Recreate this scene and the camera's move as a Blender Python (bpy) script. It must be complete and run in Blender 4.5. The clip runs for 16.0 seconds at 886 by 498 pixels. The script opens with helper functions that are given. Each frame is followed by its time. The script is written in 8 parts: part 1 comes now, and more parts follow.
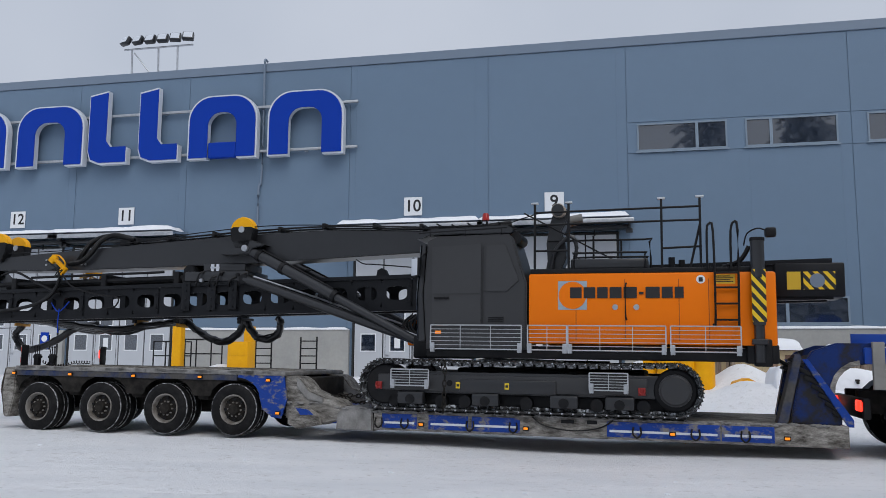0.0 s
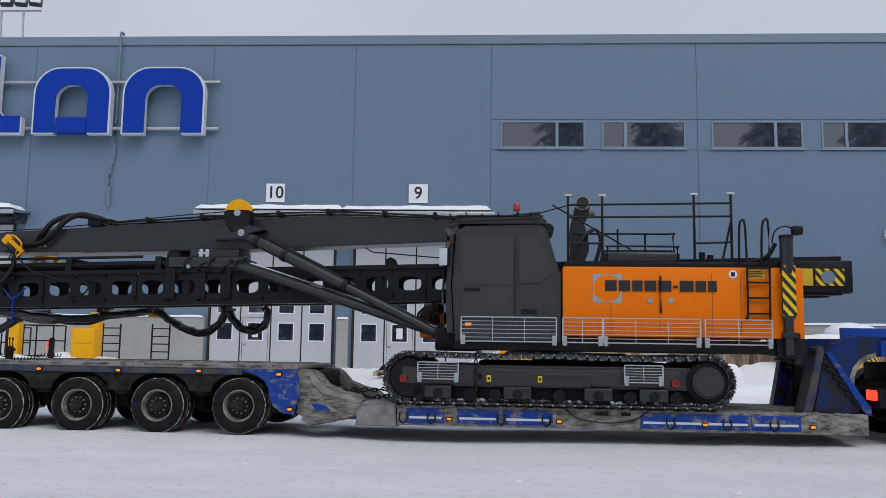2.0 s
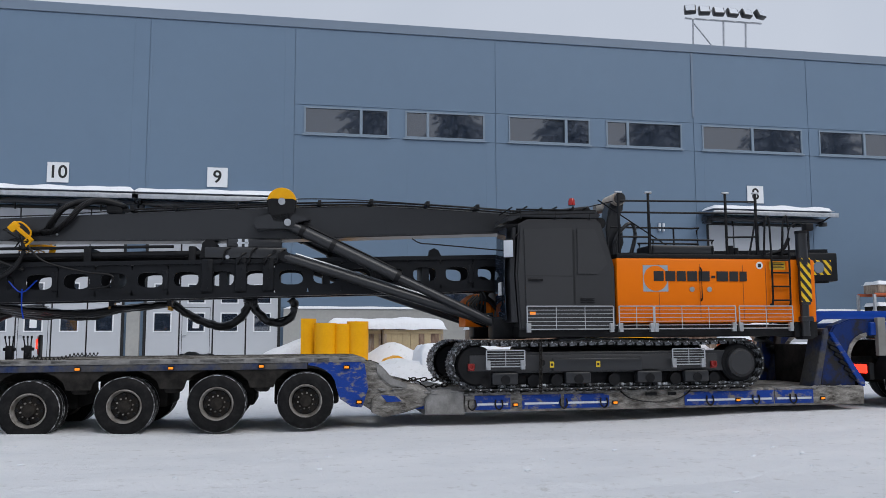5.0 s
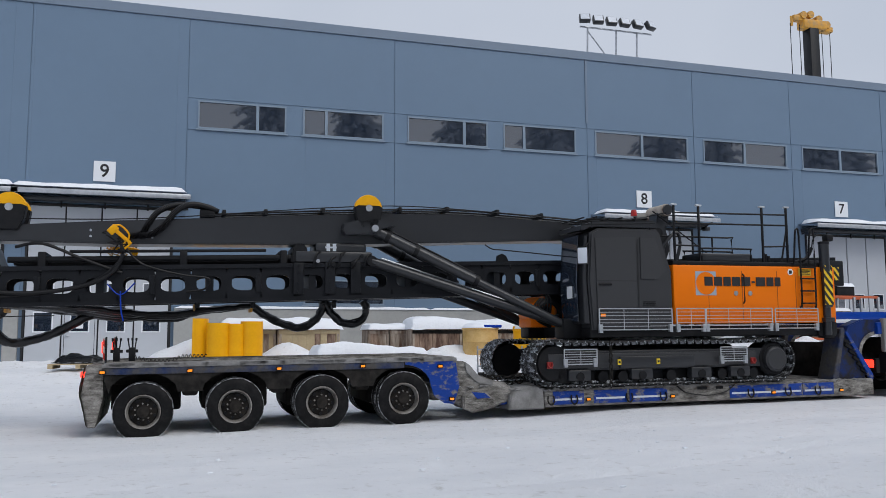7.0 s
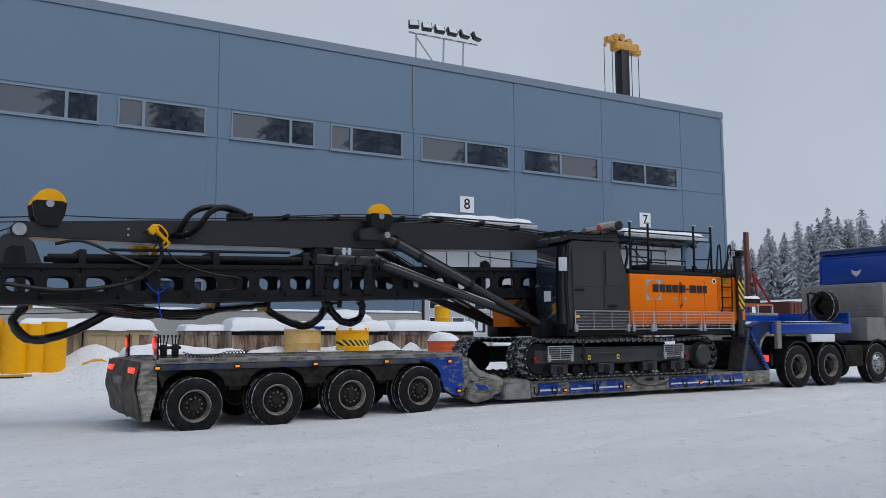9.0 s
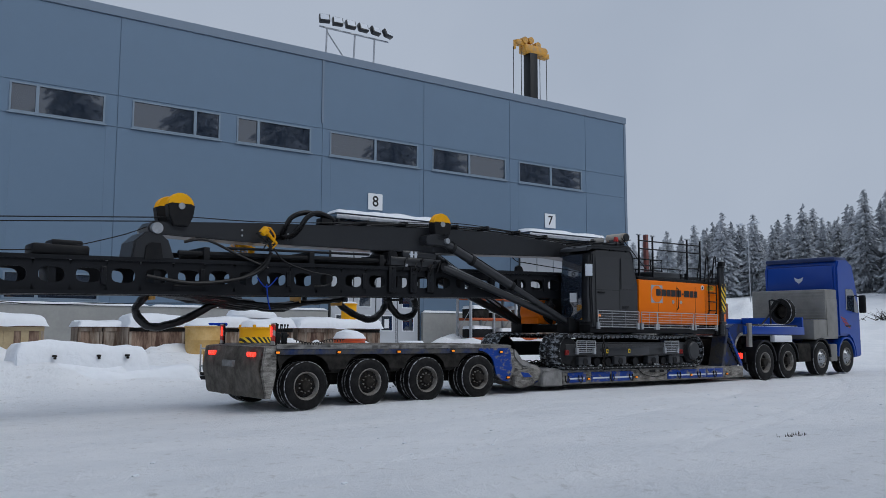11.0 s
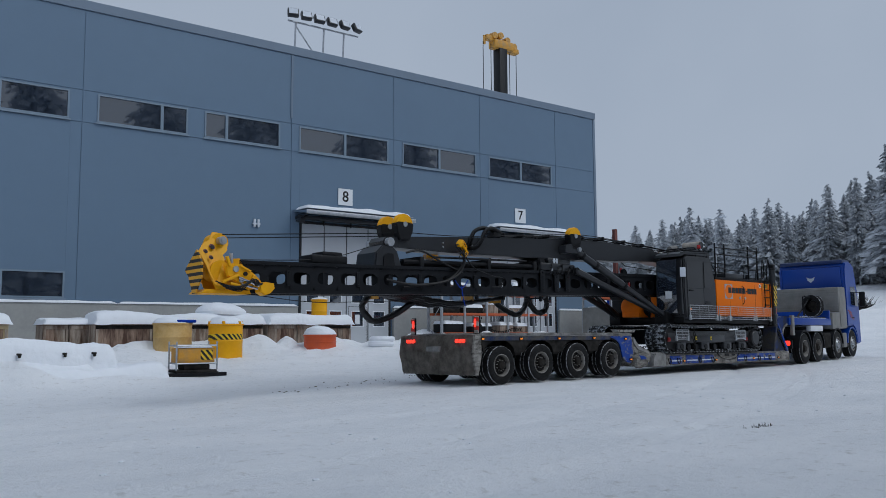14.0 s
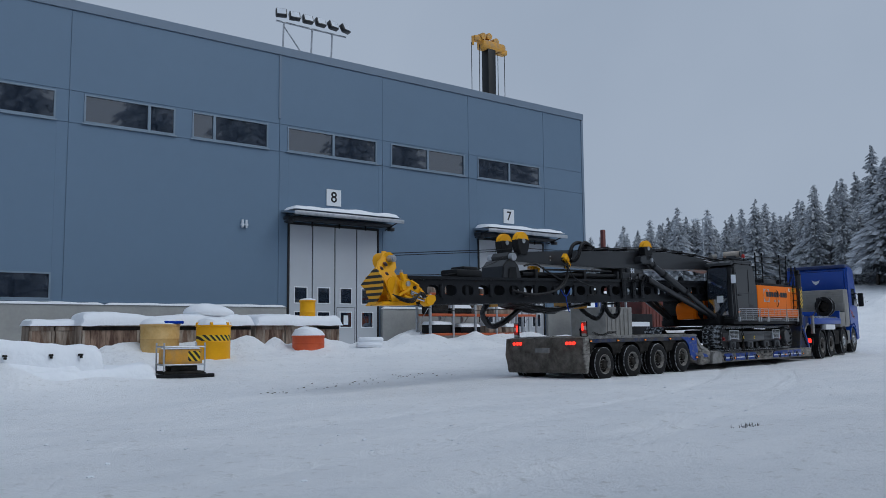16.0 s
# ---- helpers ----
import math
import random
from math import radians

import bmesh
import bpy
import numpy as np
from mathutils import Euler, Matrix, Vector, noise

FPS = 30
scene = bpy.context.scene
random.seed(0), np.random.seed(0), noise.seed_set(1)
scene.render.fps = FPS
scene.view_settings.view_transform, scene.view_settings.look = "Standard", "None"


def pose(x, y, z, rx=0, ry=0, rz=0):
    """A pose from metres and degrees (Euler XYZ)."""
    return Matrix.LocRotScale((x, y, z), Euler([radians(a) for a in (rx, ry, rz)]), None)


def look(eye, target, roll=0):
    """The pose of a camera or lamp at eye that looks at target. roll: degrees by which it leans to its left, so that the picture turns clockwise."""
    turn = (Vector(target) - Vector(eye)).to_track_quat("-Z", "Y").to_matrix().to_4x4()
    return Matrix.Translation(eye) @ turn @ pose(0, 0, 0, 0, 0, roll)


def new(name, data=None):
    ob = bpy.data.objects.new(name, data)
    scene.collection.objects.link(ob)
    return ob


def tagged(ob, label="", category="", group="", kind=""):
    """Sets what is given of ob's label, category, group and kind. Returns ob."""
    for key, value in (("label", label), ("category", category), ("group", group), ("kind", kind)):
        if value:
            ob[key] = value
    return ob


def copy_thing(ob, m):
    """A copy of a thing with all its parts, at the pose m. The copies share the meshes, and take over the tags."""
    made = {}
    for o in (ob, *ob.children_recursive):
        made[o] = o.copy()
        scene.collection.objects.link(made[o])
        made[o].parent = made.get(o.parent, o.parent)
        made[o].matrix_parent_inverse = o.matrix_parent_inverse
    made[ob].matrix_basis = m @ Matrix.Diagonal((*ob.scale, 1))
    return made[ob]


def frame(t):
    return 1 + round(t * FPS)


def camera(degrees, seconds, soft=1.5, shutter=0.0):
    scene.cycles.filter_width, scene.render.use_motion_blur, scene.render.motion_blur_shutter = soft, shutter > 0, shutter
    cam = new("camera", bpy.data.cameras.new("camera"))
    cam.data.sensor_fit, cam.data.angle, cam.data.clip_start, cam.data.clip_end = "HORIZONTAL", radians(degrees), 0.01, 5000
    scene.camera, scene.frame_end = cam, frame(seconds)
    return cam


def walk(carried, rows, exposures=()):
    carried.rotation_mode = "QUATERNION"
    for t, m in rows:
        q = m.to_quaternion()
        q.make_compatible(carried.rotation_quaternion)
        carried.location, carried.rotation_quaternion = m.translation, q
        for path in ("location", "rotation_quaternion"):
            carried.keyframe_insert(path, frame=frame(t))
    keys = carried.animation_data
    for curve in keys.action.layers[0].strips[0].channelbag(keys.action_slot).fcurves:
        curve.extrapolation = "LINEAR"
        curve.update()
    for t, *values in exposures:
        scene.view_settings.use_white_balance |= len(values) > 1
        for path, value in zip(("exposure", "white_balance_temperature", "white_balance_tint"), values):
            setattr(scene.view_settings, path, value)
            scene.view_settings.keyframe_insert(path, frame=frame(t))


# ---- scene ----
EYE = (0.0, 0.0, 1.28)
# seconds, yaw, pitch, roll
AIM = [
    (0, 12.37, 7.46, 0.32), (0.5, 10.54, 7.37, 0.3), (1, 8.07, 7.13, 0.55), (1.5, 5.31, 7.02, 0.68),
    (2, 3.01, 6.9, 0.84), (2.5, 1.33, 6.78, 0.72), (3, -0.55, 6.61, 0.51), (3.5, -3.0, 6.44, 0.4),
    (6, -13.42, 5.92, -0.2), (6.5, -14.49, 5.87, -0.14), (7, -17.36, 6.11, -0.22), (7.5, -20.55, 6.2, -0.23),
    (8, -23.35, 6.05, -0.16), (8.5, -26.46, 6.09, -0.19), (9, -29.27, 6.17, -0.23), (11.5, -36.13, 5.95, 0.02),
    (12, -36.62, 5.9, -0.13), (12.5, -37.4, 5.79, -0.34), (13, -37.47, 5.66, -0.38), (13.5, -37.44, 5.52, -0.37),
    (14, -37.56, 5.68, -0.39), (14.5, -37.79, 5.74, -0.46), (15, -37.98, 5.75, -0.57), (15.5, -38.23, 5.69, -0.43),
    (16, -38.34, 5.72, -0.5),
]


def aimed(yaw, pitch, roll):
    return pose(*EYE, 0, 0, yaw) @ pose(0, 0, 0, 90 + pitch) @ pose(0, 0, 0, 0, 0, roll)


cam = camera(55.35, 16.0, soft=0.8)
EXPOSURE = [(0.0, 0.3, 6420, 10), (3.5, 0.36, 6450, 10), (6.0, 0.4, 6450, 10), (7.5, 0.38, 6420, 10), (9.0, 0.2, 6300, 9), (11.5, -0.03, 6080, 8), (13.0, -0.08, 6000, 7), (16.0, -0.16, 5850, 6)]
walk(cam, [(t, aimed(a, b, c)) for t, a, b, c in AIM], EXPOSURE)

# the lorry's way: seconds, x, y of the rear axle's near side, heading, height, nose up, lean
DRIVE = [
    (0, -10.79, 14.04, -3.54, 0.042, -0.63, 0.01), (0.5, -10.10, 13.98, -3.31, 0.034, -0.55, 0.0), (1, -9.42, 13.92, -2.79, -0.001, -0.41, -0.02),
    (1.5, -8.75, 13.84, -2.33, -0.015, -0.23, -0.02), (2, -8.05, 13.81, -2.11, -0.042, -0.08, 0.0), (2.5, -7.36, 13.77, -1.83, -0.057, 0.05, 0.08),
    (3, -6.67, 13.72, -1.49, -0.070, 0.15, 0.14), (3.5, -5.96, 13.70, -1.18, -0.081, 0.22, 0.2), (6, -2.20, 13.78, -0.65, -0.114, 0.43, 0.33),
    (6.5, -1.35, 13.85, -0.66, -0.122, 0.47, 0.48), (7, -0.47, 13.78, 0.10, -0.130, 0.50, 0.48), (7.5, 0.42, 13.70, 0.87, -0.125, 0.53, 0.42),
    (8, 1.34, 13.70, 1.16, -0.108, 0.50, 0.31), (8.5, 2.26, 13.70, 1.59, -0.083, 0.48, 0.46), (9, 3.19, 13.76, 1.74, -0.069, 0.46, 0.6),
    (11.5, 7.96, 14.20, 2.27, 0.116, -0.3, 0.32), (12, 8.92, 14.31, 2.49, 0.147, -0.34, 0.16), (12.5, 9.90, 14.43, 2.71, 0.171, -0.38, -0.04),
    (13, 10.88, 14.52, 3.10, 0.183, -0.40, -0.18), (13.5, 11.90, 14.63, 3.45, 0.188, -0.35, -0.39), (14, 12.99, 14.75, 3.82, 0.197, -0.30, -0.58),
    (14.5, 14.07, 14.83, 4.50, 0.190, -0.18, -0.73), (15, 15.12, 14.87, 5.38, 0.175, -0.04, -0.70), (15.5, 16.12, 14.89, 6.14, 0.132, 0.13, -0.71),
    (16, 17.15, 14.93, 7.02, 0.111, 0.21, -0.69),
]

# ---- light ----
def make_world():
    world = bpy.data.worlds.new("overcast")
    scene.world = world
    world.use_nodes = True
    nt = world.node_tree
    bg = nt.nodes["Background"]
    sky = nt.nodes.new("ShaderNodeTexSky")
    sky.sky_type = "NISHITA"
    sky.sun_disc = False
    sky.sun_elevation, sky.sun_rotation = radians(25), radians(150)
    sky.dust_density, sky.air_density = 1.0, 1.0
    cloud = nt.nodes.new("ShaderNodeMix")
    cloud.data_type = "RGBA"
    cloud.inputs[0].default_value = 0.985
    cloud.inputs[7].default_value = (4.35, 4.75, 5.5, 1)
    nt.links.new(sky.outputs[0], cloud.inputs[6])
    co, puff, tone = (nt.nodes.new(k) for k in ("ShaderNodeTexCoord", "ShaderNodeTexNoise", "ShaderNodeValToRGB"))
    puff.inputs["Scale"].default_value, puff.inputs["Detail"].default_value = 2.2, 4
    tone.color_ramp.elements[0].position, tone.color_ramp.elements[0].color = 0.3, (3.95, 4.35, 5.1, 1)
    tone.color_ramp.elements[1].position, tone.color_ramp.elements[1].color = 0.7, (4.65, 5.0, 5.7, 1)
    nt.links.new(co.outputs["Generated"], puff.inputs[0])
    nt.links.new(puff.outputs[0], tone.inputs[0])
    nt.links.new(tone.outputs[0], cloud.inputs[7])
    nt.links.new(cloud.outputs[2], bg.inputs[0])
    bg.inputs[1].default_value = 0.097
    sun = bpy.data.lights.new("sun", "SUN")
    sun.energy, sun.angle, sun.color = 1.15, radians(40), (1.0, 0.97, 0.93)
    ob = new("sun", sun)
    ob.matrix_world = look((0, 0, 0), (-0.35, 0.6, -0.75))


make_world()


# ---- materials ----
MATS = {}


def mat(name, col, rough=0.6, metal=0.0, col2=None, scale=2.0, amount=0.5, fine=0.0, bump=0.0, bscale=60.0, coat=0.0, emit=0.0, spec=0.5, stretch=None, sharp=0.25):
    """A painted or plain surface: base colour, patches of a second colour, fine grain and relief."""
    if name in MATS:
        return MATS[name]
    m = bpy.data.materials.new(name)
    m.use_nodes = True
    nt = m.node_tree
    p = nt.nodes["Principled BSDF"]
    p.inputs["Roughness"].default_value = rough
    p.inputs["Metallic"].default_value = metal
    p.inputs["Specular IOR Level"].default_value = spec
    p.inputs["Coat Weight"].default_value = coat
    co = nt.nodes.new("ShaderNodeTexCoord")
    src = co.outputs["Object"]
    if stretch:
        mp = nt.nodes.new("ShaderNodeMapping")
        mp.inputs["Scale"].default_value = stretch
        nt.links.new(src, mp.inputs[0])
        src = mp.outputs[0]
    last = None
    if col2:
        n1 = nt.nodes.new("ShaderNodeTexNoise")
        n1.inputs["Scale"].default_value, n1.inputs["Detail"].default_value, n1.inputs["Roughness"].default_value = scale, 8, 0.65
        nt.links.new(src, n1.inputs[0])
        r = nt.nodes.new("ShaderNodeMapRange")
        r.inputs[1].default_value, r.inputs[2].default_value = 0.5 - sharp / 2 + (0.5 - amount) * 0.5, 0.5 + sharp / 2 + (0.5 - amount) * 0.5
        nt.links.new(n1.outputs[0], r.inputs[0])
        mx = nt.nodes.new("ShaderNodeMix")
        mx.data_type = "RGBA"
        mx.inputs[6].default_value, mx.inputs[7].default_value = (*col, 1), (*col2, 1)
        nt.links.new(r.outputs[0], mx.inputs[0])
        last = mx.outputs[2]
    if fine > 0:
        n2 = nt.nodes.new("ShaderNodeTexNoise")
        n2.inputs["Scale"].default_value, n2.inputs["Detail"].default_value = scale * 9, 5
        nt.links.new(src, n2.inputs[0])
        r2 = nt.nodes.new("ShaderNodeMapRange")
        r2.inputs[3].default_value, r2.inputs[4].default_value = 1 - fine, 1 + fine
        nt.links.new(n2.outputs[0], r2.inputs[0])
        hs = nt.nodes.new("ShaderNodeHueSaturation")
        hs.inputs["Color"].default_value = (*col, 1)
        if last:
            nt.links.new(last, hs.inputs["Color"])
        nt.links.new(r2.outputs[0], hs.inputs["Value"])
        last = hs.outputs[0]
    if last:
        nt.links.new(last, p.inputs["Base Color"])
    else:
        p.inputs["Base Color"].default_value = (*col, 1)
    if bump > 0:
        n3 = nt.nodes.new("ShaderNodeTexNoise")
        n3.inputs["Scale"].default_value, n3.inputs["Detail"].default_value = bscale, 6
        nt.links.new(src, n3.inputs[0])
        b = nt.nodes.new("ShaderNodeBump")
        b.inputs["Strength"].default_value, b.inputs["Distance"].default_value = min(bump * 10, 1.0), bump
        nt.links.new(n3.outputs[0], b.inputs["Height"])
        nt.links.new(b.outputs[0], p.inputs["Normal"])
    if emit > 0:
        p.inputs["Emission Color"].default_value = (*col, 1)
        p.inputs["Emission Strength"].default_value = emit
    MATS[name] = m
    return m


def striped(name, a, b, width, turn):
    """Slanting warning stripes."""
    m = bpy.data.materials.new(name)
    m.use_nodes = True
    nt = m.node_tree
    p = nt.nodes["Principled BSDF"]
    p.inputs["Roughness"].default_value = 0.5
    co, mp, w, r, mx = (nt.nodes.new(k) for k in ("ShaderNodeTexCoord", "ShaderNodeMapping", "ShaderNodeTexWave", "ShaderNodeMath", "ShaderNodeMix"))
    mp.inputs["Rotation"].default_value = (0, radians(turn), 0)
    w.bands_direction = "X"
    w.inputs["Scale"].default_value = 0.314 / width
    r.operation = "GREATER_THAN"
    r.inputs[1].default_value = 0.5
    mx.data_type = "RGBA"
    mx.inputs[6].default_value, mx.inputs[7].default_value = (*a, 1), (*b, 1)
    nt.links.new(co.outputs["Object"], mp.inputs[0])
    nt.links.new(mp.outputs[0], w.inputs[0])
    nt.links.new(w.outputs[0], r.inputs[0])
    nt.links.new(r.outputs[0], mx.inputs[0])
    nt.links.new(mx.outputs[2], p.inputs["Base Color"])
    return m


def glass_mat():
    m = bpy.data.materials.new("window_glass")
    m.use_nodes = True
    p = m.node_tree.nodes["Principled BSDF"]
    p.inputs["Base Color"].default_value = (0.018, 0.026, 0.042, 1)
    p.inputs["Roughness"].default_value = 0.03
    p.inputs["Specular IOR Level"].default_value = 0.9
    p.inputs["IOR"].default_value = 1.85
    return m


SNOW = mat("snow", (0.86, 0.88, 0.92), 0.75, col2=(0.8, 0.83, 0.88), scale=0.6, sharp=0.5, fine=0.03, bump=0.05, bscale=7, spec=0.25)
CLADDING = mat("blue_grey_cladding", (0.145, 0.212, 0.298), 0.45, spec=0.3, col2=(0.135, 0.198, 0.282), scale=0.25, sharp=0.6, fine=0.03, bump=0.004, bscale=3)
TRIM = mat("grey_trim", (0.16, 0.21, 0.28), 0.4)
FRAMEGREY = mat("window_frame_grey", (0.2, 0.26, 0.33), 0.4)
CONCRETE = mat("plinth_concrete", (0.4, 0.4, 0.385), 0.85, col2=(0.31, 0.315, 0.31), scale=1.2, sharp=0.5, fine=0.1, bump=0.01, bscale=20)
DOORGREY = mat("door_light_grey", (0.5, 0.525, 0.565), 0.5, col2=(0.45, 0.475, 0.515), scale=0.7, sharp=0.6)
GASKET = mat("black_rubber_gasket", (0.012, 0.013, 0.015), 0.7)
GLASS = glass_mat()
SIGNBLUE = mat("sign_blue", (0.0, 0.035, 0.34), 0.45, spec=0.2)
SIGNWHITE = mat("sign_white_edge", (0.6, 0.64, 0.7), 0.4)
PLATEWHITE = mat("number_plate_white", (0.75, 0.77, 0.8), 0.5)
BLACKINK = mat("black_ink", (0.01, 0.01, 0.012), 0.6)
STEEL = mat("galvanised_steel", (0.5, 0.52, 0.55), 0.4, 0.7, col2=(0.38, 0.4, 0.43), scale=8)
DARK = mat("charcoal_paint", (0.018, 0.0195, 0.023), 0.34, spec=0.5, col2=(0.024, 0.0255, 0.029), scale=1.5, sharp=0.6, fine=0.08, bump=0.002, bscale=90)
CABGREY = mat("cab_charcoal", (0.03, 0.031, 0.034), 0.42, spec=0.4, col2=(0.036, 0.037, 0.04), scale=0.8, sharp=0.6, fine=0.04)
BLACK = mat("black_steel", (0.006, 0.0066, 0.0085), 0.5, spec=0.2, col2=(0.012, 0.012, 0.013), scale=5, fine=0.15)
MASTBLACK = mat("mast_black", (0.005, 0.006, 0.008), 0.45, spec=0.22, col2=(0.009, 0.01, 0.013), scale=2, fine=0.1)
RUBBER = mat("hose_rubber", (0.004, 0.004, 0.005), 0.45, bump=0.004, bscale=70, spec=0.3)
ORANGE = mat("orange_paint", (0.84, 0.185, 0.0), 0.45, col2=(0.8, 0.17, 0.0), scale=0.7, sharp=0.6, fine=0.02, spec=0.2)
YELLOW = mat("yellow_paint", (0.84, 0.42, 0.002), 0.45, spec=0.25, col2=(0.74, 0.34, 0.002), scale=2, sharp=0.5, fine=0.06)
OLDYELLOW = mat("worn_yellow_paint", (0.62, 0.30, 0.03), 0.6, col2=(0.35, 0.24, 0.12), scale=2.5, amount=0.4, fine=0.15)
WIRE = mat("galvanised_wire", (0.55, 0.57, 0.6), 0.35, 0.6)
CHROME = mat("chromed_rod", (0.6, 0.6, 0.62), 0.15, 1.0)
RED = mat("red_paint", (0.26, 0.014, 0.012), 0.4)
LAMPRED = mat("lit_red_lamp", (1.0, 0.03, 0.015), 0.3, emit=2.2)
DULLRED = mat("red_lens", (0.35, 0.012, 0.01), 0.25)
AMBER = mat("amber_lamp", (0.9, 0.25, 0.01), 0.3, emit=0.55)
TRAILERBLUE = mat("dirty_blue_paint", (0.002, 0.04, 0.27), 0.42, spec=0.35, col2=(0.2, 0.185, 0.165), scale=5.5, amount=0.36, sharp=0.1, fine=0.3, bump=0.008, bscale=40, stretch=(0.8, 1, 1.4))
GRIME = mat("road_grime_on_steel", (0.36, 0.345, 0.32), 0.8, spec=0.25, col2=(0.05, 0.044, 0.038), scale=6.5, amount=0.5, sharp=0.34, fine=0.6, bump=0.04, bscale=28, stretch=(0.6, 1, 1.8))
DECKGRIME = mat("frosted_deck", (0.3, 0.295, 0.29), 0.85, col2=(0.12, 0.118, 0.115), scale=4, sharp=0.4, fine=0.2, bump=0.01, bscale=30)
UNDER = mat("underbody_black", (0.01, 0.0095, 0.009), 0.8, spec=0.12, col2=(0.035, 0.032, 0.029), scale=3, fine=0.2, bump=0.01, bscale=25)
TYRE = mat("tyre_rubber", (0.006, 0.006, 0.0065), 0.65, spec=0.18, col2=(0.02, 0.0195, 0.0195), scale=6, amount=0.3, sharp=0.3, fine=0.2, bump=0.004, bscale=60)
RIM = mat("dirty_steel_rim", (0.3, 0.285, 0.265), 0.6, 0.1, col2=(0.13, 0.115, 0.1), scale=7, fine=0.2, bump=0.004, bscale=50)
TRACKSTEEL = mat("track_steel_with_snow", (0.014, 0.014, 0.015), 0.55, 0.2, col2=(0.55, 0.58, 0.62), scale=9, amount=0.42, sharp=0.1, fine=0.3, bump=0.006, bscale=50)
TRUCKBLUE = mat("truck_blue", (0.003, 0.05, 0.33), 0.33, spec=0.35, col2=(0.003, 0.042, 0.28), scale=1.0, sharp=0.6, coat=0.15)
ALU = mat("grey_ribbed_panel", (0.26, 0.255, 0.24), 0.5, 0.2, col2=(0.2, 0.195, 0.185), scale=2, fine=0.06)
WOOD = mat("weathered_crate_wood", (0.4, 0.34, 0.28), 0.85, col2=(0.15, 0.095, 0.065), scale=2.2, sharp=0.25, fine=0.25, bump=0.01, bscale=30, stretch=(3, 3, 0.5))
RUSTWOOD = mat("reddish_stained_board", (0.3, 0.21, 0.155), 0.85, col2=(0.085, 0.045, 0.032), scale=2.2, sharp=0.22, fine=0.25, bump=0.01, bscale=30, stretch=(3, 3, 0.5))
PALEWOOD = mat("pale_pallet_wood", (0.45, 0.36, 0.22), 0.8, fine=0.15, col2=(0.38, 0.3, 0.18))
RACKORANGE = mat("rack_beam_orange", (0.5, 0.1, 0.03), 0.5, fine=0.1, col2=(0.42, 0.09, 0.03))
BUCKETRED = mat("orange_red_plastic", (0.6, 0.09, 0.02), 0.5, col2=(0.5, 0.075, 0.02))
PALEYELLOW = mat("sun_bleached_yellow", (0.62, 0.42, 0.17), 0.6, col2=(0.5, 0.3, 0.08), scale=2.0, amount=0.45, sharp=0.3, fine=0.15)
PALESTEEL = mat("tan_heat_wrap", (0.5, 0.45, 0.39), 0.7, col2=(0.36, 0.3, 0.25), scale=5, fine=0.2)
CLOD = mat("grey_dirt", (0.16, 0.15, 0.14), 0.9, fine=0.3)
BARK = mat("bark", (0.06, 0.05, 0.045), 0.9, col2=(0.1, 0.085, 0.075), scale=4, fine=0.2)
# frost on the needles, with the haze over far trees paled into the colour
NEEDLES = mat("frosted_hazy_needles", (0.125, 0.14, 0.15), 0.9, spec=0.1, col2=(0.55, 0.58, 0.63), scale=1.1, amount=0.57, sharp=0.35, fine=0.25)
NEEDLES2 = mat("snow_laden_needles", (0.16, 0.175, 0.19), 0.9, spec=0.1, col2=(0.6, 0.63, 0.68), scale=1.0, amount=0.62, sharp=0.4, fine=0.2)
MASTRUST = mat("red_brown_steel", (0.16, 0.035, 0.025), 0.6, fine=0.2, col2=(0.1, 0.03, 0.025))
SLEEVE = mat("crinkled_black_wrap", (0.006, 0.0065, 0.008), 0.28, spec=0.5, bump=0.03, bscale=22)
HAZARD = striped("black_yellow_stripes", (0.75, 0.5, 0.01), (0.012, 0.012, 0.012), 0.11, 40)
HAZARD2 = striped("black_yellow_bars", (0.73, 0.36, 0.008), (0.012, 0.012, 0.012), 0.125, 86)
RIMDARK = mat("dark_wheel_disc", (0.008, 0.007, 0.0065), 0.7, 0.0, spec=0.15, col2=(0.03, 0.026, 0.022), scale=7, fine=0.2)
FROSTED = mat("snow_on_tyre_shoulder", (0.42, 0.43, 0.45), 0.8, col2=(0.012, 0.012, 0.012), scale=14, amount=0.52, sharp=0.2)
CABPANEL = mat("cab_panel_charcoal", (0.036, 0.037, 0.04), 0.4, spec=0.4, col2=(0.042, 0.043, 0.046), scale=0.8, sharp=0.6, fine=0.04)
DARKBLUE = mat("blackened_blue_paint", (0.002, 0.021, 0.125), 0.5, spec=0.3, col2=(0.016, 0.015, 0.014), scale=2.5, amount=0.5, sharp=0.15, fine=0.2, bump=0.006, bscale=35)
TAILGRIME = mat("brown_road_dirt", (0.33, 0.3, 0.26), 0.65, spec=0.35, col2=(0.1, 0.086, 0.072), scale=3.5, sharp=0.35, fine=0.3, bump=0.03, bscale=7)
RAILGRIME = mat("dirty_blue_rail", (0.075, 0.072, 0.07), 0.75, spec=0.25, col2=(0.012, 0.03, 0.1), scale=2.2, amount=0.42, sharp=0.2, fine=0.4, bump=0.02, bscale=25)
BOARDSTRIPE = striped("red_white_stripes", (0.45, 0.03, 0.02), (0.4, 0.38, 0.35), 0.14, 45)
LOGOGREY = mat("pale_blue_square", (0.3, 0.36, 0.42), 0.4)


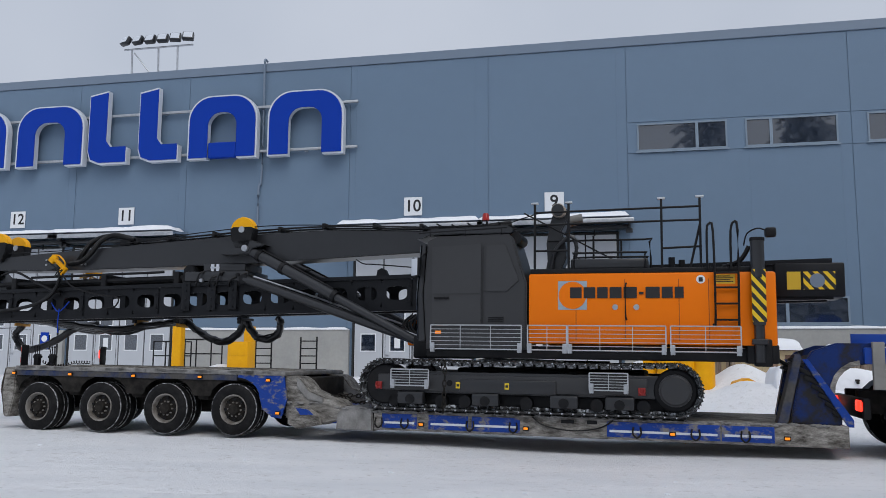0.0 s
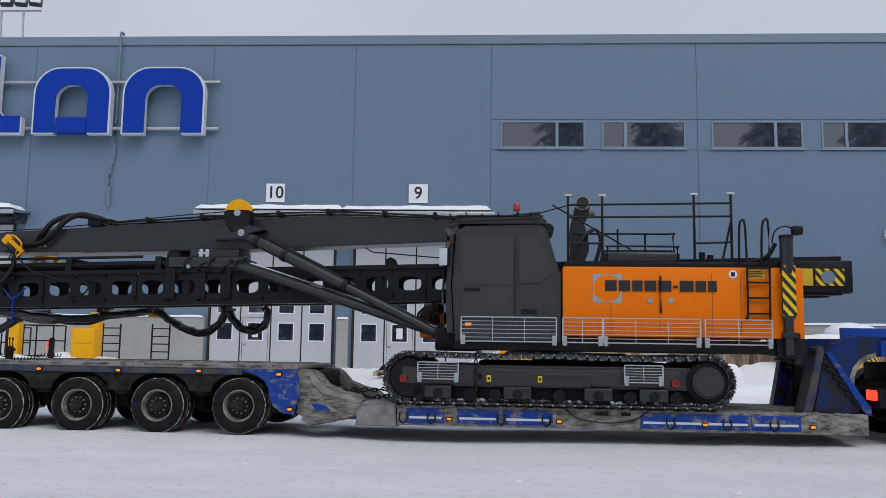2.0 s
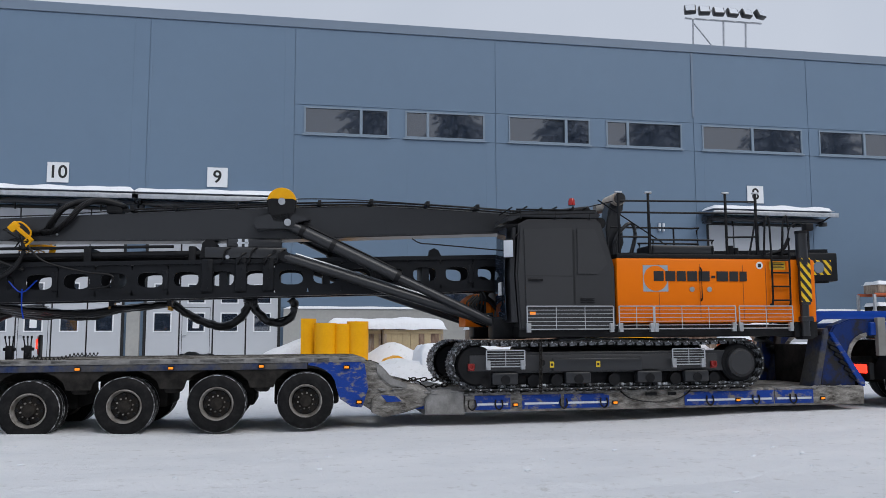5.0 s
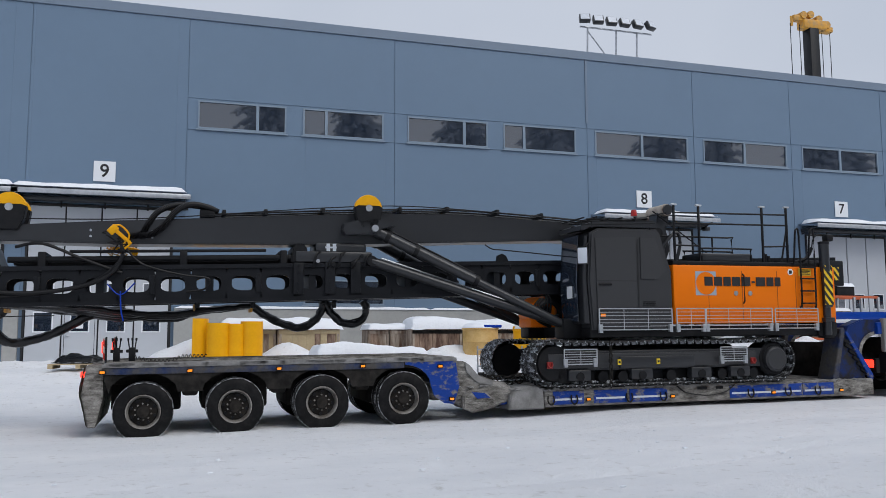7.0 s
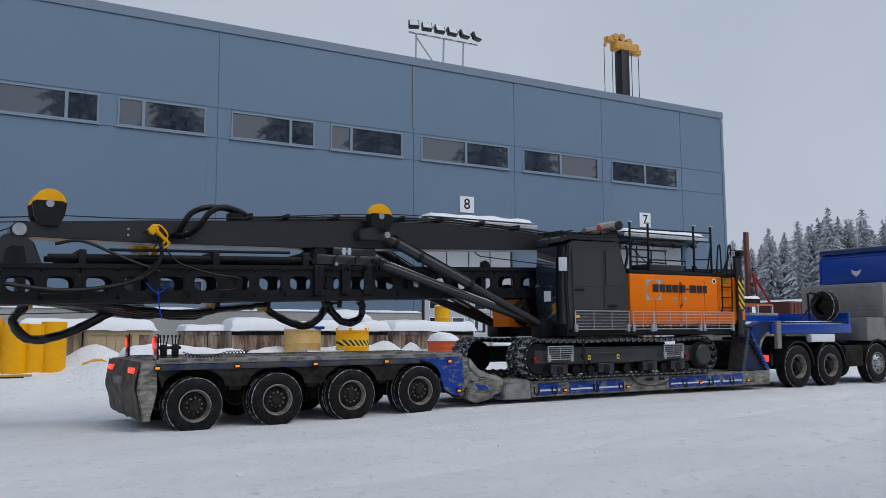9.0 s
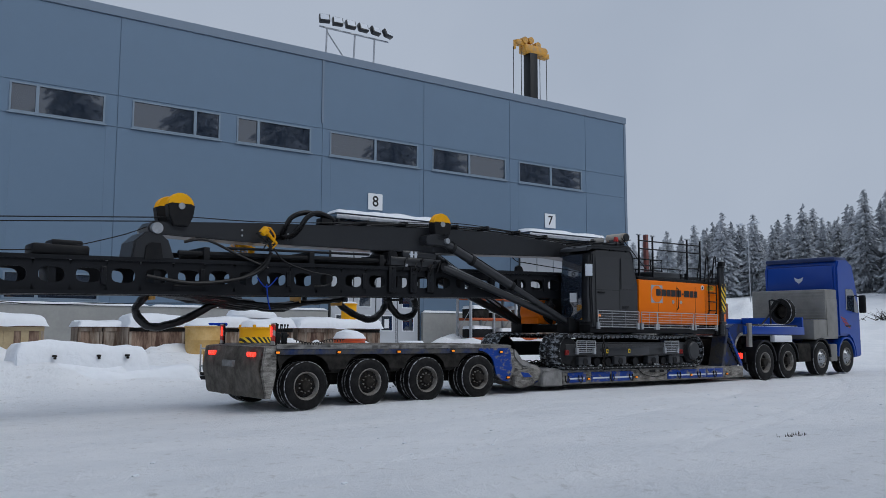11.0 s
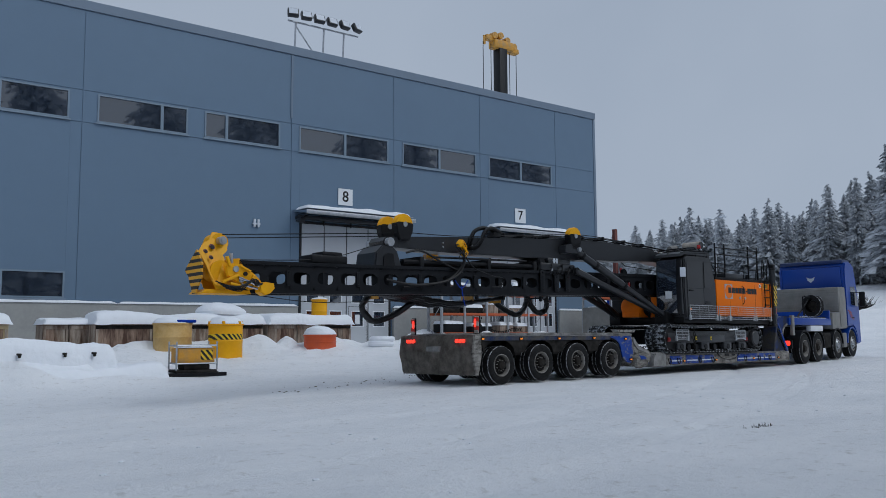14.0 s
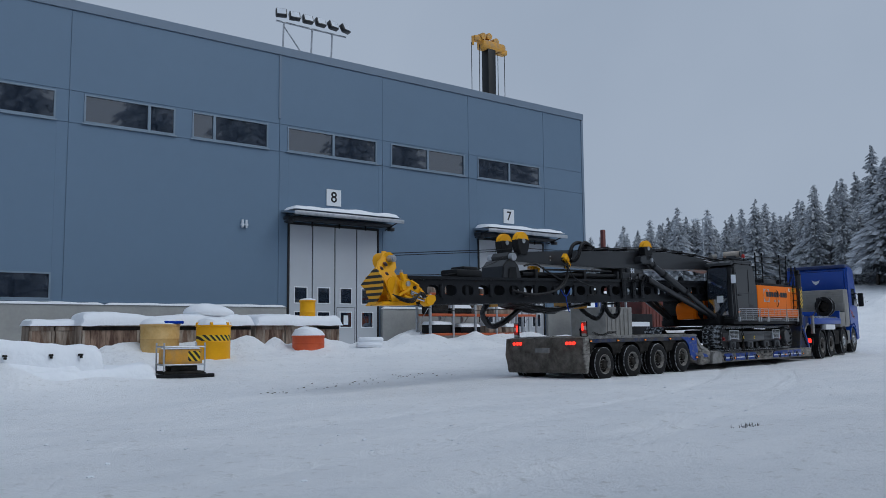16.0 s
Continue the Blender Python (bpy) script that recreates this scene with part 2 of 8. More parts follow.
# ---- shaping ----
def box(bm, x0, x1, y0, y1, z0, z1, bevel=0.0, m=None):
    r = bmesh.ops.create_cube(bm, size=1)["verts"]
    for v in r:
        v.co = Vector(((x0 + x1) / 2 + v.co.x * (x1 - x0), (y0 + y1) / 2 + v.co.y * (y1 - y0), (z0 + z1) / 2 + v.co.z * (z1 - z0)))
    if bevel > 0:
        e = {e for v in r for e in v.link_edges}
        g = bmesh.ops.bevel(bm, geom=list(e), offset=bevel, segments=2, affect="EDGES", profile=0.5)
        r = list({v for f in g["faces"] for v in f.verts} | {v for v in r if v.is_valid})
    if m is not None:
        bmesh.ops.transform(bm, matrix=m, verts=r)
    return bm


def rod(bm, a, b, r, seg=10, r2=None):
    a, b = Vector(a), Vector(b)
    d = b - a
    m = Matrix.Translation((a + b) / 2) @ d.to_track_quat("Z", "Y").to_matrix().to_4x4()
    bmesh.ops.create_cone(bm, cap_ends=True, segments=seg, radius1=r, radius2=r if r2 is None else r2, depth=d.length, matrix=m)
    return bm


def prism(bm, pts, y0, y1, bevel=0.0):
    """A plate cut along (x, z) points, from y0 to y1."""
    a = [bm.verts.new((x, y0, z)) for x, z in pts]
    b = [bm.verts.new((x, y1, z)) for x, z in pts]
    n = len(pts)
    fs = [bm.faces.new(a), bm.faces.new(b[::-1])]
    for i in range(n):
        fs.append(bm.faces.new((a[(i + 1) % n], a[i], b[i], b[(i + 1) % n])))
    bmesh.ops.recalc_face_normals(bm, faces=fs)
    if bevel > 0:
        bmesh.ops.bevel(bm, geom=list({e for f in fs[:2] for e in f.edges}), offset=bevel, segments=2, affect="EDGES")
    return bm


def tube(bm, pts, r, seg=8, smooth=4):
    """A hose or bent pipe through points."""
    P = [Vector(p) for p in pts]
    if smooth > 1 and len(P) > 2:
        Q = []
        for i in range(len(P) - 1):
            p0, p1, p2, p3 = P[max(i - 1, 0)], P[i], P[i + 1], P[min(i + 2, len(P) - 1)]
            for k in range(smooth):
                t = k / smooth
                Q.append(0.5 * (2 * p1 + (p2 - p0) * t + (2 * p0 - 5 * p1 + 4 * p2 - p3) * t * t + (3 * p1 - p0 - 3 * p2 + p3) * t ** 3))
        P = Q + [P[-1]]
    rings = []
    up = Vector((0, 0, 1))
    for i, p in enumerate(P):
        d = (P[min(i + 1, len(P) - 1)] - P[max(i - 1, 0)]).normalized()
        s = d.cross(up)
        if s.length < 1e-3:
            s = d.cross(Vector((0, 1, 0)))
        s.normalize()
        u = s.cross(d)
        rings.append([bm.verts.new(p + r * (math.cos(a) * s + math.sin(a) * u)) for a in (2 * math.pi * k / seg for k in range(seg))])
    for A, B in zip(rings, rings[1:]):
        for k in range(seg):
            bm.faces.new((A[k], A[(k + 1) % seg], B[(k + 1) % seg], B[k]))
    bm.faces.new(rings[0][::-1])
    bm.faces.new(rings[-1])
    return bm


def lathe(bm, prof, seg=28, axis="y", caps=True):
    """Turns (radius, along) points round the y axis (or z)."""
    rings = []
    for r, h in prof:
        ring = []
        for k in range(seg):
            a = 2 * math.pi * k / seg
            c, s = r * math.cos(a), r * math.sin(a)
            ring.append(bm.verts.new((c, h, s) if axis == "y" else (c, s, h)))
        rings.append(ring)
    for A, B in zip(rings, rings[1:]):
        for k in range(seg):
            bm.faces.new((A[k], A[(k + 1) % seg], B[(k + 1) % seg], B[k]))
    if caps:
        bm.faces.new(rings[0])
        bm.faces.new(rings[-1][::-1])
    bmesh.ops.recalc_face_normals(bm, faces=bm.faces[:])
    return bm


def mesh_of(name, bm, material, smooth=False):
    me = bpy.data.meshes.new(name)
    bm.normal_update()
    bm.to_mesh(me)
    bm.free()
    me.materials.append(material)
    if smooth:
        me.shade_smooth()
        me.set_sharp_from_angle(angle=radians(35))
    return me


def part(name, bm, material, parent, label="", smooth=True):
    ob = new(name, mesh_of(name, bm, material, smooth))
    ob.parent = parent
    if label:
        ob["label"] = label
    return ob


def thing(name, label, category, group="", at=None, kind=""):
    ob = new(name)
    ob.empty_display_size = 0.2
    if at is not None:
        ob.matrix_world = at
    return tagged(ob, label, category, group, kind)


def solid(name, bm, material, label, category="", group="", kind="", smooth=True):
    return tagged(new(name, mesh_of(name, bm, material, smooth)), label, category, group, kind)


def B():
    return bmesh.new()


def lettering(name, text, size, material, parent, at):
    cu = bpy.data.curves.new(name, "FONT")
    cu.offset, cu.body, cu.size, cu.extrude, cu.align_x, cu.align_y = 0.008, text, size, 0.004, "CENTER", "CENTER"
    tmp = bpy.data.objects.new(name, cu)
    scene.collection.objects.link(tmp)
    bpy.context.view_layer.update()
    me = bpy.data.meshes.new_from_object(tmp)
    bpy.data.objects.remove(tmp)
    me.materials.append(material)
    ob = new(name, me)
    ob.parent = parent
    ob.matrix_basis = at
    return ob


def smooth01(a, b, t):
    t = min(max((t - a) / (b - a), 0), 1)
    return t * t * (3 - 2 * t)


def snow_mound(name, x0, x1, y0, y1, z, h, label, seed=0, nx=24, ny=10, edge=0.18):
    """A rounded cover of snow with an uneven top over a flat rectangle."""
    bm = B()
    top = []
    for j in range(ny + 1):
        row = []
        for i in range(nx + 1):
            u, v = i / nx, j / ny
            x, y = x0 + (x1 - x0) * u, y0 + (y1 - y0) * v
            d = min(x - x0, x1 - x, y - y0, y1 - y)
            k = math.sqrt(max(0, 1 - (1 - min(d / edge, 1)) ** 2))
            n = noise.noise(Vector((x * 1.3 + seed, y * 1.3, seed * 0.7)))
            bulge = 0.05 * k
            row.append(bm.verts.new((x + (bulge if u < 0.01 else 0), y, z + h * k * (0.85 + 0.35 * n) + 0.004)))
        top.append(row)
    for j in range(ny):
        for i in range(nx):
            bm.faces.new((top[j][i], top[j][i + 1], top[j + 1][i + 1], top[j + 1][i]))
    rim = [top[0][i] for i in range(nx + 1)] + [top[j][nx] for j in range(1, ny + 1)] + [top[ny][i] for i in range(nx - 1, -1, -1)] + [top[j][0] for j in range(ny - 1, 0, -1)]
    low = [bm.verts.new((v.co.x, v.co.y, z)) for v in rim]
    n = len(rim)
    for i in range(n):
        bm.faces.new((rim[(i + 1) % n], rim[i], low[i], low[(i + 1) % n]))
    bm.faces.new(low[::-1])
    bmesh.ops.recalc_face_normals(bm, faces=bm.faces[:])
    return solid(name, bm, SNOW, label, "snow")


# ---- ground ----
LANE_X = (-20, -10, -6, -1, 3, 8, 13, 18, 22, 26, 30, 34)
LANE_Z = (-0.07, -0.065, -0.09, -0.17, -0.13, 0.0, 0.075, 0.09, 0.085, 0.1, 0.16, 0.21)


def ground_z(x, y):
    g = -0.07 + 0.19 * smooth01(3, 11, x) + 0.65 * smooth01(16.8, 29, y)
    g += 0.013 * max(0, min(x, 45) - 14) * smooth01(14, 24, x)
    # the packed lane that the lorry drives on
    lane = smooth01(8, 12, y) * smooth01(19.5, 17.2, y) * smooth01(44, 34, x)
    g += lane * (float(np.interp(x, LANE_X, LANE_Z)) - g)
    g += 6.5 * smooth01(48, 125, x + 0.15 * y) * smooth01(40, 60, x)
    g += 0.45 * smooth01(-6, -40, y) * 4
    return g


def snow_heap(x, y):
    """Ploughed snow along the hall's front."""
    h = 0
    for cx, cy, rx, ry, a in ((4.0, 21.5, 2.6, 1.3, 0.75), (10.5, 26.3, 3.2, 1.1, 0.35), (14.6, 25.6, 1.8, 1.1, 0.35), (12.0, 25.5, 1.0, 0.6, 0.55), (13.2, 25.8, 0.45, 0.5, 0.55), (15.7, 25.8, 1.0, 0.5, 0.42), (8.2, 25.6, 1.6, 0.7, 0.4), (0.9, 26.6, 1.6, 0.9, 0.8), (3.3, 25.7, 1.0, 0.7, 0.75), (19.5, 27.2, 0.8, 0.6, 0.5), (22.8, 26.8, 1.0, 0.6, 0.4), (19.0, 25.5, 4.0, 1.3, 0.42),
                              (24.5, 26.5, 4.0, 1.4, 0.35), (-13.5, 25.5, 3.5, 1.2, 0.5), (1.5, 26.8, 2.5, 1.2, 0.4), (5.0, 26.0, 3.0, 1.0, 0.45), (7.5, 24.6, 2.5, 0.8, 0.25),
                              (49.0, 34.0, 6.0, 4.0, 2.2), (66.0, 28.0, 12.0, 3.0, 1.4), (21.0, 28.4, 1.2, 0.8, 0.5)):
        d = ((x - cx) / rx) ** 2 + ((y - cy) / ry) ** 2
        h = max(h, a * math.exp(-d * 1.1) * (1 + 0.5 * noise.noise(Vector((x * 0.9, y * 0.9, 3)))))
    return h


def full_ground(x, y):
    g = ground_z(x, y) + snow_heap(x, y)
    heap = smooth01(21.0, 24.5, y) * smooth01(29.9, 28.5, y)
    if heap > 0 and -16 < x < 40:
        g += heap * (0.16 * abs(noise.noise(Vector((x * 0.8, y * 1.0, 7)))) + 0.1 * abs(noise.noise(Vector((x * 2.3, y * 2.3, 9)))))
    g += 0.012 * noise.noise(Vector((x * 1.4, y * 1.4, 0))) + 0.03 * noise.noise(Vector((x * 0.25, y * 0.25, 5))) * smooth01(12, 4, abs(y - 15) if x < 40 else 12)
    for yy in (8.6, 10.4):
        g -= 0.03 * math.exp(-((y - yy - 0.06 * x - 0.4 * math.sin(x * 0.11)) / 0.14) ** 4) * (0.7 + 0.6 * noise.noise(Vector((x * 0.8, yy, 1))))
    if 2 < x < 30:
        for off in (0.0, 0.42, 2.3):
            u = x - 5.3
            g -= 0.055 * math.exp(-((y - off - 5.7 - 0.2 * u - 0.012 * u * u) / 0.12) ** 4) * (0.8 + 0.6 * noise.noise(Vector((x * 0.9, off, 2))))
    return g


def make_ground():
    def axis(lo, a, b, hi, fine, ratio=1.25):
        xs = list(np.arange(a, b, fine))
        s, x = fine, b
        while x < hi:
            xs.append(x)
            s *= ratio
            x += s
        xs.append(hi)
        s, x, left = fine, a, []
        while x > lo:
            s *= ratio
            x -= s
            left.append(x)
        return sorted(left) + xs
    xs = axis(-900, -16, 42, 1500, 0.2, 1.12)
    ys = axis(-900, 4, 30, 1500, 0.11, 1.14)
    verts = [(x, y, full_ground(x, y)) for y in ys for x in xs]
    n = len(xs)
    faces = [(j * n + i, j * n + i + 1, (j + 1) * n + i + 1, (j + 1) * n + i) for j in range(len(ys) - 1) for i in range(n - 1)]
    me = bpy.data.meshes.new("ground")
    me.from_pydata(verts, [], faces)
    me.materials.append(snow_ground_mat())
    me.shade_smooth()
    tagged(new("ground", me), "packed snow yard with faint wheel tracks", "ground", kind="structure")


def snow_ground_mat():
    m = bpy.data.materials.new("packed_snow")
    m.use_nodes = True
    nt = m.node_tree
    p = nt.nodes["Principled BSDF"]
    p.inputs["Roughness"].default_value, p.inputs["Specular IOR Level"].default_value = 0.7, 0.25
    co = nt.nodes.new("ShaderNodeTexCoord")
    mp = nt.nodes.new("ShaderNodeMapping")
    mp.inputs["Scale"].default_value = (0.55, 1.0, 1.0)
    nt.links.new(co.outputs["Object"], mp.inputs[0])
    a, b, c = (nt.nodes.new("ShaderNodeTexNoise") for _ in range(3))
    for nd, s, d in ((a, 0.8, 10), (b, 6.5, 10), (c, 34.0, 6)):
        nd.inputs["Scale"].default_value, nd.inputs["Detail"].default_value, nd.inputs["Roughness"].default_value = s, d, 0.65
    nt.links.new(mp.outputs[0], a.inputs[0])
    nt.links.new(co.outputs["Object"], b.inputs[0])
    nt.links.new(co.outputs["Object"], c.inputs[0])
    r = nt.nodes.new("ShaderNodeValToRGB")
    r.color_ramp.elements[0].position, r.color_ramp.elements[0].color = 0.3, (0.82, 0.84, 0.875, 1)
    r.color_ramp.elements[1].position, r.color_ramp.elements[1].color = 0.62, (0.92, 0.93, 0.955, 1)
    nt.links.new(a.outputs[0], r.inputs[0])
    dirt = nt.nodes.new("ShaderNodeMapRange")
    dirt.inputs[1].default_value, dirt.inputs[2].default_value = 0.57, 0.78
    nt.links.new(b.outputs[0], dirt.inputs[0])
    mx = nt.nodes.new("ShaderNodeMix")
    mx.data_type = "RGBA"
    mx.inputs[7].default_value = (0.6, 0.595, 0.59, 1)
    nt.links.new(dirt.outputs[0], mx.inputs[0])
    nt.links.new(r.outputs[0], mx.inputs[6])
    nt.links.new(mx.outputs[2], p.inputs["Base Color"])
    add = nt.nodes.new("ShaderNodeMath")
    add.operation = "MULTIPLY_ADD"
    add.inputs[1].default_value = 0.5
    nt.links.new(c.outputs[0], add.inputs[0])
    nt.links.new(b.outputs[0], add.inputs[2])
    bu = nt.nodes.new("ShaderNodeBump")
    bu.inputs["Strength"].default_value, bu.inputs["Distance"].default_value = 0.8, 0.09
    nt.links.new(add.outputs[0], bu.inputs["Height"])
    nt.links.new(bu.outputs[0], p.inputs["Normal"])
    return m


make_ground()


# ---- the hall ----
WALL_Y = 30.0
ROOF = 12.81
COLS = [-62, -57, -52, -47, -42, -37, -32, -27.2, -22.0, -17.04, -10.24, -4.9, 0.1, 7.5, 15.45, 20.4, 25.3, 30.3, 33.2]
DOORS = [(12, -26.9, -22.35), (11, -21.95, -17.35), (10, -10.0, -5.42), (9, -4.8, -0.25), (8, 15.85, 20.2), (7, 25.8, 30.15)]
DOOR_TOP = 5.8
BAND = [(0.45, 3.5, (2.49,)), (4.1, 7.08, (4.94,)), (8.0, 11.2, (10.25,)), (11.85, 14.95, (12.72,)), (15.8, 20.1, (17.94,)), (20.85, 25.05, (22.89,)), (25.85, 30.0, (27.9,))]
LOW_WINDOW = (4.2, 7.13, 2.52, 3.42)
FLOOR_Z = 0.55


def cut(rect, holes):
    """The rectangles that are left of (x0, x1, z0, z1) round the holes."""
    out = [rect]
    for hx0, hx1, hz0, hz1 in holes:
        nxt = []
        for x0, x1, z0, z1 in out:
            if hx1 <= x0 or hx0 >= x1 or hz1 <= z0 or hz0 >= z1:
                nxt.append((x0, x1, z0, z1))
                continue
            if hx0 > x0:
                nxt.append((x0, hx0, z0, z1))
            if hx1 < x1:
                nxt.append((hx1, x1, z0, z1))
            a, b = max(x0, hx0), min(x1, hx1)
            if hz1 < z1:
                nxt.append((a, b, hz1, z1))
            if hz0 > z0:
                nxt.append((a, b, z0, hz0))
        out = nxt
    return [r for r in out if r[1] - r[0] > 0.03 and r[3] - r[2] > 0.03]


HOLES = [(a, b, 0.0, DOOR_TOP) for _, a, b in DOORS] + [(a, b, 8.62, 9.62) for a, b, _ in BAND] + [LOW_WINDOW]


def hall():
    bm = B()
    for x0, x1, z0, z1 in cut((-62, 33.1, -0.5, ROOF - 0.1), HOLES):
        box(bm, x0, x1, WALL_Y + 0.021, WALL_Y + 0.3, z0, z1)
    wall = solid("wall_south", bm, CLADDING, "blue-grey panelled front wall of a large hall", "wall", kind="structure", smooth=False)
    for c0, c1 in zip(COLS, COLS[1:]):
        rows = [(2.42, 12.5)] if c1 < 0.2 else [(2.42, 8.55), (8.57, 9.67), (9.69, 12.5)]
        for z0, z1 in rows:
            for x0, x1, a, b in cut((c0 + 0.012, c1 - 0.012, z0, z1), HOLES):
                bm = B()
                box(bm, x0, x1, WALL_Y, WALL_Y + 0.02, a, b, 0.005)
                part("panel", bm, CLADDING, wall, smooth=False)
    bm = B()
    for x0, x1, a, b in cut((-62, 33.2, -0.4, 2.36), [(p - 0.1, q + 0.1, -1, 3) for _, p, q in DOORS]):
        box(bm, x0, x1, WALL_Y - 0.16, WALL_Y + 0.018, a, b, 0.01)
    solid("plinth", bm, CONCRETE, "bare grey concrete plinth along the hall wall", "plinth", kind="structure", smooth=False)
    k = 0
    for x0, x1, a, b in cut((-62, 33.2, 0, 1), [(p - 0.1, q + 0.1, -1, 3) for _, p, q in DOORS]):
        x = x0
        while x < x1 - 0.2:
            e = min(x + 9.0, x1)
            snow_mound("ledge_snow", x, e, WALL_Y - 0.2, WALL_Y - 0.002, 2.36, 0.09, "thin line of snow on the plinth ledge", k, 40, 4, 0.06)
            k += 1
            x = e
    bm = B()
    box(bm, -62, 33.3, WALL_Y - 0.05, WALL_Y + 0.35, 12.52, ROOF + 0.06, 0.02)
    box(bm, 32.98, 33.3, WALL_Y + 0.36, 70, 12.52, ROOF + 0.06, 0.02)
    solid("roof_edge", bm, TRIM, "folded grey sheet-metal roof edge", "trim", kind="structure", smooth=False)
    bm = B()
    box(bm, 33.105, 33.2, WALL_Y + 0.31, 70, -0.4, 12.5)
    box(bm, -62.1, -61.9, WALL_Y + 0.31, 70, -0.4, 12.5)
    box(bm, -62, 33.1, 69.8, 70, -0.4, 12.5)
    solid("wall_side", bm, CLADDING, "plain blue-grey end walls of the hall", "wall", kind="structure", smooth=False)
    bm = B()
    box(bm, -61.9, 32.97, WALL_Y + 0.36, 69.79, 12.3, 12.45)
    solid("roof", bm, SNOW, "flat snow-covered hall roof", "roof", kind="structure", smooth=False)
    bm = B()
    box(bm, 33.12, 33.28, WALL_Y - 0.03, WALL_Y + 0.3, 2.42, 12.5, 0.01)
    box(bm, 15.41, 15.49, WALL_Y - 0.035, WALL_Y - 0.002, 9.9, 12.5)
    solid("corner_trim", bm, TRIM, "folded corner trim on the hall", "trim", kind="structure", smooth=False)


def window(n, x0, x1, z0, z1, mulls):
    y = WALL_Y
    bm = B()
    f = 0.055
    for a in (x0, x1 - f):
        box(bm, a, a + f, y - 0.03, y + 0.1, z0, z1)
    for a in mulls:
        box(bm, a - 0.05, a + 0.05, y - 0.03, y + 0.1, z0 + f, z1 - f)
    box(bm, x0 + f, x1 - f, y - 0.03, y + 0.1, z0, z0 + f)
    box(bm, x0 + f, x1 - f, y - 0.03, y + 0.1, z1 - f, z1)
    w = solid(f"window_{n}", bm, FRAMEGREY, "grey metal frame of a dark ribbon window", "window", kind="structure", smooth=False)
    edges = [x0 + f, *[v for m in mulls for v in (m - 0.05, m + 0.05)], x1 - f]
    for a, b in zip(edges[::2], edges[1::2]):
        bm = B()
        box(bm, a, b, y + 0.03, y + 0.05, z0 + f, z1 - f)
        part("pane", bm, GLASS, w, smooth=False)
    bm = B()
    box(bm, x0 - 0.06, x1 + 0.06, y - 0.07, y - 0.031, z0 - 0.06, z0 - 0.01)
    part("window_sill", bm, FRAMEGREY, w, smooth=False)


def folding_door(n, x0, x1, passdoor):
    y = WALL_Y + 0.02
    z0, z1 = FLOOR_Z, DOOR_TOP - 0.04
    bm = B()
    box(bm, x0, x0 + 0.07, y - 0.06, y + 0.15, z0 - 0.3, z1)
    box(bm, x1 - 0.07, x1, y - 0.06, y + 0.15, z0 - 0.3, z1)
    box(bm, x0 + 0.07, x1 - 0.07, y + 0.02, y + 0.15, z0 - 0.3, z1)
    box(bm, x0 + 0.07, x1 - 0.07, y - 0.06, y + 0.019, z1 - 0.07, z1)
    d = solid(f"door_{n}", bm, GASKET, "light grey folding industrial door with dark seals", "door", kind="structure", smooth=False)
    w = (x1 - x0 - 0.14) / 4
    for i in range(4):
        a, b = x0 + 0.07 + i * w + 0.025, x0 + 0.07 + (i + 1) * w - 0.025
        bm = B()
        box(bm, a, b, y - 0.045, y + 0.012, z0 + 0.02, z1 - 0.08, 0.008)
        leaf = part("door_leaf", bm, DOORGREY, d, smooth=False)
        c = (a + b) / 2
        for za, zb in ((1.55, 2.22), (2.52, 3.2)):
            bm = B()
            for u0, u1, v0, v1 in ((c - 0.3, c - 0.26, za, zb), (c + 0.26, c + 0.3, za, zb), (c - 0.26, c + 0.26, za, za + 0.04), (c - 0.26, c + 0.26, zb - 0.04, zb)):
                box(bm, u0, u1, y - 0.06, y - 0.046, v0, v1)
            part("window_frame", bm, PLATEWHITE, leaf, smooth=False)
            bm = B()
            box(bm, c - 0.26, c + 0.26, y - 0.052, y - 0.047, za + 0.04, zb - 0.04)
            part("pane", bm, GLASS, leaf, smooth=False)
        if i == passdoor:
            bm = B()
            for u0, u1, v0, v1 in ((a + 0.06, a + 0.075, z0 + 0.1, 2.38), (b - 0.075, b - 0.06, z0 + 0.1, 2.38), (a + 0.06, b - 0.06, 2.38, 2.395)):
                box(bm, u0, u1, y - 0.05, y - 0.046, v0, v1)
            part("pass_door_gap", bm, GASKET, leaf, smooth=False)
            bm = B()
            box(bm, a + 0.1, a + 0.22, y - 0.1, y - 0.046, 1.42, 1.46, 0.01)
            part("handle", bm, STEEL, leaf)
            bm = B()
            box(bm, c - 0.11, c + 0.11, y - 0.056, y - 0.053, 1.68, 2.06)
            part("notice", bm, PLATEWHITE, leaf, "white paper notice", smooth=False)


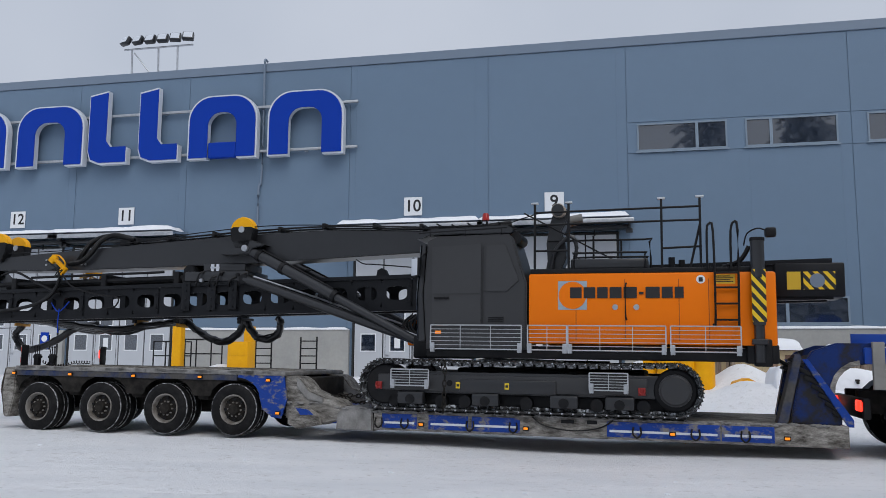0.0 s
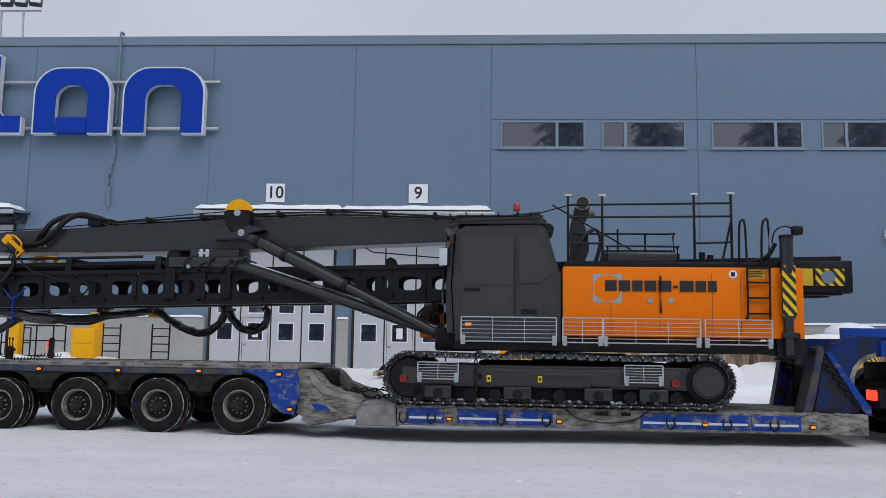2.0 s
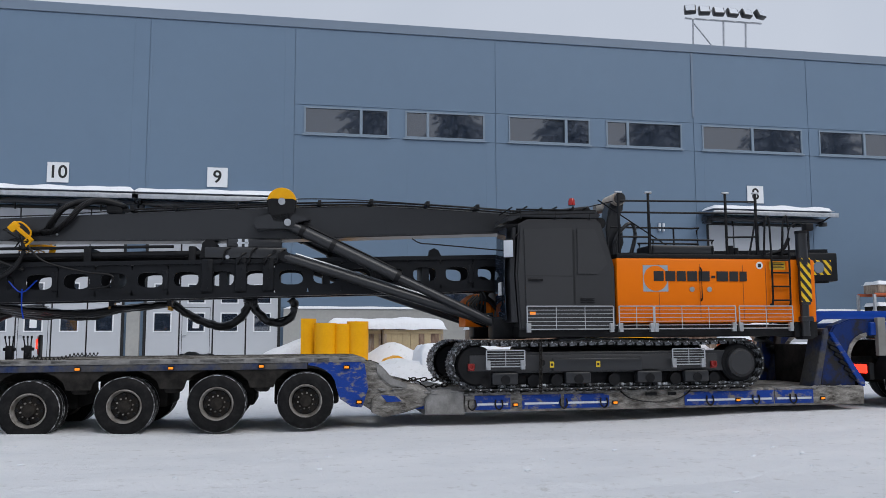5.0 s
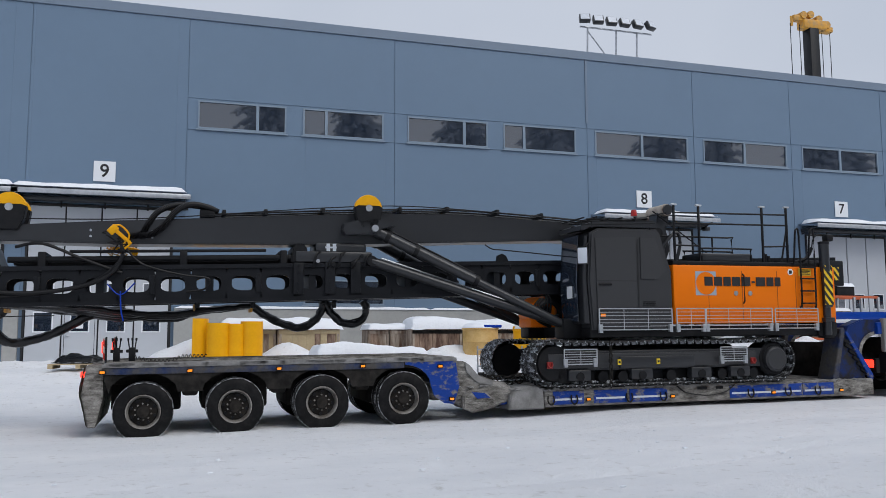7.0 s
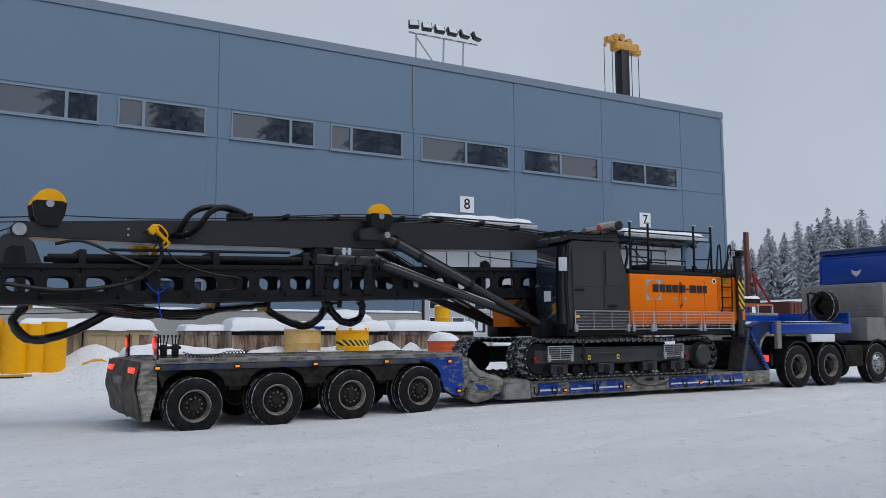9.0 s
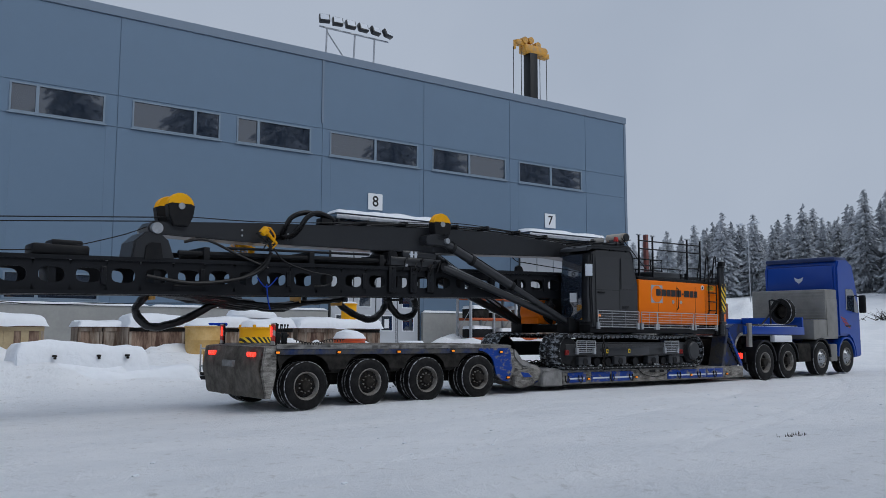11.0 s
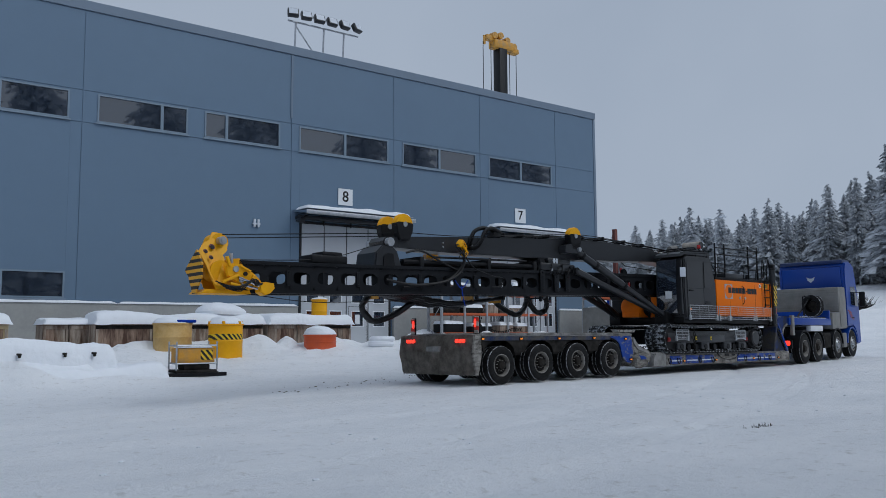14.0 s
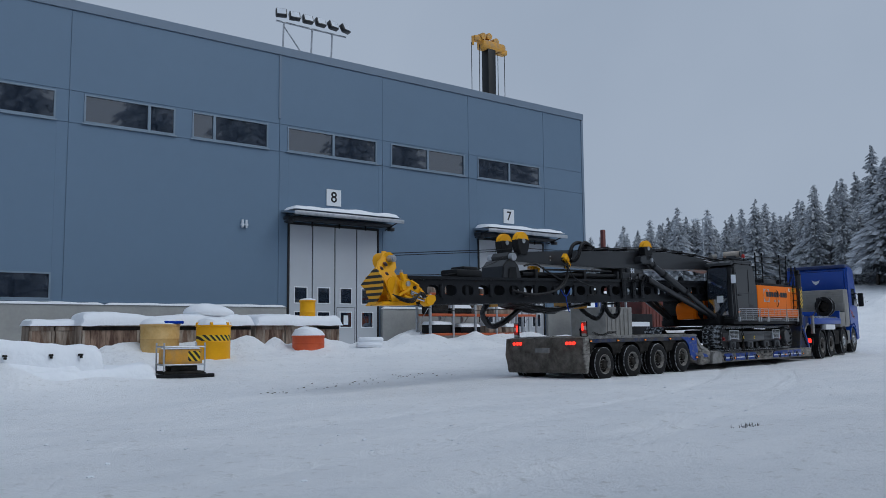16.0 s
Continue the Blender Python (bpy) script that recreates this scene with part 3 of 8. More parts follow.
def canopy(x0, x1):
    c = thing("door_canopy", "grey sheet-metal canopy over a hall door", "canopy", "door canopies")
    bm = B()
    prism(bm, [(0, 5.98), (0, 6.06), (1, 6.2), (1, 6.12)], 0, 1)
    for v in bm.verts:
        v.co = Vector((x0 + (x1 - x0) * v.co.y, WALL_Y - 1.15 + 1.14 * v.co.x, v.co.z))
    bmesh.ops.recalc_face_normals(bm, faces=bm.faces[:])
    part("roof_sheet", bm, TRIM, c, smooth=False)
    bm = B()
    box(bm, x0 - 0.02, x1 + 0.02, WALL_Y - 1.19, WALL_Y - 1.15, 5.92, 6.08, 0.01)
    part("gutter", bm, STEEL, c)
    bm = B()
    box(bm, x0 + 0.1, x1 - 0.1, WALL_Y - 0.45, WALL_Y - 0.002, 5.82, 5.96, 0.02)
    part("door_rail_box", bm, DARK, c)
    for x in (x0 + 0.15, x1 - 0.15):
        bm = B()
        rod(bm, (x, WALL_Y - 1.0, 6.0), (x, WALL_Y - 0.01, 5.75), 0.03)
        box(bm, x - 0.12, x + 0.12, WALL_Y - 0.55, WALL_Y - 0.3, 5.66, 5.82, 0.03)
        part("bracket", bm, DARK, c)
    for i in range(1, 4):
        x = x0 + (x1 - x0) * i / 4
        bm = B()
        rod(bm, (x, WALL_Y - 0.2, 5.83), (x, WALL_Y - 0.2, 5.62), 0.03)
        part("roller", bm, BLACK, c)
    snow_mound("canopy_snow", x0, x1 - 0.1, WALL_Y - 1.16, WALL_Y - 0.02, 6.15, 0.2, "thick snow lying on the door canopy", x0, 30, 8, 0.25)


def number_sign(n, x):
    s = thing("number_sign", f"white square sign with the black number {n}", "sign", "door number signs", at=pose(x, WALL_Y - 0.03, 6.92))
    bm = B()
    box(bm, -0.345, 0.345, -0.015, 0.015, -0.345, 0.345, 0.005)
    part("plate", bm, PLATEWHITE, s, smooth=False)
    lettering("number", str(n), 0.62, BLACKINK, s, pose(0, -0.019, 0.0, 90, 0, 0))


def arch(w, h, s, r):
    """Outline of a rounded arch with two legs."""
    pts = [(-w / 2, 0)]
    for k in range(9):
        a = math.pi - k * math.pi / 16
        pts.append((-w / 2 + r + r * math.cos(a), h - r + r * math.sin(a)))
    for k in range(9):
        a = math.pi / 2 - k * math.pi / 16
        pts.append((w / 2 - r + r * math.cos(a), h - r + r * math.sin(a)))
    pts += [(w / 2, 0), (w / 2 - s, 0)]
    q = r * 0.55
    for k in range(7):
        a = k * math.pi / 12
        pts.append((w / 2 - s - q + q * math.cos(a), h - s * 0.8 - q + q * math.sin(a)))
    for k in range(7):
        a = math.pi / 2 + k * math.pi / 12
        pts.append((-w / 2 + s + q + q * math.cos(a), h - s * 0.8 - q + q * math.sin(a)))
    pts += [(-w / 2 + s, 0)]
    return pts


def bar_with_foot(w, h, s):
    return [(-w / 2, h - 0.15), (-w / 2, 0.5), (-w / 2 + 0.12, 0.15), (-w / 2 + 0.5, 0), (w / 2, 0), (w / 2, s * 0.8), (-w / 2 + s + 0.2, s * 0.8), (-w / 2 + s, s + 0.1), (-w / 2 + s, h), ]


def wall_sign():
    s = thing("wall_sign", "raised blue rounded shapes with white edges on two rails", "sign")
    z = 9.02
    for x, kind, w, h in ((-12.1, 0, 3.05, 2.55), (-15.6, 2, 2.9, 2.55), (-18.4, 1, 1.75, 3.05), (-20.7, 1, 1.75, 3.05), (-23.4, 0, 3.1, 2.55), (-27.0, 0, 3.0, 2.55), (-29.6, 1, 1.0, 2.55)):
        x, w, h = x * 0.982, w * 0.975, h * 0.965
        pts = arch(w, h, 0.8, 0.95) if kind == 0 else (bar_with_foot(w, h, 0.8) if kind == 1 else arch(w, h, 0.8, 0.95))
        for name, m, y0, y1, grow in (("edge", SIGNWHITE, WALL_Y - 0.5, WALL_Y - 0.22, 1.035), ("face", SIGNBLUE, WALL_Y - 0.53, WALL_Y - 0.503, 0.985)):
            bm = B()
            prism(bm, [(x + px * grow, z + h / 2 + (pz - h / 2) * grow) for px, pz in pts], y0, y1)
            part(name, bm, m, s, smooth=False)
        if kind == 2:
            bm = B()
            box(bm, x - w / 2 + 0.83, x + w / 2 - 0.83, WALL_Y - 0.52, WALL_Y - 0.25, z, z + 0.62, 0.05)
            part("face", bm, SIGNBLUE, s, smooth=False)
    for zz in (9.28, 11.05):
        bm = B()
        box(bm, -31, -9.9, WALL_Y - 0.2, WALL_Y - 0.1, zz - 0.05, zz + 0.05, 0.01)
        part("rail", bm, STEEL, s)
        for x in range(-30, -9, 3):
            bm = B()
            box(bm, x - 0.05, x + 0.05, WALL_Y - 0.1, WALL_Y - 0.001, zz - 0.06, zz + 0.06)
            part("bracket", bm, STEEL, s)


def downpipe():
    bm = B()
    tube(bm, [(-13.75, WALL_Y + 0.05, 12.95), (-13.8, WALL_Y - 0.1, 13.0), (-13.8, WALL_Y - 0.12, 12.6), (-13.8, WALL_Y - 0.08, 11.0), (-13.8, WALL_Y - 0.08, 8.2), (-13.9, WALL_Y - 0.08, 7.9), (-13.9, WALL_Y - 0.08, 6.4)], 0.045)
    solid("conduit", bm, TRIM, "thin grey pipe running down the hall wall", "pipe")


def floodlight_rack(x0, x1):
    s = thing("floodlight_rack", "steel rack with six floodlights on the roof edge", "floodlight", "roof floodlight racks")
    y = WALL_Y + 0.6
    for x in (x0 + 0.35, (x0 + x1) / 2, x1 - 0.7):
        bm = B()
        rod(bm, (x, y, 12.44), (x, y - 0.1, 14.12), 0.04, 8)
        part("leg", bm, STEEL, s)
    bm = B()
    rod(bm, (x0 + 0.4, y, 14.0), ((x0 + x1) / 2 + 0.1, y + 0.05, 12.44), 0.03, 8)
    part("brace", bm, STEEL, s)
    bm = B()
    rod(bm, (x0, y - 0.1, 14.12), (x1, y - 0.1, 14.12), 0.04, 8)
    part("crossbar", bm, STEEL, s)
    for i in range(6):
        x = x0 + 0.15 + (x1 - x0 - 0.3) * i / 5
        m = pose(x, y - 0.25, 14.42, -25, 0, 8 * (i - 2.5))
        bm = B()
        box(bm, -0.23, 0.23, -0.12, 0.1, -0.18, 0.18, 0.04, m)
        head = part("floodlight", bm, DARK, s)
        bm = B()
        box(bm, -0.18, 0.18, -0.128, -0.122, -0.14, 0.14, 0, m)
        part("lens", bm, SIGNWHITE, head, smooth=False)


hall()
for i, (a, b, ms) in enumerate(BAND):
    window(i + 1, a, b, 8.62, 9.62, ms)
window(8, *LOW_WINDOW, (5.2,))
for i, (n, a, b) in enumerate(DOORS):
    folding_door(n, a, b, 2 if n in (8, 12) else 1)
    canopy(a - 0.3, b + 0.5)
for n, x in ((12, -24.6), (11, -19.6), (10, -7.72), (9, -2.5), (8, 17.95), (7, 27.8)):
    number_sign(n, x)
notice = thing("blue_notice", "blue safety notice plate with a white disc", "sign", at=pose(-22.95, WALL_Y - 0.06, 1.95))
bm = B()
box(bm, -0.19, 0.19, -0.012, 0.0, -0.33, 0.33, 0.004)
part("plate", bm, SIGNBLUE, notice, smooth=False)
bm = B()
rod(bm, (0, -0.02, 0.08), (0, -0.012, 0.08), 0.13, 20)
part("disc", bm, PLATEWHITE, notice, smooth=False)
wall_sign()
downpipe()
floodlight_rack(15.5, 18.85)
floodlight_rack(-20.45, -17.3)
bm = B()
for dx in (-0.08, 0.08):
    box(bm, 13.97 + dx - 0.035, 13.97 + dx + 0.035, WALL_Y - 0.12, WALL_Y - 0.001, 5.38, 5.7, 0.02)
box(bm, 13.82, 14.12, WALL_Y - 0.1, WALL_Y - 0.02, 5.48, 5.54)
solid("wall_lamp", bm, SIGNWHITE, "small white double wall lamp", "lamp")


# ---- trees ----
def spruce_mesh(h, seed, bare=0.06, width=0.2):
    """Drooping sprays in whorls, each a ridge with two hanging sides."""
    rnd = random.Random(seed)
    verts, faces = [], []
    levels = int(h * 3.4)
    lean = [1 + 0.35 * rnd.uniform(-1, 1) for _ in range(8)]
    for i in range(levels):
        t = i / levels
        z = h * (bare + (1 - bare) * t)
        reach = width * h * (1 - t) ** 0.75 * (0.72 + 0.5 * rnd.random()) + 0.14
        n = 9 + int(13 * (1 - t))
        for k in range(n):
            if rnd.random() < 0.1:
                continue
            a = rnd.random() * 6.283
            L = reach * (0.5 + 0.6 * rnd.random()) * lean[int(a / 0.7855) % 8]
            steps = 4 if L > 1.4 else 3 if L > 0.7 else 2
            zz = z + rnd.uniform(-0.4, 0.4)
            for j in range(steps):
                b = a + rnd.uniform(-0.16, 0.16)
                c, s = math.cos(b), math.sin(b)
                u0, u1 = L * j / steps, L * (j + 1.4) / steps
                d0, d1 = 0.22 * u0 + 0.12 * u0 * u0 / reach, 0.22 * u1 + 0.12 * u1 * u1 / reach
                wd = (0.12 + 0.1 * L) * (1.1 - 0.55 * j / steps) * (0.5 + 0.8 * rnd.random())
                um, dm = (u0 + u1) / 2, (d0 + d1) / 2
                sag = wd * (0.7 + 0.5 * rnd.random())
                q = len(verts)
                verts += [(c * u0, s * u0, zz - d0 + 0.06), (c * um - s * wd, s * um + c * wd, zz - dm - sag), (c * um + s * wd, s * um - c * wd, zz - dm - sag),
                          (c * u1, s * u1, zz - d1 - 0.05), (c * um, s * um, zz - dm + 0.08)]
                faces += [(q, q + 1, q + 4), (q, q + 4, q + 2), (q + 1, q + 3, q + 4), (q + 4, q + 3, q + 2)]
    return verts, faces


def spruce(name, h, seed, needles, bare=0.06, width=0.2):
    t = thing(name, "tall spruce with frosted snowy branches", "tree", "spruces at the edge of the yard")
    bm = B()
    rod(bm, (0, 0, -1.5), (0, 0, h * 0.97), 0.02 * h * 0.6 + 0.05, 8, 0.02)
    part("trunk", bm, BARK, t)
    v, f = spruce_mesh(h, seed, bare, width)
    me = bpy.data.meshes.new("crown")
    me.from_pydata(v, [], f)
    me.materials.append(needles)
    c = new("crown", me)
    c.parent = t
    return t


def forest():
    kinds = [spruce("spruce_tree", 14, 1, NEEDLES, width=0.21), spruce("spruce_tree", 17, 2, NEEDLES, width=0.19), spruce("spruce_tree", 12, 3, NEEDLES2, width=0.25),
             spruce("spruce_tree", 19, 4, NEEDLES, 0.15, 0.2), spruce("spruce_tree", 21, 5, NEEDLES2, 0.25, 0.22)]
    rnd = random.Random(11)
    spots = []
    # yaw to the right of the wall's normal, distance, kind, size
    for yaw, d, k, s in ((47.2, 128, 2, 0.8), (48.3, 125, 2, 0.85), (49.4, 122, 0, 0.72), (50.5, 120, 2, 0.95), (51.3, 122, 0, 0.8), (52.2, 118, 2, 1.0), (53.0, 121, 0, 0.85), (54.0, 117, 2, 1.0),
                         (55.0, 119, 0, 0.85), (55.9, 118, 2, 0.95), (57.0, 116, 0, 0.8), (58.0, 117, 2, 0.92), (58.8, 113, 0, 1.0), (59.9, 116, 2, 0.95), (60.8, 117, 0, 0.95),
                         (61.6, 114, 2, 1.05), (62.3, 110, 1, 0.86), (63.2, 112, 0, 1.0), (63.9, 108, 1, 0.88), (64.7, 112, 2, 1.15), (65.6, 104, 3, 0.98), (66.4, 101, 4, 0.92), (67.6, 100, 3, 1.0), (68.8, 98, 4, 0.92),
                         (70.5, 92, 3, 1.1), (72.5, 95, 4, 1.0), (75, 90, 3, 1.0), (78, 92, 1, 1.0), (82, 95, 3, 1.1)):
        spots.append((yaw, d, k, s * (0.78 if yaw < 52.6 else 0.88 if yaw < 59.5 else 0.78)))
        for _ in range(8):
            spots.append((yaw + rnd.uniform(-0.8, 0.8), d + rnd.uniform(5, 28), rnd.choice((0, 2, 2, 2)), s * rnd.uniform(0.6, 0.95) * (0.85 if yaw < 52.6 else 1)))
    used = set()
    for x, s in ((7.5, 1.25), (15.5, 1.3), (27, 1.28), (35.5, 1.2), (38, 1.3), (49, 1.3), (56, 1.25), (69, 1.3), (74, 1.2)):
        put(kinds, used, 4, pose(x, -18, ground_z(x, -18) - 0.1, 0, 0, x * 40), s)
    for yaw, d, k, s in spots:
        x, y = d * math.sin(radians(yaw)), d * math.cos(radians(yaw))
        m = pose(x, y, ground_z(x, y) - 0.1, 0, 0, rnd.uniform(0, 360)) @ Matrix.Scale(s, 4)
        put(kinds, used, k, m, s)
    # the wood behind the camera, seen in the windows
    for i in range(46):
        x = -70 + 4.0 * i + rnd.uniform(-1.5, 1.5)
        if i % 5 in (1, 2) and rnd.random() < 0.8:
            continue
        y = -62 - rnd.uniform(0, 16)
        put(kinds, used, rnd.choice((0, 1, 3, 4)), pose(x, y, ground_z(x, y) - 0.1, 0, 0, rnd.uniform(0, 360)), rnd.uniform(0.9, 1.3))


def put(kinds, used, k, m, s):
    t = Matrix.LocRotScale(m.translation, m.to_quaternion(), None)
    if k in used:
        ob = copy_thing(kinds[k], t)
    else:
        used.add(k)
        ob = kinds[k]
        ob.matrix_basis = t
    ob.scale = (s, s, s * (0.92 + 0.16 * ((k * 7 + len(used)) % 3) / 2))


forest()


# ---- the low-loader ----
AXLES = (0.0, 1.36, 2.72, 4.08)
TYRE_R = 0.44
HUB_Z = {0.0: 0.335, 1.36: 0.37, 2.72: 0.385, 4.08: 0.405}


def tyre_profile(r, rim, w):
    return [(rim, 0.02), (rim + 0.02, 0.0), (rim + (r - rim) * 0.5, -0.012), (r - 0.05, 0.0), (r - 0.012, 0.022), (r, 0.045), (r, w * 0.33), (r - 0.014, w * 0.34), (r - 0.014, w * 0.37),
            (r, w * 0.38), (r, w * 0.62), (r - 0.014, w * 0.63), (r - 0.014, w * 0.66), (r, w * 0.67), (r, w - 0.045), (r - 0.012, w - 0.022), (r - 0.05, w), (rim + 0.02, w), (rim, w - 0.02)]


def wheel_parts(owner, r, rim, w, dual, material=RIM, deep=0.07, bolts=10):
    for k in range(2 if dual else 1):
        bm = lathe(B(), [(a, b + k * (w + 0.045)) for a, b in tyre_profile(r, rim, w)], 40, caps=False)
        part("tyre", bm, TYRE, owner)
        for e in (0.03, w - 0.03):
            c = e + k * (w + 0.045)
            bm = lathe(B(), [(r - 0.008, c - 0.014), (r + 0.003, c - 0.006), (r + 0.003, c + 0.006), (r - 0.008, c + 0.014)], 40, caps=False)
            part("tread_shoulder", bm, FROSTED, owner, "tread edge packed with snow")
    s = rim / 0.245
    bm = lathe(B(), [(0.252 * s, 0.012), (0.25 * s, -0.004), (0.236 * s, -0.004), (0.226 * s, 0.03), (0.205 * s, 0.03 + abs(deep))], 32, caps=False)
    part("rim_ring", bm, RIM, owner, "dirty pale rim ring")
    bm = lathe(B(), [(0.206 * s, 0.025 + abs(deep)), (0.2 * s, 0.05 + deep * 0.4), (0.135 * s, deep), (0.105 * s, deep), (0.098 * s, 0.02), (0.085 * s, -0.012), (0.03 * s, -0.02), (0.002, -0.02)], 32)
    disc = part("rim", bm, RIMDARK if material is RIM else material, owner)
    for i in range(bolts):
        a = 2 * math.pi * i / bolts
        bm = B()
        rod(bm, (0.118 * s * math.cos(a), deep + 0.005, 0.118 * s * math.sin(a)), (0.118 * s * math.cos(a), deep - 0.035, 0.118 * s * math.sin(a)), 0.014, 6)
        part("wheel_nut", bm, RIM, disc)
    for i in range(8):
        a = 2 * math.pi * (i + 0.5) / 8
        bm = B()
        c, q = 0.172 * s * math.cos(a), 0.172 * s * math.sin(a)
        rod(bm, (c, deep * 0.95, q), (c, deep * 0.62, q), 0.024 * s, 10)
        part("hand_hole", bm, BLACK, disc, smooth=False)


def lamp_box(parent, x, y, z, material=AMBER, w=0.07, h=0.036):
    bm = B()
    box(bm, x - w / 2 - 0.015, x + w / 2 + 0.015, y - 0.02, y, z - h / 2 - 0.015, z + h / 2 + 0.015, 0.006)
    body = part("marker_lamp", bm, BLACK, parent)
    bm = B()
    box(bm, x - w / 2, x + w / 2, y - 0.036, y - 0.02, z - h / 2, z + h / 2, 0.006)
    part("lens", bm, material, body)


def trailer():
    t = thing("low_loader_trailer", "dirty blue four-axle low-loader trailer carrying a piling rig", "trailer")
    W = 2.6
    wheels = []
    for y in (-0.05, W - 0.46):
        for x in AXLES:
            w = new("wheel")
            w.parent = t
            w.matrix_basis = pose(x, y, HUB_Z[x])
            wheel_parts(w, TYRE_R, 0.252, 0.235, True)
            wheels.append((w, x, y))
    for x in AXLES:
        bm = B()
        rod(bm, (x, 0.3, TYRE_R), (x, W - 0.3, TYRE_R), 0.07)
        part("axle", bm, UNDER, t)
        bm = B()
        box(bm, x - 0.5, x + 0.55, 0.6, W - 0.6, 0.3, 0.75, 0.05)
        part("suspension", bm, UNDER, t)
    bm = B()
    box(bm, -0.57, 5.0, 0.02, W - 0.02, 1.0, 1.075, 0.02)
    part("rear_deck", bm, DECKGRIME, t)
    for i in range(5):
        bm = B()
        box(bm, -0.55, 4.85, 0.25 + i * 0.46, 0.27 + i * 0.46, 1.072, 1.09)
        part("deck_rib", bm, GRIME, t)
    # side skirt with a wheel arch over each axle
    for y0, y1 in ((0.0, 0.03), (W - 0.03, W)):
        pts = [(-0.57, 1.01), (-0.57, 0.84)]
        for x in AXLES:
            for k in range(9):
                a = math.pi - k * math.pi / 8
                pts.append((x + 0.5 * math.cos(a), 0.62 + 0.3 * math.sin(a)))
        pts += [(4.66, 0.72), (4.7, 1.01)]
        bm = B()
        prism(bm, pts, y0 + 0.02, y1 + 0.01)
        part("side_skirt", bm, UNDER, t, smooth=False)
        bm = B()
        prism(bm, [(4.08 + 0.48 * math.cos(a), 0.6 + 0.36 * math.sin(a)) for a in (1.5, 1.2, 0.9, 0.6, 0.3, 0.0)] + [(4.62, 0.42), (4.8, 0.3), (4.97, 0.28), (5.07, 0.6), (5.0, 1.0), (4.12, 1.0)], y0 - 0.006, y1)
        part("front_fender", bm, TRAILERBLUE, t, "scraped blue front fender", smooth=False)
        bm = B()
        box(bm, -0.6, 5.02, y0 - 0.02, y1 + 0.005, 1.0, 1.06, 0.012)
        part("side_rail", bm, DECKGRIME, t)
        bm = B()
        box(bm, -0.58, 4.1, y0 - 0.008, y1 + 0.002, 0.9, 0.998, 0.006)
        part("side_flange", bm, RAILGRIME, t)
        rnd = random.Random(41)
        bm = B()
        for k in range(70):
            x = rnd.uniform(-0.55, 4.9)
            w = rnd.uniform(0.02, 0.12)
            box(bm, x - w, x + w, y0 - 0.024, y0 - 0.004, 1.03 - rnd.uniform(0.0, 0.03), 1.066 + rnd.uniform(0, 0.012), 0.004)
        tagged(part("frozen_slush", bm, DECKGRIME, t), "grey frozen slush along the edge", kind="stuff")
    for a, b in ((-0.59, 0.94), (0.67, 0.94), (2.03, 0.94), (3.39, 0.95), (4.72, 0.92), (4.92, 0.37)):
        lamp_box(t, a, -0.02, b)
    bm = B()
    box(bm, -0.55, 4.8, 0.55, W - 0.55, 0.72, 1.0, 0.03)
    part("chassis", bm, UNDER, t)
    for i, x in enumerate((0.68, 2.04, 3.4)):
        bm = B()
        box(bm, x - 0.12, x + 0.12, 0.07, 0.5, 0.55, 0.9, 0.05)
        part("mud_guard", bm, UNDER, t)
    bm = B()
    prism(bm, [(-0.82, 1.04), (-0.88, 0.6), (-0.78, 0.12), (-0.68, 0.12), (-0.58, 0.55), (-0.58, 1.06)], 0.0, W, 0.02)
    tail = part("tail_panel", bm, GRIME, t)
    rows, cols, bm = [], 26, B()
    for j in range(15):
        u = j / 14
        z = 1.03 - 0.9 * u
        x = -0.83 - 0.07 * math.sin(min(u * 2.0, 1) * 1.57) + 0.12 * max(0, u - 0.45) / 0.55
        row = []
        for i in range(cols + 1):
            y = 0.02 + (W - 0.04) * i / cols
            n = noise.noise(Vector((y * 2.1, z * 3.0, 4))) + 0.5 * noise.noise(Vector((y * 5.0, z * 6.0, 9)))
            row.append(bm.verts.new((x - 0.012 - 0.03 * abs(n), y, z - (0.06 * noise.noise(Vector((y * 3, 0, 2))) if j == 14 else 0))))
        rows.append(row)
    for j in range(14):
        for i in range(cols):
            bm.faces.new((rows[j][i], rows[j][i + 1], rows[j + 1][i + 1], rows[j + 1][i]))
    bmesh.ops.solidify(bm, geom=bm.faces[:], thickness=0.01)
    bmesh.ops.recalc_face_normals(bm, faces=bm.faces[:])
    part("dented_skin", bm, TAILGRIME, tail)
    for y in (0.28, W - 0.55):
        for k in range(3):
            bm = B()
            rod(bm, (-0.8, y + k * 0.11, 0.9), (-0.92, y + k * 0.11, 0.9), 0.042, 12)
            part("tail_lamp", bm, LAMPRED, tail)
    bm = B()
    box(bm, -0.97, -0.85, 1.05, 1.5, 0.66, 0.78)
    part("blank_plate", bm, DECKGRIME, tail)
    for y in (0.1, W - 0.22):
        bm = B()
        box(bm, -0.6, -0.57, y, y + 0.14, 1.07, 1.46, 0.01)
        board = part("warning_board", bm, BOARDSTRIPE, t, "red and white striped warning board")
        bm = B()
        box(bm, -0.605, -0.565, y - 0.012, y + 0.152, 1.06, 1.07)
        box(bm, -0.568, -0.55, y - 0.02, y + 0.16, 1.06, 1.47, 0.006)
        part("backing", bm, BLACK, board)
        bm = B()
        box(bm, -0.625, -0.602, y + 0.07 * (y < 1), y + 0.05 + 0.07 * (y < 1), 1.22, 1.4, 0.01)
        part("lamp", bm, LAMPRED, board)
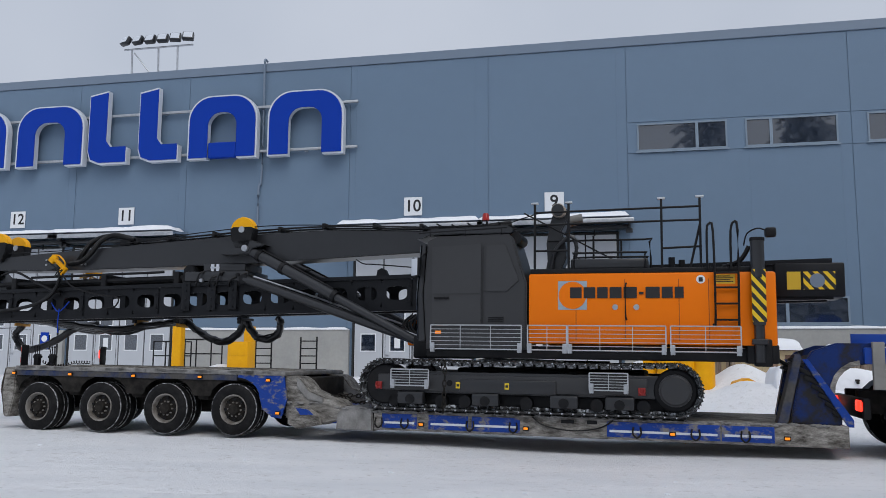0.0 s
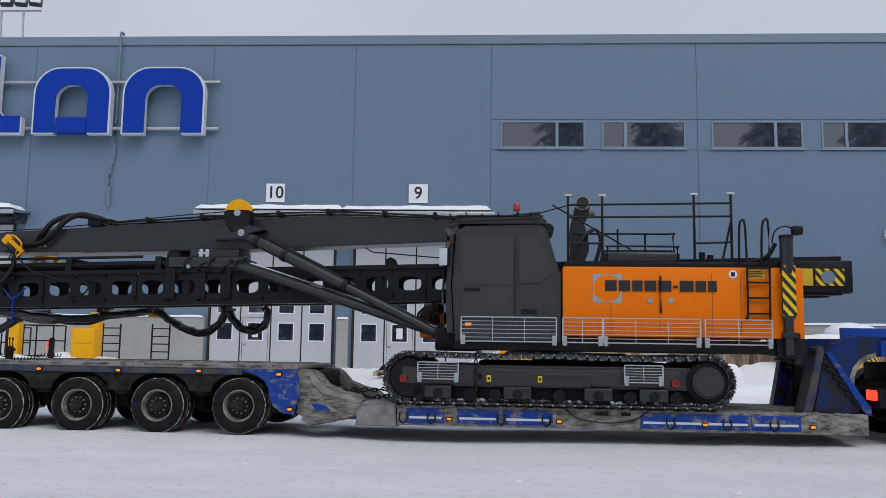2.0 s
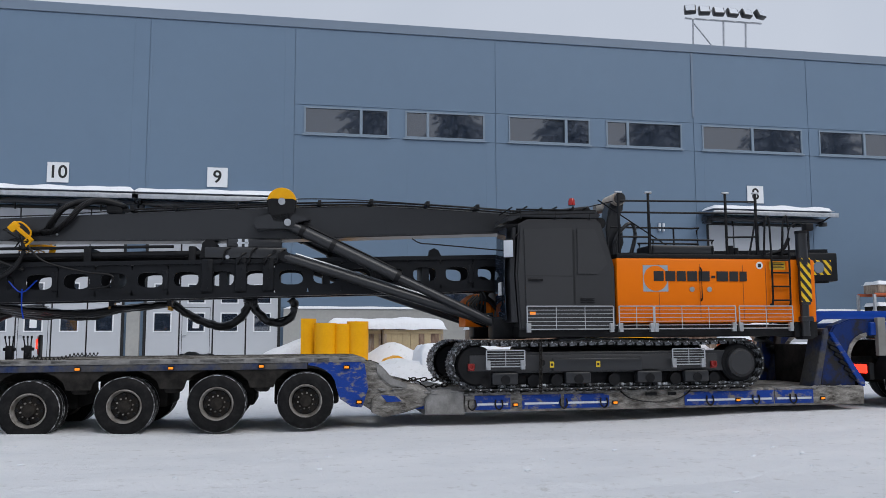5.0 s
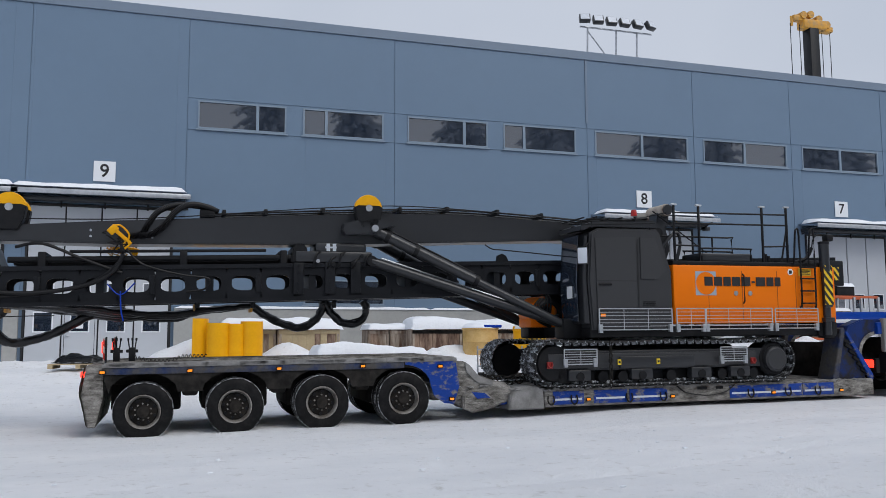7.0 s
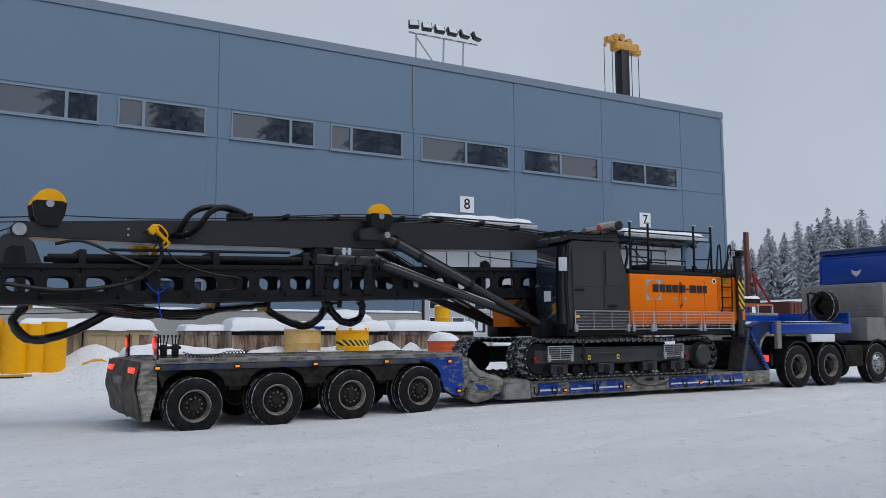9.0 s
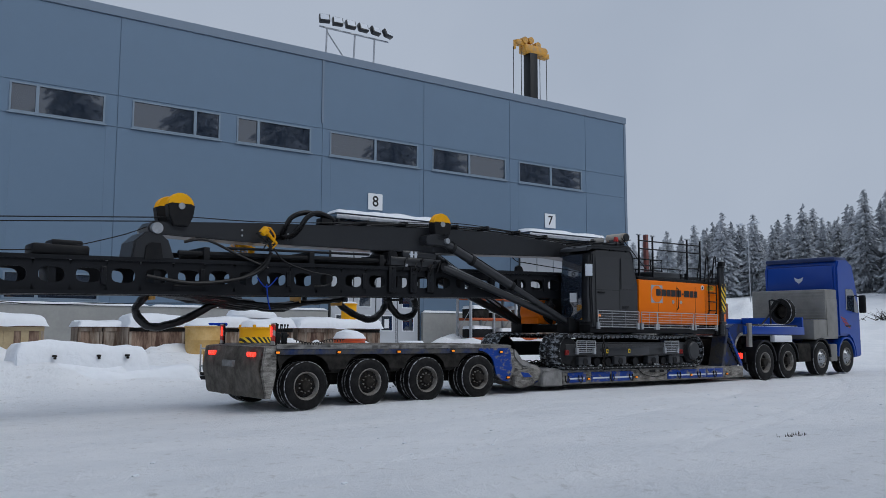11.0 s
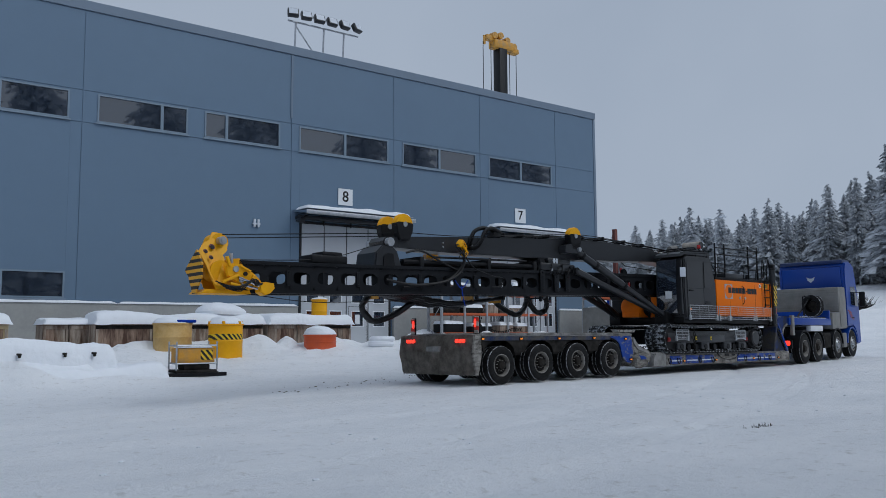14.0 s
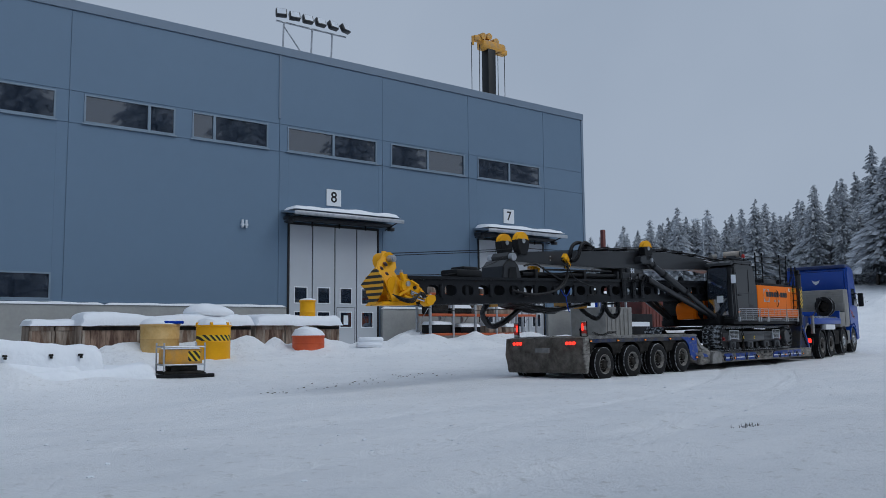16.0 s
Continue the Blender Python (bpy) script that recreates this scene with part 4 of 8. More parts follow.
    for x, y in ((-0.42, 0.35), (-0.2, 0.5)):
        bm = B()
        box(bm, x - 0.05, x + 0.05, y - 0.05, y + 0.05, 1.07, 1.3, 0.015)
        for k in range(3):
            rod(bm, (x - 0.04 + 0.04 * k, y, 1.28), (x - 0.06 + 0.06 * k, y - 0.03, 1.42), 0.01, 6)
            rod(bm, (x - 0.06 + 0.06 * k, y - 0.03, 1.41), (x - 0.06 + 0.06 * k, y - 0.03, 1.45), 0.016, 8)
        box(bm, x - 0.09, x + 0.09, y - 0.03, y + 0.03, 1.22, 1.27, 0.01)
        part("valve_block", bm, BLACK, t, "black valve block with levers")
    bm = B()
    tube(bm, [(-0.15 + 0.012 * k, 0.18 + 0.025 * math.cos(k * 1.3), 1.16 - 0.07 * math.sin(min(k / 60, 1) * 3.14) + 0.025 * math.sin(k * 1.3)) for k in range(90)], 0.008, 5)
    part("coiled_hose", bm, RUBBER, t)
    rnd = random.Random(77)
    for x0, x1, y, z in ((5.0, 5.6, 0.06, 0.55), (6.0, 6.65, -0.01, 0.5), (6.6, 13.8, 0.0, 0.47), (13.0, 13.85, 0.1, 0.47)):
        bm = B()
        for k in range(int(30 * (x1 - x0))):
            x = rnd.uniform(x0, x1)
            r = rnd.uniform(0.012, 0.035)
            q = bmesh.ops.create_icosphere(bm, subdivisions=1, radius=r, matrix=Matrix.Translation((x, y + rnd.uniform(0.0, 0.05), z + rnd.uniform(-0.02, 0.012))) @ Matrix.Diagonal((1.8, 1, 0.7, 1)))
        tagged(part("frozen_slush", bm, DECKGRIME, t), "grey frozen slush along the edge", kind="stuff")
    # drop to the bed
    for y0, y1 in ((0.1, 0.62), (W - 0.62, W - 0.1)):
        bm = B()
        prism(bm, [(4.96, 1.0), (5.18, 0.99), (5.3, 0.92), (5.44, 0.76), (5.7, 0.66), (5.95, 0.6), (6.05, 0.52), (6.05, 0.3), (5.75, 0.2), (5.2, 0.18), (5.0, 0.3)], y0, y1, 0.025)
        arm = part("drop_arm", bm, GRIME, t, "dirt-caked sloping drop arm")
        bm = B()
        prism(bm, [(5.2, 0.98), (5.27, 0.93), (5.44, 0.74), (5.7, 0.64), (5.7, 0.56), (5.42, 0.62), (5.22, 0.8)], y0 - 0.03, y0 - 0.001, 0.006)
        part("web_plate", bm, DECKGRIME, arm)
    bm = B()
    box(bm, 5.0, 5.3, 0.63, W - 0.63, 0.55, 0.97, 0.03)
    part("cross_beam", bm, UNDER, t)
    bm = B()
    prism(bm, [(5.12, 0.4), (5.24, 0.5), (5.52, 0.47), (5.66, 0.36), (5.7, 0.2), (5.3, 0.12), (5.12, 0.2)], -0.06, 0.098, 0.02)
    cb = part("coupling_box", bm, GRIME, t)
    bm = B()
    prism(bm, [(5.26, 0.48), (5.5, 0.45), (5.6, 0.37), (5.36, 0.36)], -0.066, -0.06)
    part("paint_patch", bm, TRAILERBLUE, cb, smooth=False)
    bm = B()
    box(bm, 5.45, 6.4, 0.15, W - 0.15, 0.22, 0.46, 0.03)
    part("link_beam", bm, TRAILERBLUE, t)
    bm = B()
    prism(bm, [(5.98, 0.14), (6.0, 0.4), (6.12, 0.52), (6.4, 0.54), (6.62, 0.49), (6.64, 0.13)], 0.0, W, 0.02)
    part("bed_end", bm, DECKGRIME, t)
    bm = B()
    box(bm, 6.645, 13.85, 0.01, W - 0.01, 0.16, 0.475, 0.02)
    part("low_bed", bm, GRIME, t)
    for a, b in ((6.8, 7.4), (7.6, 8.26), (8.32, 9.1), (10.45, 12.1), (12.12, 12.85)):
        bm = B()
        box(bm, a, b, -0.004, 0.012, 0.2, 0.43, 0.003)
        plate = part("side_plate", bm, TRAILERBLUE, t, "blue side panel smeared with road dirt")
        bm = B()
        box(bm, a + 0.04, b - 0.04, -0.009, -0.003, 0.27, 0.305)
        part("reflector_strip", bm, SIGNWHITE, plate, smooth=False)
    for x in (6.75, 7.2, 8.3, 9.0, 10.9, 11.75, 12.45):
        bm = B()
        tube(bm, [(x - 0.05, -0.02, 0.36), (x - 0.06, -0.035, 0.26), (x, -0.04, 0.2), (x + 0.06, -0.035, 0.26), (x + 0.05, -0.02, 0.36)], 0.014, 6)
        part("lashing_ring", bm, UNDER, t)
    for x in (7.48, 9.2, 11.42, 13.02):
        lamp_box(t, x, -0.002, 0.275)
    for x0, x1 in ((9.75, 9.95), (10.15, 10.3)):
        bm = B()
        box(bm, x0, x1, -0.006, 0.012, 0.38, 0.43)
        part("slot", bm, BLACK, t, smooth=False)
    bm = B()
    tube(bm, [(9.3, -0.01, 0.46), (9.5, -0.02, 0.33), (9.95, -0.025, 0.27), (10.35, -0.02, 0.33), (10.55, -0.01, 0.45)], 0.012, 6)
    part("air_hose", bm, RUBBER, t)
    # gooseneck: a leaning front wall, arms with a round cut-out, a cleated ramp
    for y0, y1 in ((0.14, 0.4), (W - 0.4, W - 0.14)):
        bm = B()
        pts = [(13.08, 0.47), (13.24, 1.28), (13.42, 1.54), (13.75, 1.66), (17.0, 1.66), (17.0, 1.38), (14.3, 1.38)]
        pts += [(14.1 + 0.4 * math.cos(a), 0.95 + 0.4 * math.sin(a)) for a in (1.6, 1.85, 2.1, 2.35, 2.6, 2.85, 3.1, 3.35, 3.6, 3.85)]
        prism(bm, pts + [(13.78, 0.47)], y0, y1, 0.02)
        arm = part("gooseneck_arm", bm, DARKBLUE, t)
        bm = B()
        ring = [(14.1 + r * math.cos(a), 0.95 + r * math.sin(a)) for r, aa in ((0.47, (1.7, 2.0, 2.3, 2.6, 2.9, 3.2, 3.5)), (0.4, (3.5, 3.2, 2.9, 2.6, 2.3, 2.0, 1.7))) for a in aa]
        prism(bm, ring, y0 - 0.02, y0 - 0.001)
        part("cut_out_rim", bm, GRIME, arm, "grimy worn rim of the cut-out", smooth=False)
    for dx, y0, y1 in ((0.0, 0.06, 0.5), (0.35, W - 0.5, W - 0.06)):
        bm = B()
        prism(bm, [(dx + a, b) for a, b in ((12.9, 0.47), (13.02, 0.9), (13.16, 1.48), (13.24, 1.5), (13.26, 1.42), (13.14, 0.9), (13.04, 0.47))], y0, y1, 0.012)
        part("gooseneck_plate", bm, RAILGRIME, t, "black dirt-caked plate at the bed's front")
    bm = B()
    box(bm, 13.4, 13.55, 0.5, W - 0.5, 0.47, 1.2, 0.02)
    part("gooseneck_wall", bm, UNDER, t)
    for y0 in (0.08, W - 0.14):
        bm = B()
        prism(bm, [(13.27, 1.42), (13.35, 1.42), (13.93, 0.56), (13.93, 0.46), (13.85, 0.46)], y0, y0 + 0.06, 0.01)
        ramp = part("ramp_stringer", bm, TRAILERBLUE, t)
        for k in range(7):
            bm = B()
            yy = (0.02, 0.46) if y0 < 1 else (-0.4, 0.04)
            box(bm, -0.12, 0.09, *yy, -0.03, 0.03, 0.012, pose(13.22 + 0.09 * k, y0, 1.36 - 0.125 * k, 0, 28, 0))
            part("cleat", bm, BLACK, ramp)
    bm = B()
    box(bm, 14.1, 17.3, 0.08, W - 0.08, 1.36, 1.6, 0.02)
    part("neck_platform", bm, TRUCKBLUE, t)
    bm = B()
    box(bm, 14.3, 17.25, 2.2, 2.3, 1.6, 1.86, 0.01)
    box(bm, 17.2, 17.28, 0.1, 2.2, 1.6, 1.9, 0.01)
    part("platform_board", bm, TRUCKBLUE, t)
    bm = B()
    box(bm, 14.2, 14.36, 0.02, 0.12, 1.0, 1.68, 0.01)
    part("mudflap_bracket", bm, ALU, t)
    bm = B()
    box(bm, 15.55, 16.5, 0.03, 0.2, 1.14, 1.34, 0.02)
    part("tool_box", bm, PLATEWHITE, t, "white steel tool box")
    spare = new("spare_wheel")
    spare.parent = t
    spare.matrix_basis = pose(16.95, 0.5, 2.08, 0, 0, 82)
    wheel_parts(spare, 0.4, 0.235, 0.24, False)
    bm = B()
    tube(bm, [(16.3, 0.6, 1.6), (16.25, 0.6, 2.4), (16.3, 0.55, 2.42), (16.9, 0.55, 2.35)], 0.03, 8, 1)
    rod(bm, (15.9, 0.7, 1.62), (16.75, 0.6, 2.35), 0.025)
    part("wheel_davit", bm, BLACK, t)
    return t, wheels


TRAILER, TRAILER_WHEELS = trailer()


def rider_snow(name, x0, x1, y0, y1, z, h, label, seed, parent):
    """Snow that lies on a vehicle and goes with it."""
    ob = snow_mound(name, x0, x1, y0, y1, z, h, label, seed)
    for key in ("category", "kind", "group"):
        if key in ob:
            del ob[key]
    ob.parent = parent
    return ob


rider_snow("snow_cover", 14.3, 17.1, 0.12, 2.15, 1.6, 0.07, "fresh snow on the platform", 2, TRAILER)


# ---- the piling rig ----
ORG = Vector((9.2, 1.3, 0.48))


def rp(name, bm, material, parent, label="", smooth=True):
    bmesh.ops.translate(bm, verts=bm.verts[:], vec=-ORG)
    return part(name, bm, material, parent, label, smooth)


def mast_z(x):
    return 2.165 + (x + 6) * 0.0255


def holed_plate(bm, x0, x1, step, y, th, hw, hh, half):
    """A side plate with a row of oval holes."""
    N = 20
    x = x0
    while x < x1 - 0.05:
        e = min(x + step, x1)
        c, zc = (x + e) / 2, mast_z((x + e) / 2)
        rings = []
        for yy in (y, y + th):
            inner, outer = [], []
            for k in range(N):
                a = 2 * math.pi * (k + 0.5) / N
                ca, sa = math.cos(a), math.sin(a)
                inner.append(bm.verts.new((c + hw * math.copysign(abs(ca) ** 0.7, ca), yy, zc + hh * math.copysign(abs(sa) ** 0.7, sa))))
                f = min((e - x) / 2 / max(abs(ca), 1e-6), half / max(abs(sa), 1e-6))
                ox = c + ca * f
                outer.append(bm.verts.new((ox, yy, mast_z(ox) + sa * f)))
            rings.append((inner, outer))
        for k in range(N):
            q = (k + 1) % N
            (i0, o0), (i1, o1) = rings
            bm.faces.new((i0[k], i0[q], o0[q], o0[k]))
            bm.faces.new((i1[q], i1[k], o1[k], o1[q]))
            bm.faces.new((i0[q], i0[k], i1[k], i1[q]))
        x = e
    bmesh.ops.recalc_face_normals(bm, faces=bm.faces[:])
    return bm


def slant_box(bm, x0, x1, y0, y1, dz0, dz1, bevel=0.0):
    box(bm, x0, x1, y0, y1, dz0, dz1, bevel)
    for v in bm.verts:
        v.co.z += mast_z(v.co.x)
    return bm


def wire_cage(parent, x0, x1, z0, z1, y):
    bm = B()
    for z in (z0, z1):
        rod(bm, (x0, y, z), (x1, y, z), 0.011, 6)
    for k in range(1, 6):
        z = z0 + (z1 - z0) * k / 6
        rod(bm, (x0, y, z), (x1, y, z), 0.0055, 5)
    n = max(2, round((x1 - x0) / 0.55))
    for k in range(n + 1):
        x = x0 + (x1 - x0) * k / n
        rod(bm, (x, y, z0), (x, y, z1), 0.011 if k in (0, n) else 0.006, 6)
    c = rp("wire_guard", bm, WIRE, parent, "galvanised wire guard basket")
    for x in (x0 + 0.03, x1 - 0.03):
        bm = B()
        box(bm, x - 0.035, x + 0.035, y - 0.012, y + 0.05, z0 - 0.05, z0 + 0.1, 0.006)
        rp("hinge_plate", bm, STEEL, c)


def crawler(rig, y0, y1, near):
    c = rp("crawler", box(B(), 6.9, 11.3, y0 + 0.12, y1 - 0.1, 0.78, 1.13, 0.02), DARK, rig, "charcoal crawler frame with steel track")
    xl, xr, r, zc = 6.83, 11.47, 0.395, 0.915
    pitch = 0.17
    straight = xr - xl
    total = 2 * straight + 2 * math.pi * r
    n = int(total / pitch)
    bm = B()
    box(bm, -0.084, 0.084, y0, y1, -0.014, 0.01, 0.004)
    for k in (-0.06, 0.0, 0.06):
        box(bm, k - 0.007, k + 0.007, y0, y1, 0.01, 0.026)
    box(bm, -0.07, 0.07, (y0 + y1) / 2 - 0.09, (y0 + y1) / 2 + 0.09, -0.07, -0.012)
    bmesh.ops.translate(bm, verts=bm.verts[:], vec=(0, -ORG.y, 0))
    me = mesh_of("track_shoe", bm, TRACKSTEEL)
    for i in range(n):
        s = i * total / n
        if s < straight:
            m = pose(xl + s - ORG.x, 0, zc + r - ORG.z - 0.025 * math.sin(math.pi * ((s / straight * 2) % 1)))
        elif s < straight + math.pi * r:
            a = (s - straight) / r
            m = pose(xr + r * math.sin(a) - ORG.x, 0, zc + r * math.cos(a) - ORG.z, 0, math.degrees(a), 0)
        elif s < 2 * straight + math.pi * r:
            u = s - straight - math.pi * r
            m = pose(xr - u - ORG.x, 0, zc - r - ORG.z, 0, 180, 0)
        else:
            a = math.pi + (s - 2 * straight - math.pi * r) / r
            m = pose(xl + r * math.sin(a) - ORG.x, 0, zc + r * math.cos(a) - ORG.z, 0, math.degrees(a), 0)
        o = new("track_shoe", me)
        o.parent = c
        o.matrix_basis = m
    for x, name in ((xl, "idler"), (xr, "sprocket")):
        bm = lathe(B(), [(0.02, y0 + 0.1), (0.3, y0 + 0.1), (0.33, y0 + 0.13), (0.33, y1 - 0.13), (0.02, y1 - 0.12)], 28)
        bmesh.ops.translate(bm, verts=bm.verts[:], vec=(x, 0, zc))
        rp(name, bm, BLACK, c)
    if not near:
        return
    bm = lathe(B(), [(0.02, y0 - 0.005), (0.2, y0 - 0.005), (0.225, y0 + 0.02), (0.24, y0 + 0.02), (0.245, y0 + 0.12)], 28)
    bmesh.ops.translate(bm, verts=bm.verts[:], vec=(xr, 0, zc))
    rp("drive_hub", bm, CABGREY, c)
    for x in (7.3, 8.55, 9.8, 10.65):
        bm = B()
        box(bm, x - 0.22, x + 0.22, y0 + 0.02, y0 + 0.2, 0.6, 0.8, 0.03)
        rp("roller_guard", bm, DARK, c)
        bm = B()
        rod(bm, (x, y0 + 0.005, 0.68), (x, y0 + 0.2, 0.68), 0.08, 14)
        rp("track_roller", bm, BLACK, c)
    for x in (7.0, 7.8, 8.2, 9.2, 10.3, 11.0):
        bm = B()
        rod(bm, (x, y0 + 0.1, 0.66), (x, y1 - 0.1, 0.66), 0.1, 14)
        rp("track_roller", bm, BLACK, c)
    bm = B()
    box(bm, 6.95, 11.35, y0 + 0.24, y0 + 0.42, 0.56, 0.79, 0.02)
    rp("roller_frame", bm, BLACK, c)
    bm = B()
    for k in range(27):
        x = 6.95 + 0.17 * k
        box(bm, x - 0.06, x + 0.06, y0 + 0.16, y0 + 0.2, 0.545, 0.6, 0.012)
        rod(bm, (x + 0.085, y0 + 0.14, 0.57), (x + 0.085, y0 + 0.22, 0.57), 0.02, 8)
    rp("track_chain", bm, TRACKSTEEL, c)
    bm = B()
    box(bm, 8.12, 9.68, y0 + 0.05, y0 + 0.12, 0.8, 1.02, 0.02)
    rp("side_box", bm, DARK, c)
    bm = B()
    box(bm, 6.72, 11.06, y0 + 0.085, y0 + 0.118, 0.82, 1.08, 0.01)
    rp("frame_plate", bm, CABGREY, c)
    bm = B()
    rod(bm, (7.95, y0 + 0.08, 0.95), (7.95, y0 + 0.12, 0.95), 0.05, 14)
    rp("access_hole", bm, BLACK, c)
    for x in (8.1, 8.9):
        bm = B()
        box(bm, x - 0.035, x + 0.035, y0 + 0.04, y0 + 0.049, 0.87, 0.97)
        st = rp("warning_label", bm, mat("label_yellow", (0.7, 0.5, 0.02), 0.5), c, "small yellow warning label", smooth=False)
        bm = B()
        box(bm, x - 0.02, x + 0.02, y0 + 0.036, y0 + 0.0395, 0.9, 0.94)
        rp("pictogram", bm, BLACKINK, st, smooth=False)
    for x in (6.74, 10.98):
        bm = B()
        box(bm, x - 0.055, x + 0.055, y0 + 0.07, y0 + 0.086, 0.83, 0.95, 0.006)
        tube(bm, [(x - 0.04, y0 + 0.06, 0.94), (x - 0.042, y0 + 0.05, 0.88), (x, y0 + 0.045, 0.85), (x + 0.042, y0 + 0.05, 0.88), (x + 0.04, y0 + 0.06, 0.94)], 0.014, 8)
        rp("towing_shackle", bm, RED, c, "red towing shackle")
    for a, b in ((6.98, 7.62), (10.2, 10.78)):
        wire_cage(c, a, b, 0.9, 1.16, y0 - 0.02)


def rig():
    g = thing("piling_rig", "charcoal and orange crawler piling rig with its mast laid down", "piling rig", at=Matrix.Translation(ORG))
    crawler(g, -0.1, 0.55, True)
    crawler(g, 2.05, 2.7, False)
    bm = B()
    box(bm, 7.9, 11.0, 0.6, 2.0, 0.75, 1.2, 0.05)
    rp("carbody", bm, BLACK, g)
    bm = lathe(B(), [(0.02, 1.2), (0.8, 1.2), (0.8, 1.34), (0.02, 1.34)], 36, "z")
    bmesh.ops.translate(bm, verts=bm.verts[:], vec=(9.6, 1.3, 0))
    rp("slewing_ring", bm, BLACK, g)
    bm = B()
    box(bm, 7.55, 12.7, -0.02, 2.65, 1.36, 1.56, 0.03)
    rp("upper_frame", bm, BLACK, g)
    # engine housing
    bm = B()
    box(bm, 9.25, 12.93, -0.1, 0.72, 1.6, 2.7, 0.035)
    hood = rp("engine_housing", bm, ORANGE, g, "glossy orange engine housing with dark lettering bars")
    bm = B()
    box(bm, 9.25, 12.82, 1.85, 2.65, 1.6, 2.6, 0.035)
    rp("far_housing", bm, ORANGE, g)
    bm = B()
    box(bm, 9.27, 12.75, -0.07, 0.72, 2.7, 2.78, 0.015)
    rp("housing_top", bm, BLACK, hood)
    for x in (10.0, 10.75, 11.55, 11.98):
        bm = B()
        box(bm, x - 0.005, x + 0.005, -0.103, -0.098, 1.66, 2.6)
        rp("door_gap", bm, mat("seam_shadow", (0.25, 0.05, 0.002), 0.6), hood, smooth=False)
    bm = B()
    tube(bm, [(10.77, -0.1, 1.98), (10.76, -0.15, 2.02), (10.76, -0.15, 2.5), (10.77, -0.1, 2.54)], 0.014, 8, 1)
    rp("door_handle", bm, BLACK, hood)
    for x in (10.6, 10.92):
        bm = B()
        rod(bm, (x, -0.097, 2.17), (x, -0.112, 2.17), 0.045, 14)
        rp("latch", bm, STEEL, hood)
    bm = B()
    box(bm, 9.72, 10.17, -0.104, -0.1, 2.13, 2.58)
    em = rp("emblem", bm, LOGOGREY, hood, "pale square emblem with an orange disc", smooth=False)
    bm = B()
    rod(bm, (9.945, -0.103, 2.355), (9.945, -0.108, 2.355), 0.215, 32)
    rp("emblem_disc", bm, ORANGE, em, smooth=False)
    xs = 9.91
    for w in (0.21, 0.21, 0.19, 0.21, 0.23, 0.1, 0.24, 0.19, 0.16):
        z0, z1 = (2.365, 2.405) if w == 0.1 else (2.31, 2.48)
        bm = B()
        box(bm, xs, xs + w - 0.03, -0.113, -0.109, z0, z1)
        rp("lettering_bar", bm, BLACKINK, hood, smooth=False)
        xs += w
    bm = B()
    rod(bm, (11.87, -0.098, 2.59), (11.87, -0.105, 2.59), 0.065, 20)
    st = rp("warning_disc", bm, PLATEWHITE, hood, "round white warning sticker")
    bm = B()
    box(bm, 11.84, 11.9, -0.109, -0.106, 2.555, 2.62)
    rp("pictogram", bm, BLACKINK, st, smooth=False)
    bm = B()
    box(bm, 12.06, 12.36, -0.106, -0.1, 2.52, 2.66)
    st = rp("notice_plate", bm, mat("label_yellow2", (0.7, 0.42, 0.02), 0.5), hood, "yellow notice plate", smooth=False)
    for k in range(4):
        bm = B()
        box(bm, 12.09, 12.33 - 0.04 * (k % 2), -0.111, -0.107, 2.545 + k * 0.028, 2.557 + k * 0.028)
        rp("text_bar", bm, BLACKINK, st, smooth=False)
    # ladder
    lad = rp("ladder", tube(tube(B(), [(12.04, -0.13, 1.92), (12.07, -0.16, 2.0), (12.06, -0.16, 3.3), (12.0, -0.16, 3.42), (11.97, -0.16, 3.3), (11.97, -0.1, 2.75)], 0.018, 8, 3),
                              [(12.4, -0.13, 1.92), (12.4, -0.16, 2.0), (12.41, -0.16, 3.3), (12.36, -0.16, 3.44), (12.31, -0.16, 3.3), (12.31, -0.1, 2.75)], 0.018, 8, 3), BLACK, g)
    for z in (1.98, 2.22, 2.46, 2.68):
        bm = B()
        box(bm, 12.06, 12.4, -0.18, -0.13, z - 0.014, z + 0.014, 0.005)
        rp("rung", bm, BLACK, lad)
    # striped corner pillar with exhaust and work lamp
    bm = B()
    rod(bm, (12.68, -0.12, 2.6), (12.68, -0.12, 3.15), 0.1, 20)
    box(bm, 12.59, 12.77, -0.2, -0.1, 1.9, 2.75, 0.02)
    rod(bm, (12.68, -0.12, 1.36), (12.68, -0.12, 2.0), 0.075, 18)
    box(bm, 12.57, 12.79, -0.21, -0.03, 1.62, 1.7, 0.01)
    pil = rp("corner_pillar", bm, DARK, g)
    bm = B()
    box(bm, 12.58, 12.78, -0.206, -0.2, 1.95, 2.72)
    rp("stripe_plate", bm, HAZARD, pil, "black and yellow warning stripes", smooth=False)
    bm = B()
    rod(bm, (12.68, -0.12, 3.15), (12.68, -0.12, 3.2), 0.108, 18)
    rp("pipe_cap", bm, BLACK, pil)
    bm = B()
    box(bm, 12.8, 12.96, -0.1, 0.06, 3.22, 3.36, 0.03)
    tube(bm, [(12.5, 0.0, 3.1), (12.55, 0.0, 3.28), (12.7, 0.0, 3.36), (12.82, -0.02, 3.32)], 0.012, 6)
    rp("work_lamp", bm, BLACK, pil)
    bm = B()
    tube(bm, [(12.58, 0.1, 3.1), (12.5, 0.1, 2.95), (12.4, 0.12, 2.86), (12.2, 0.2, 2.8)], 0.035, 8)
    rp("cable_hose", bm, RUBBER, pil)
    bm = B()
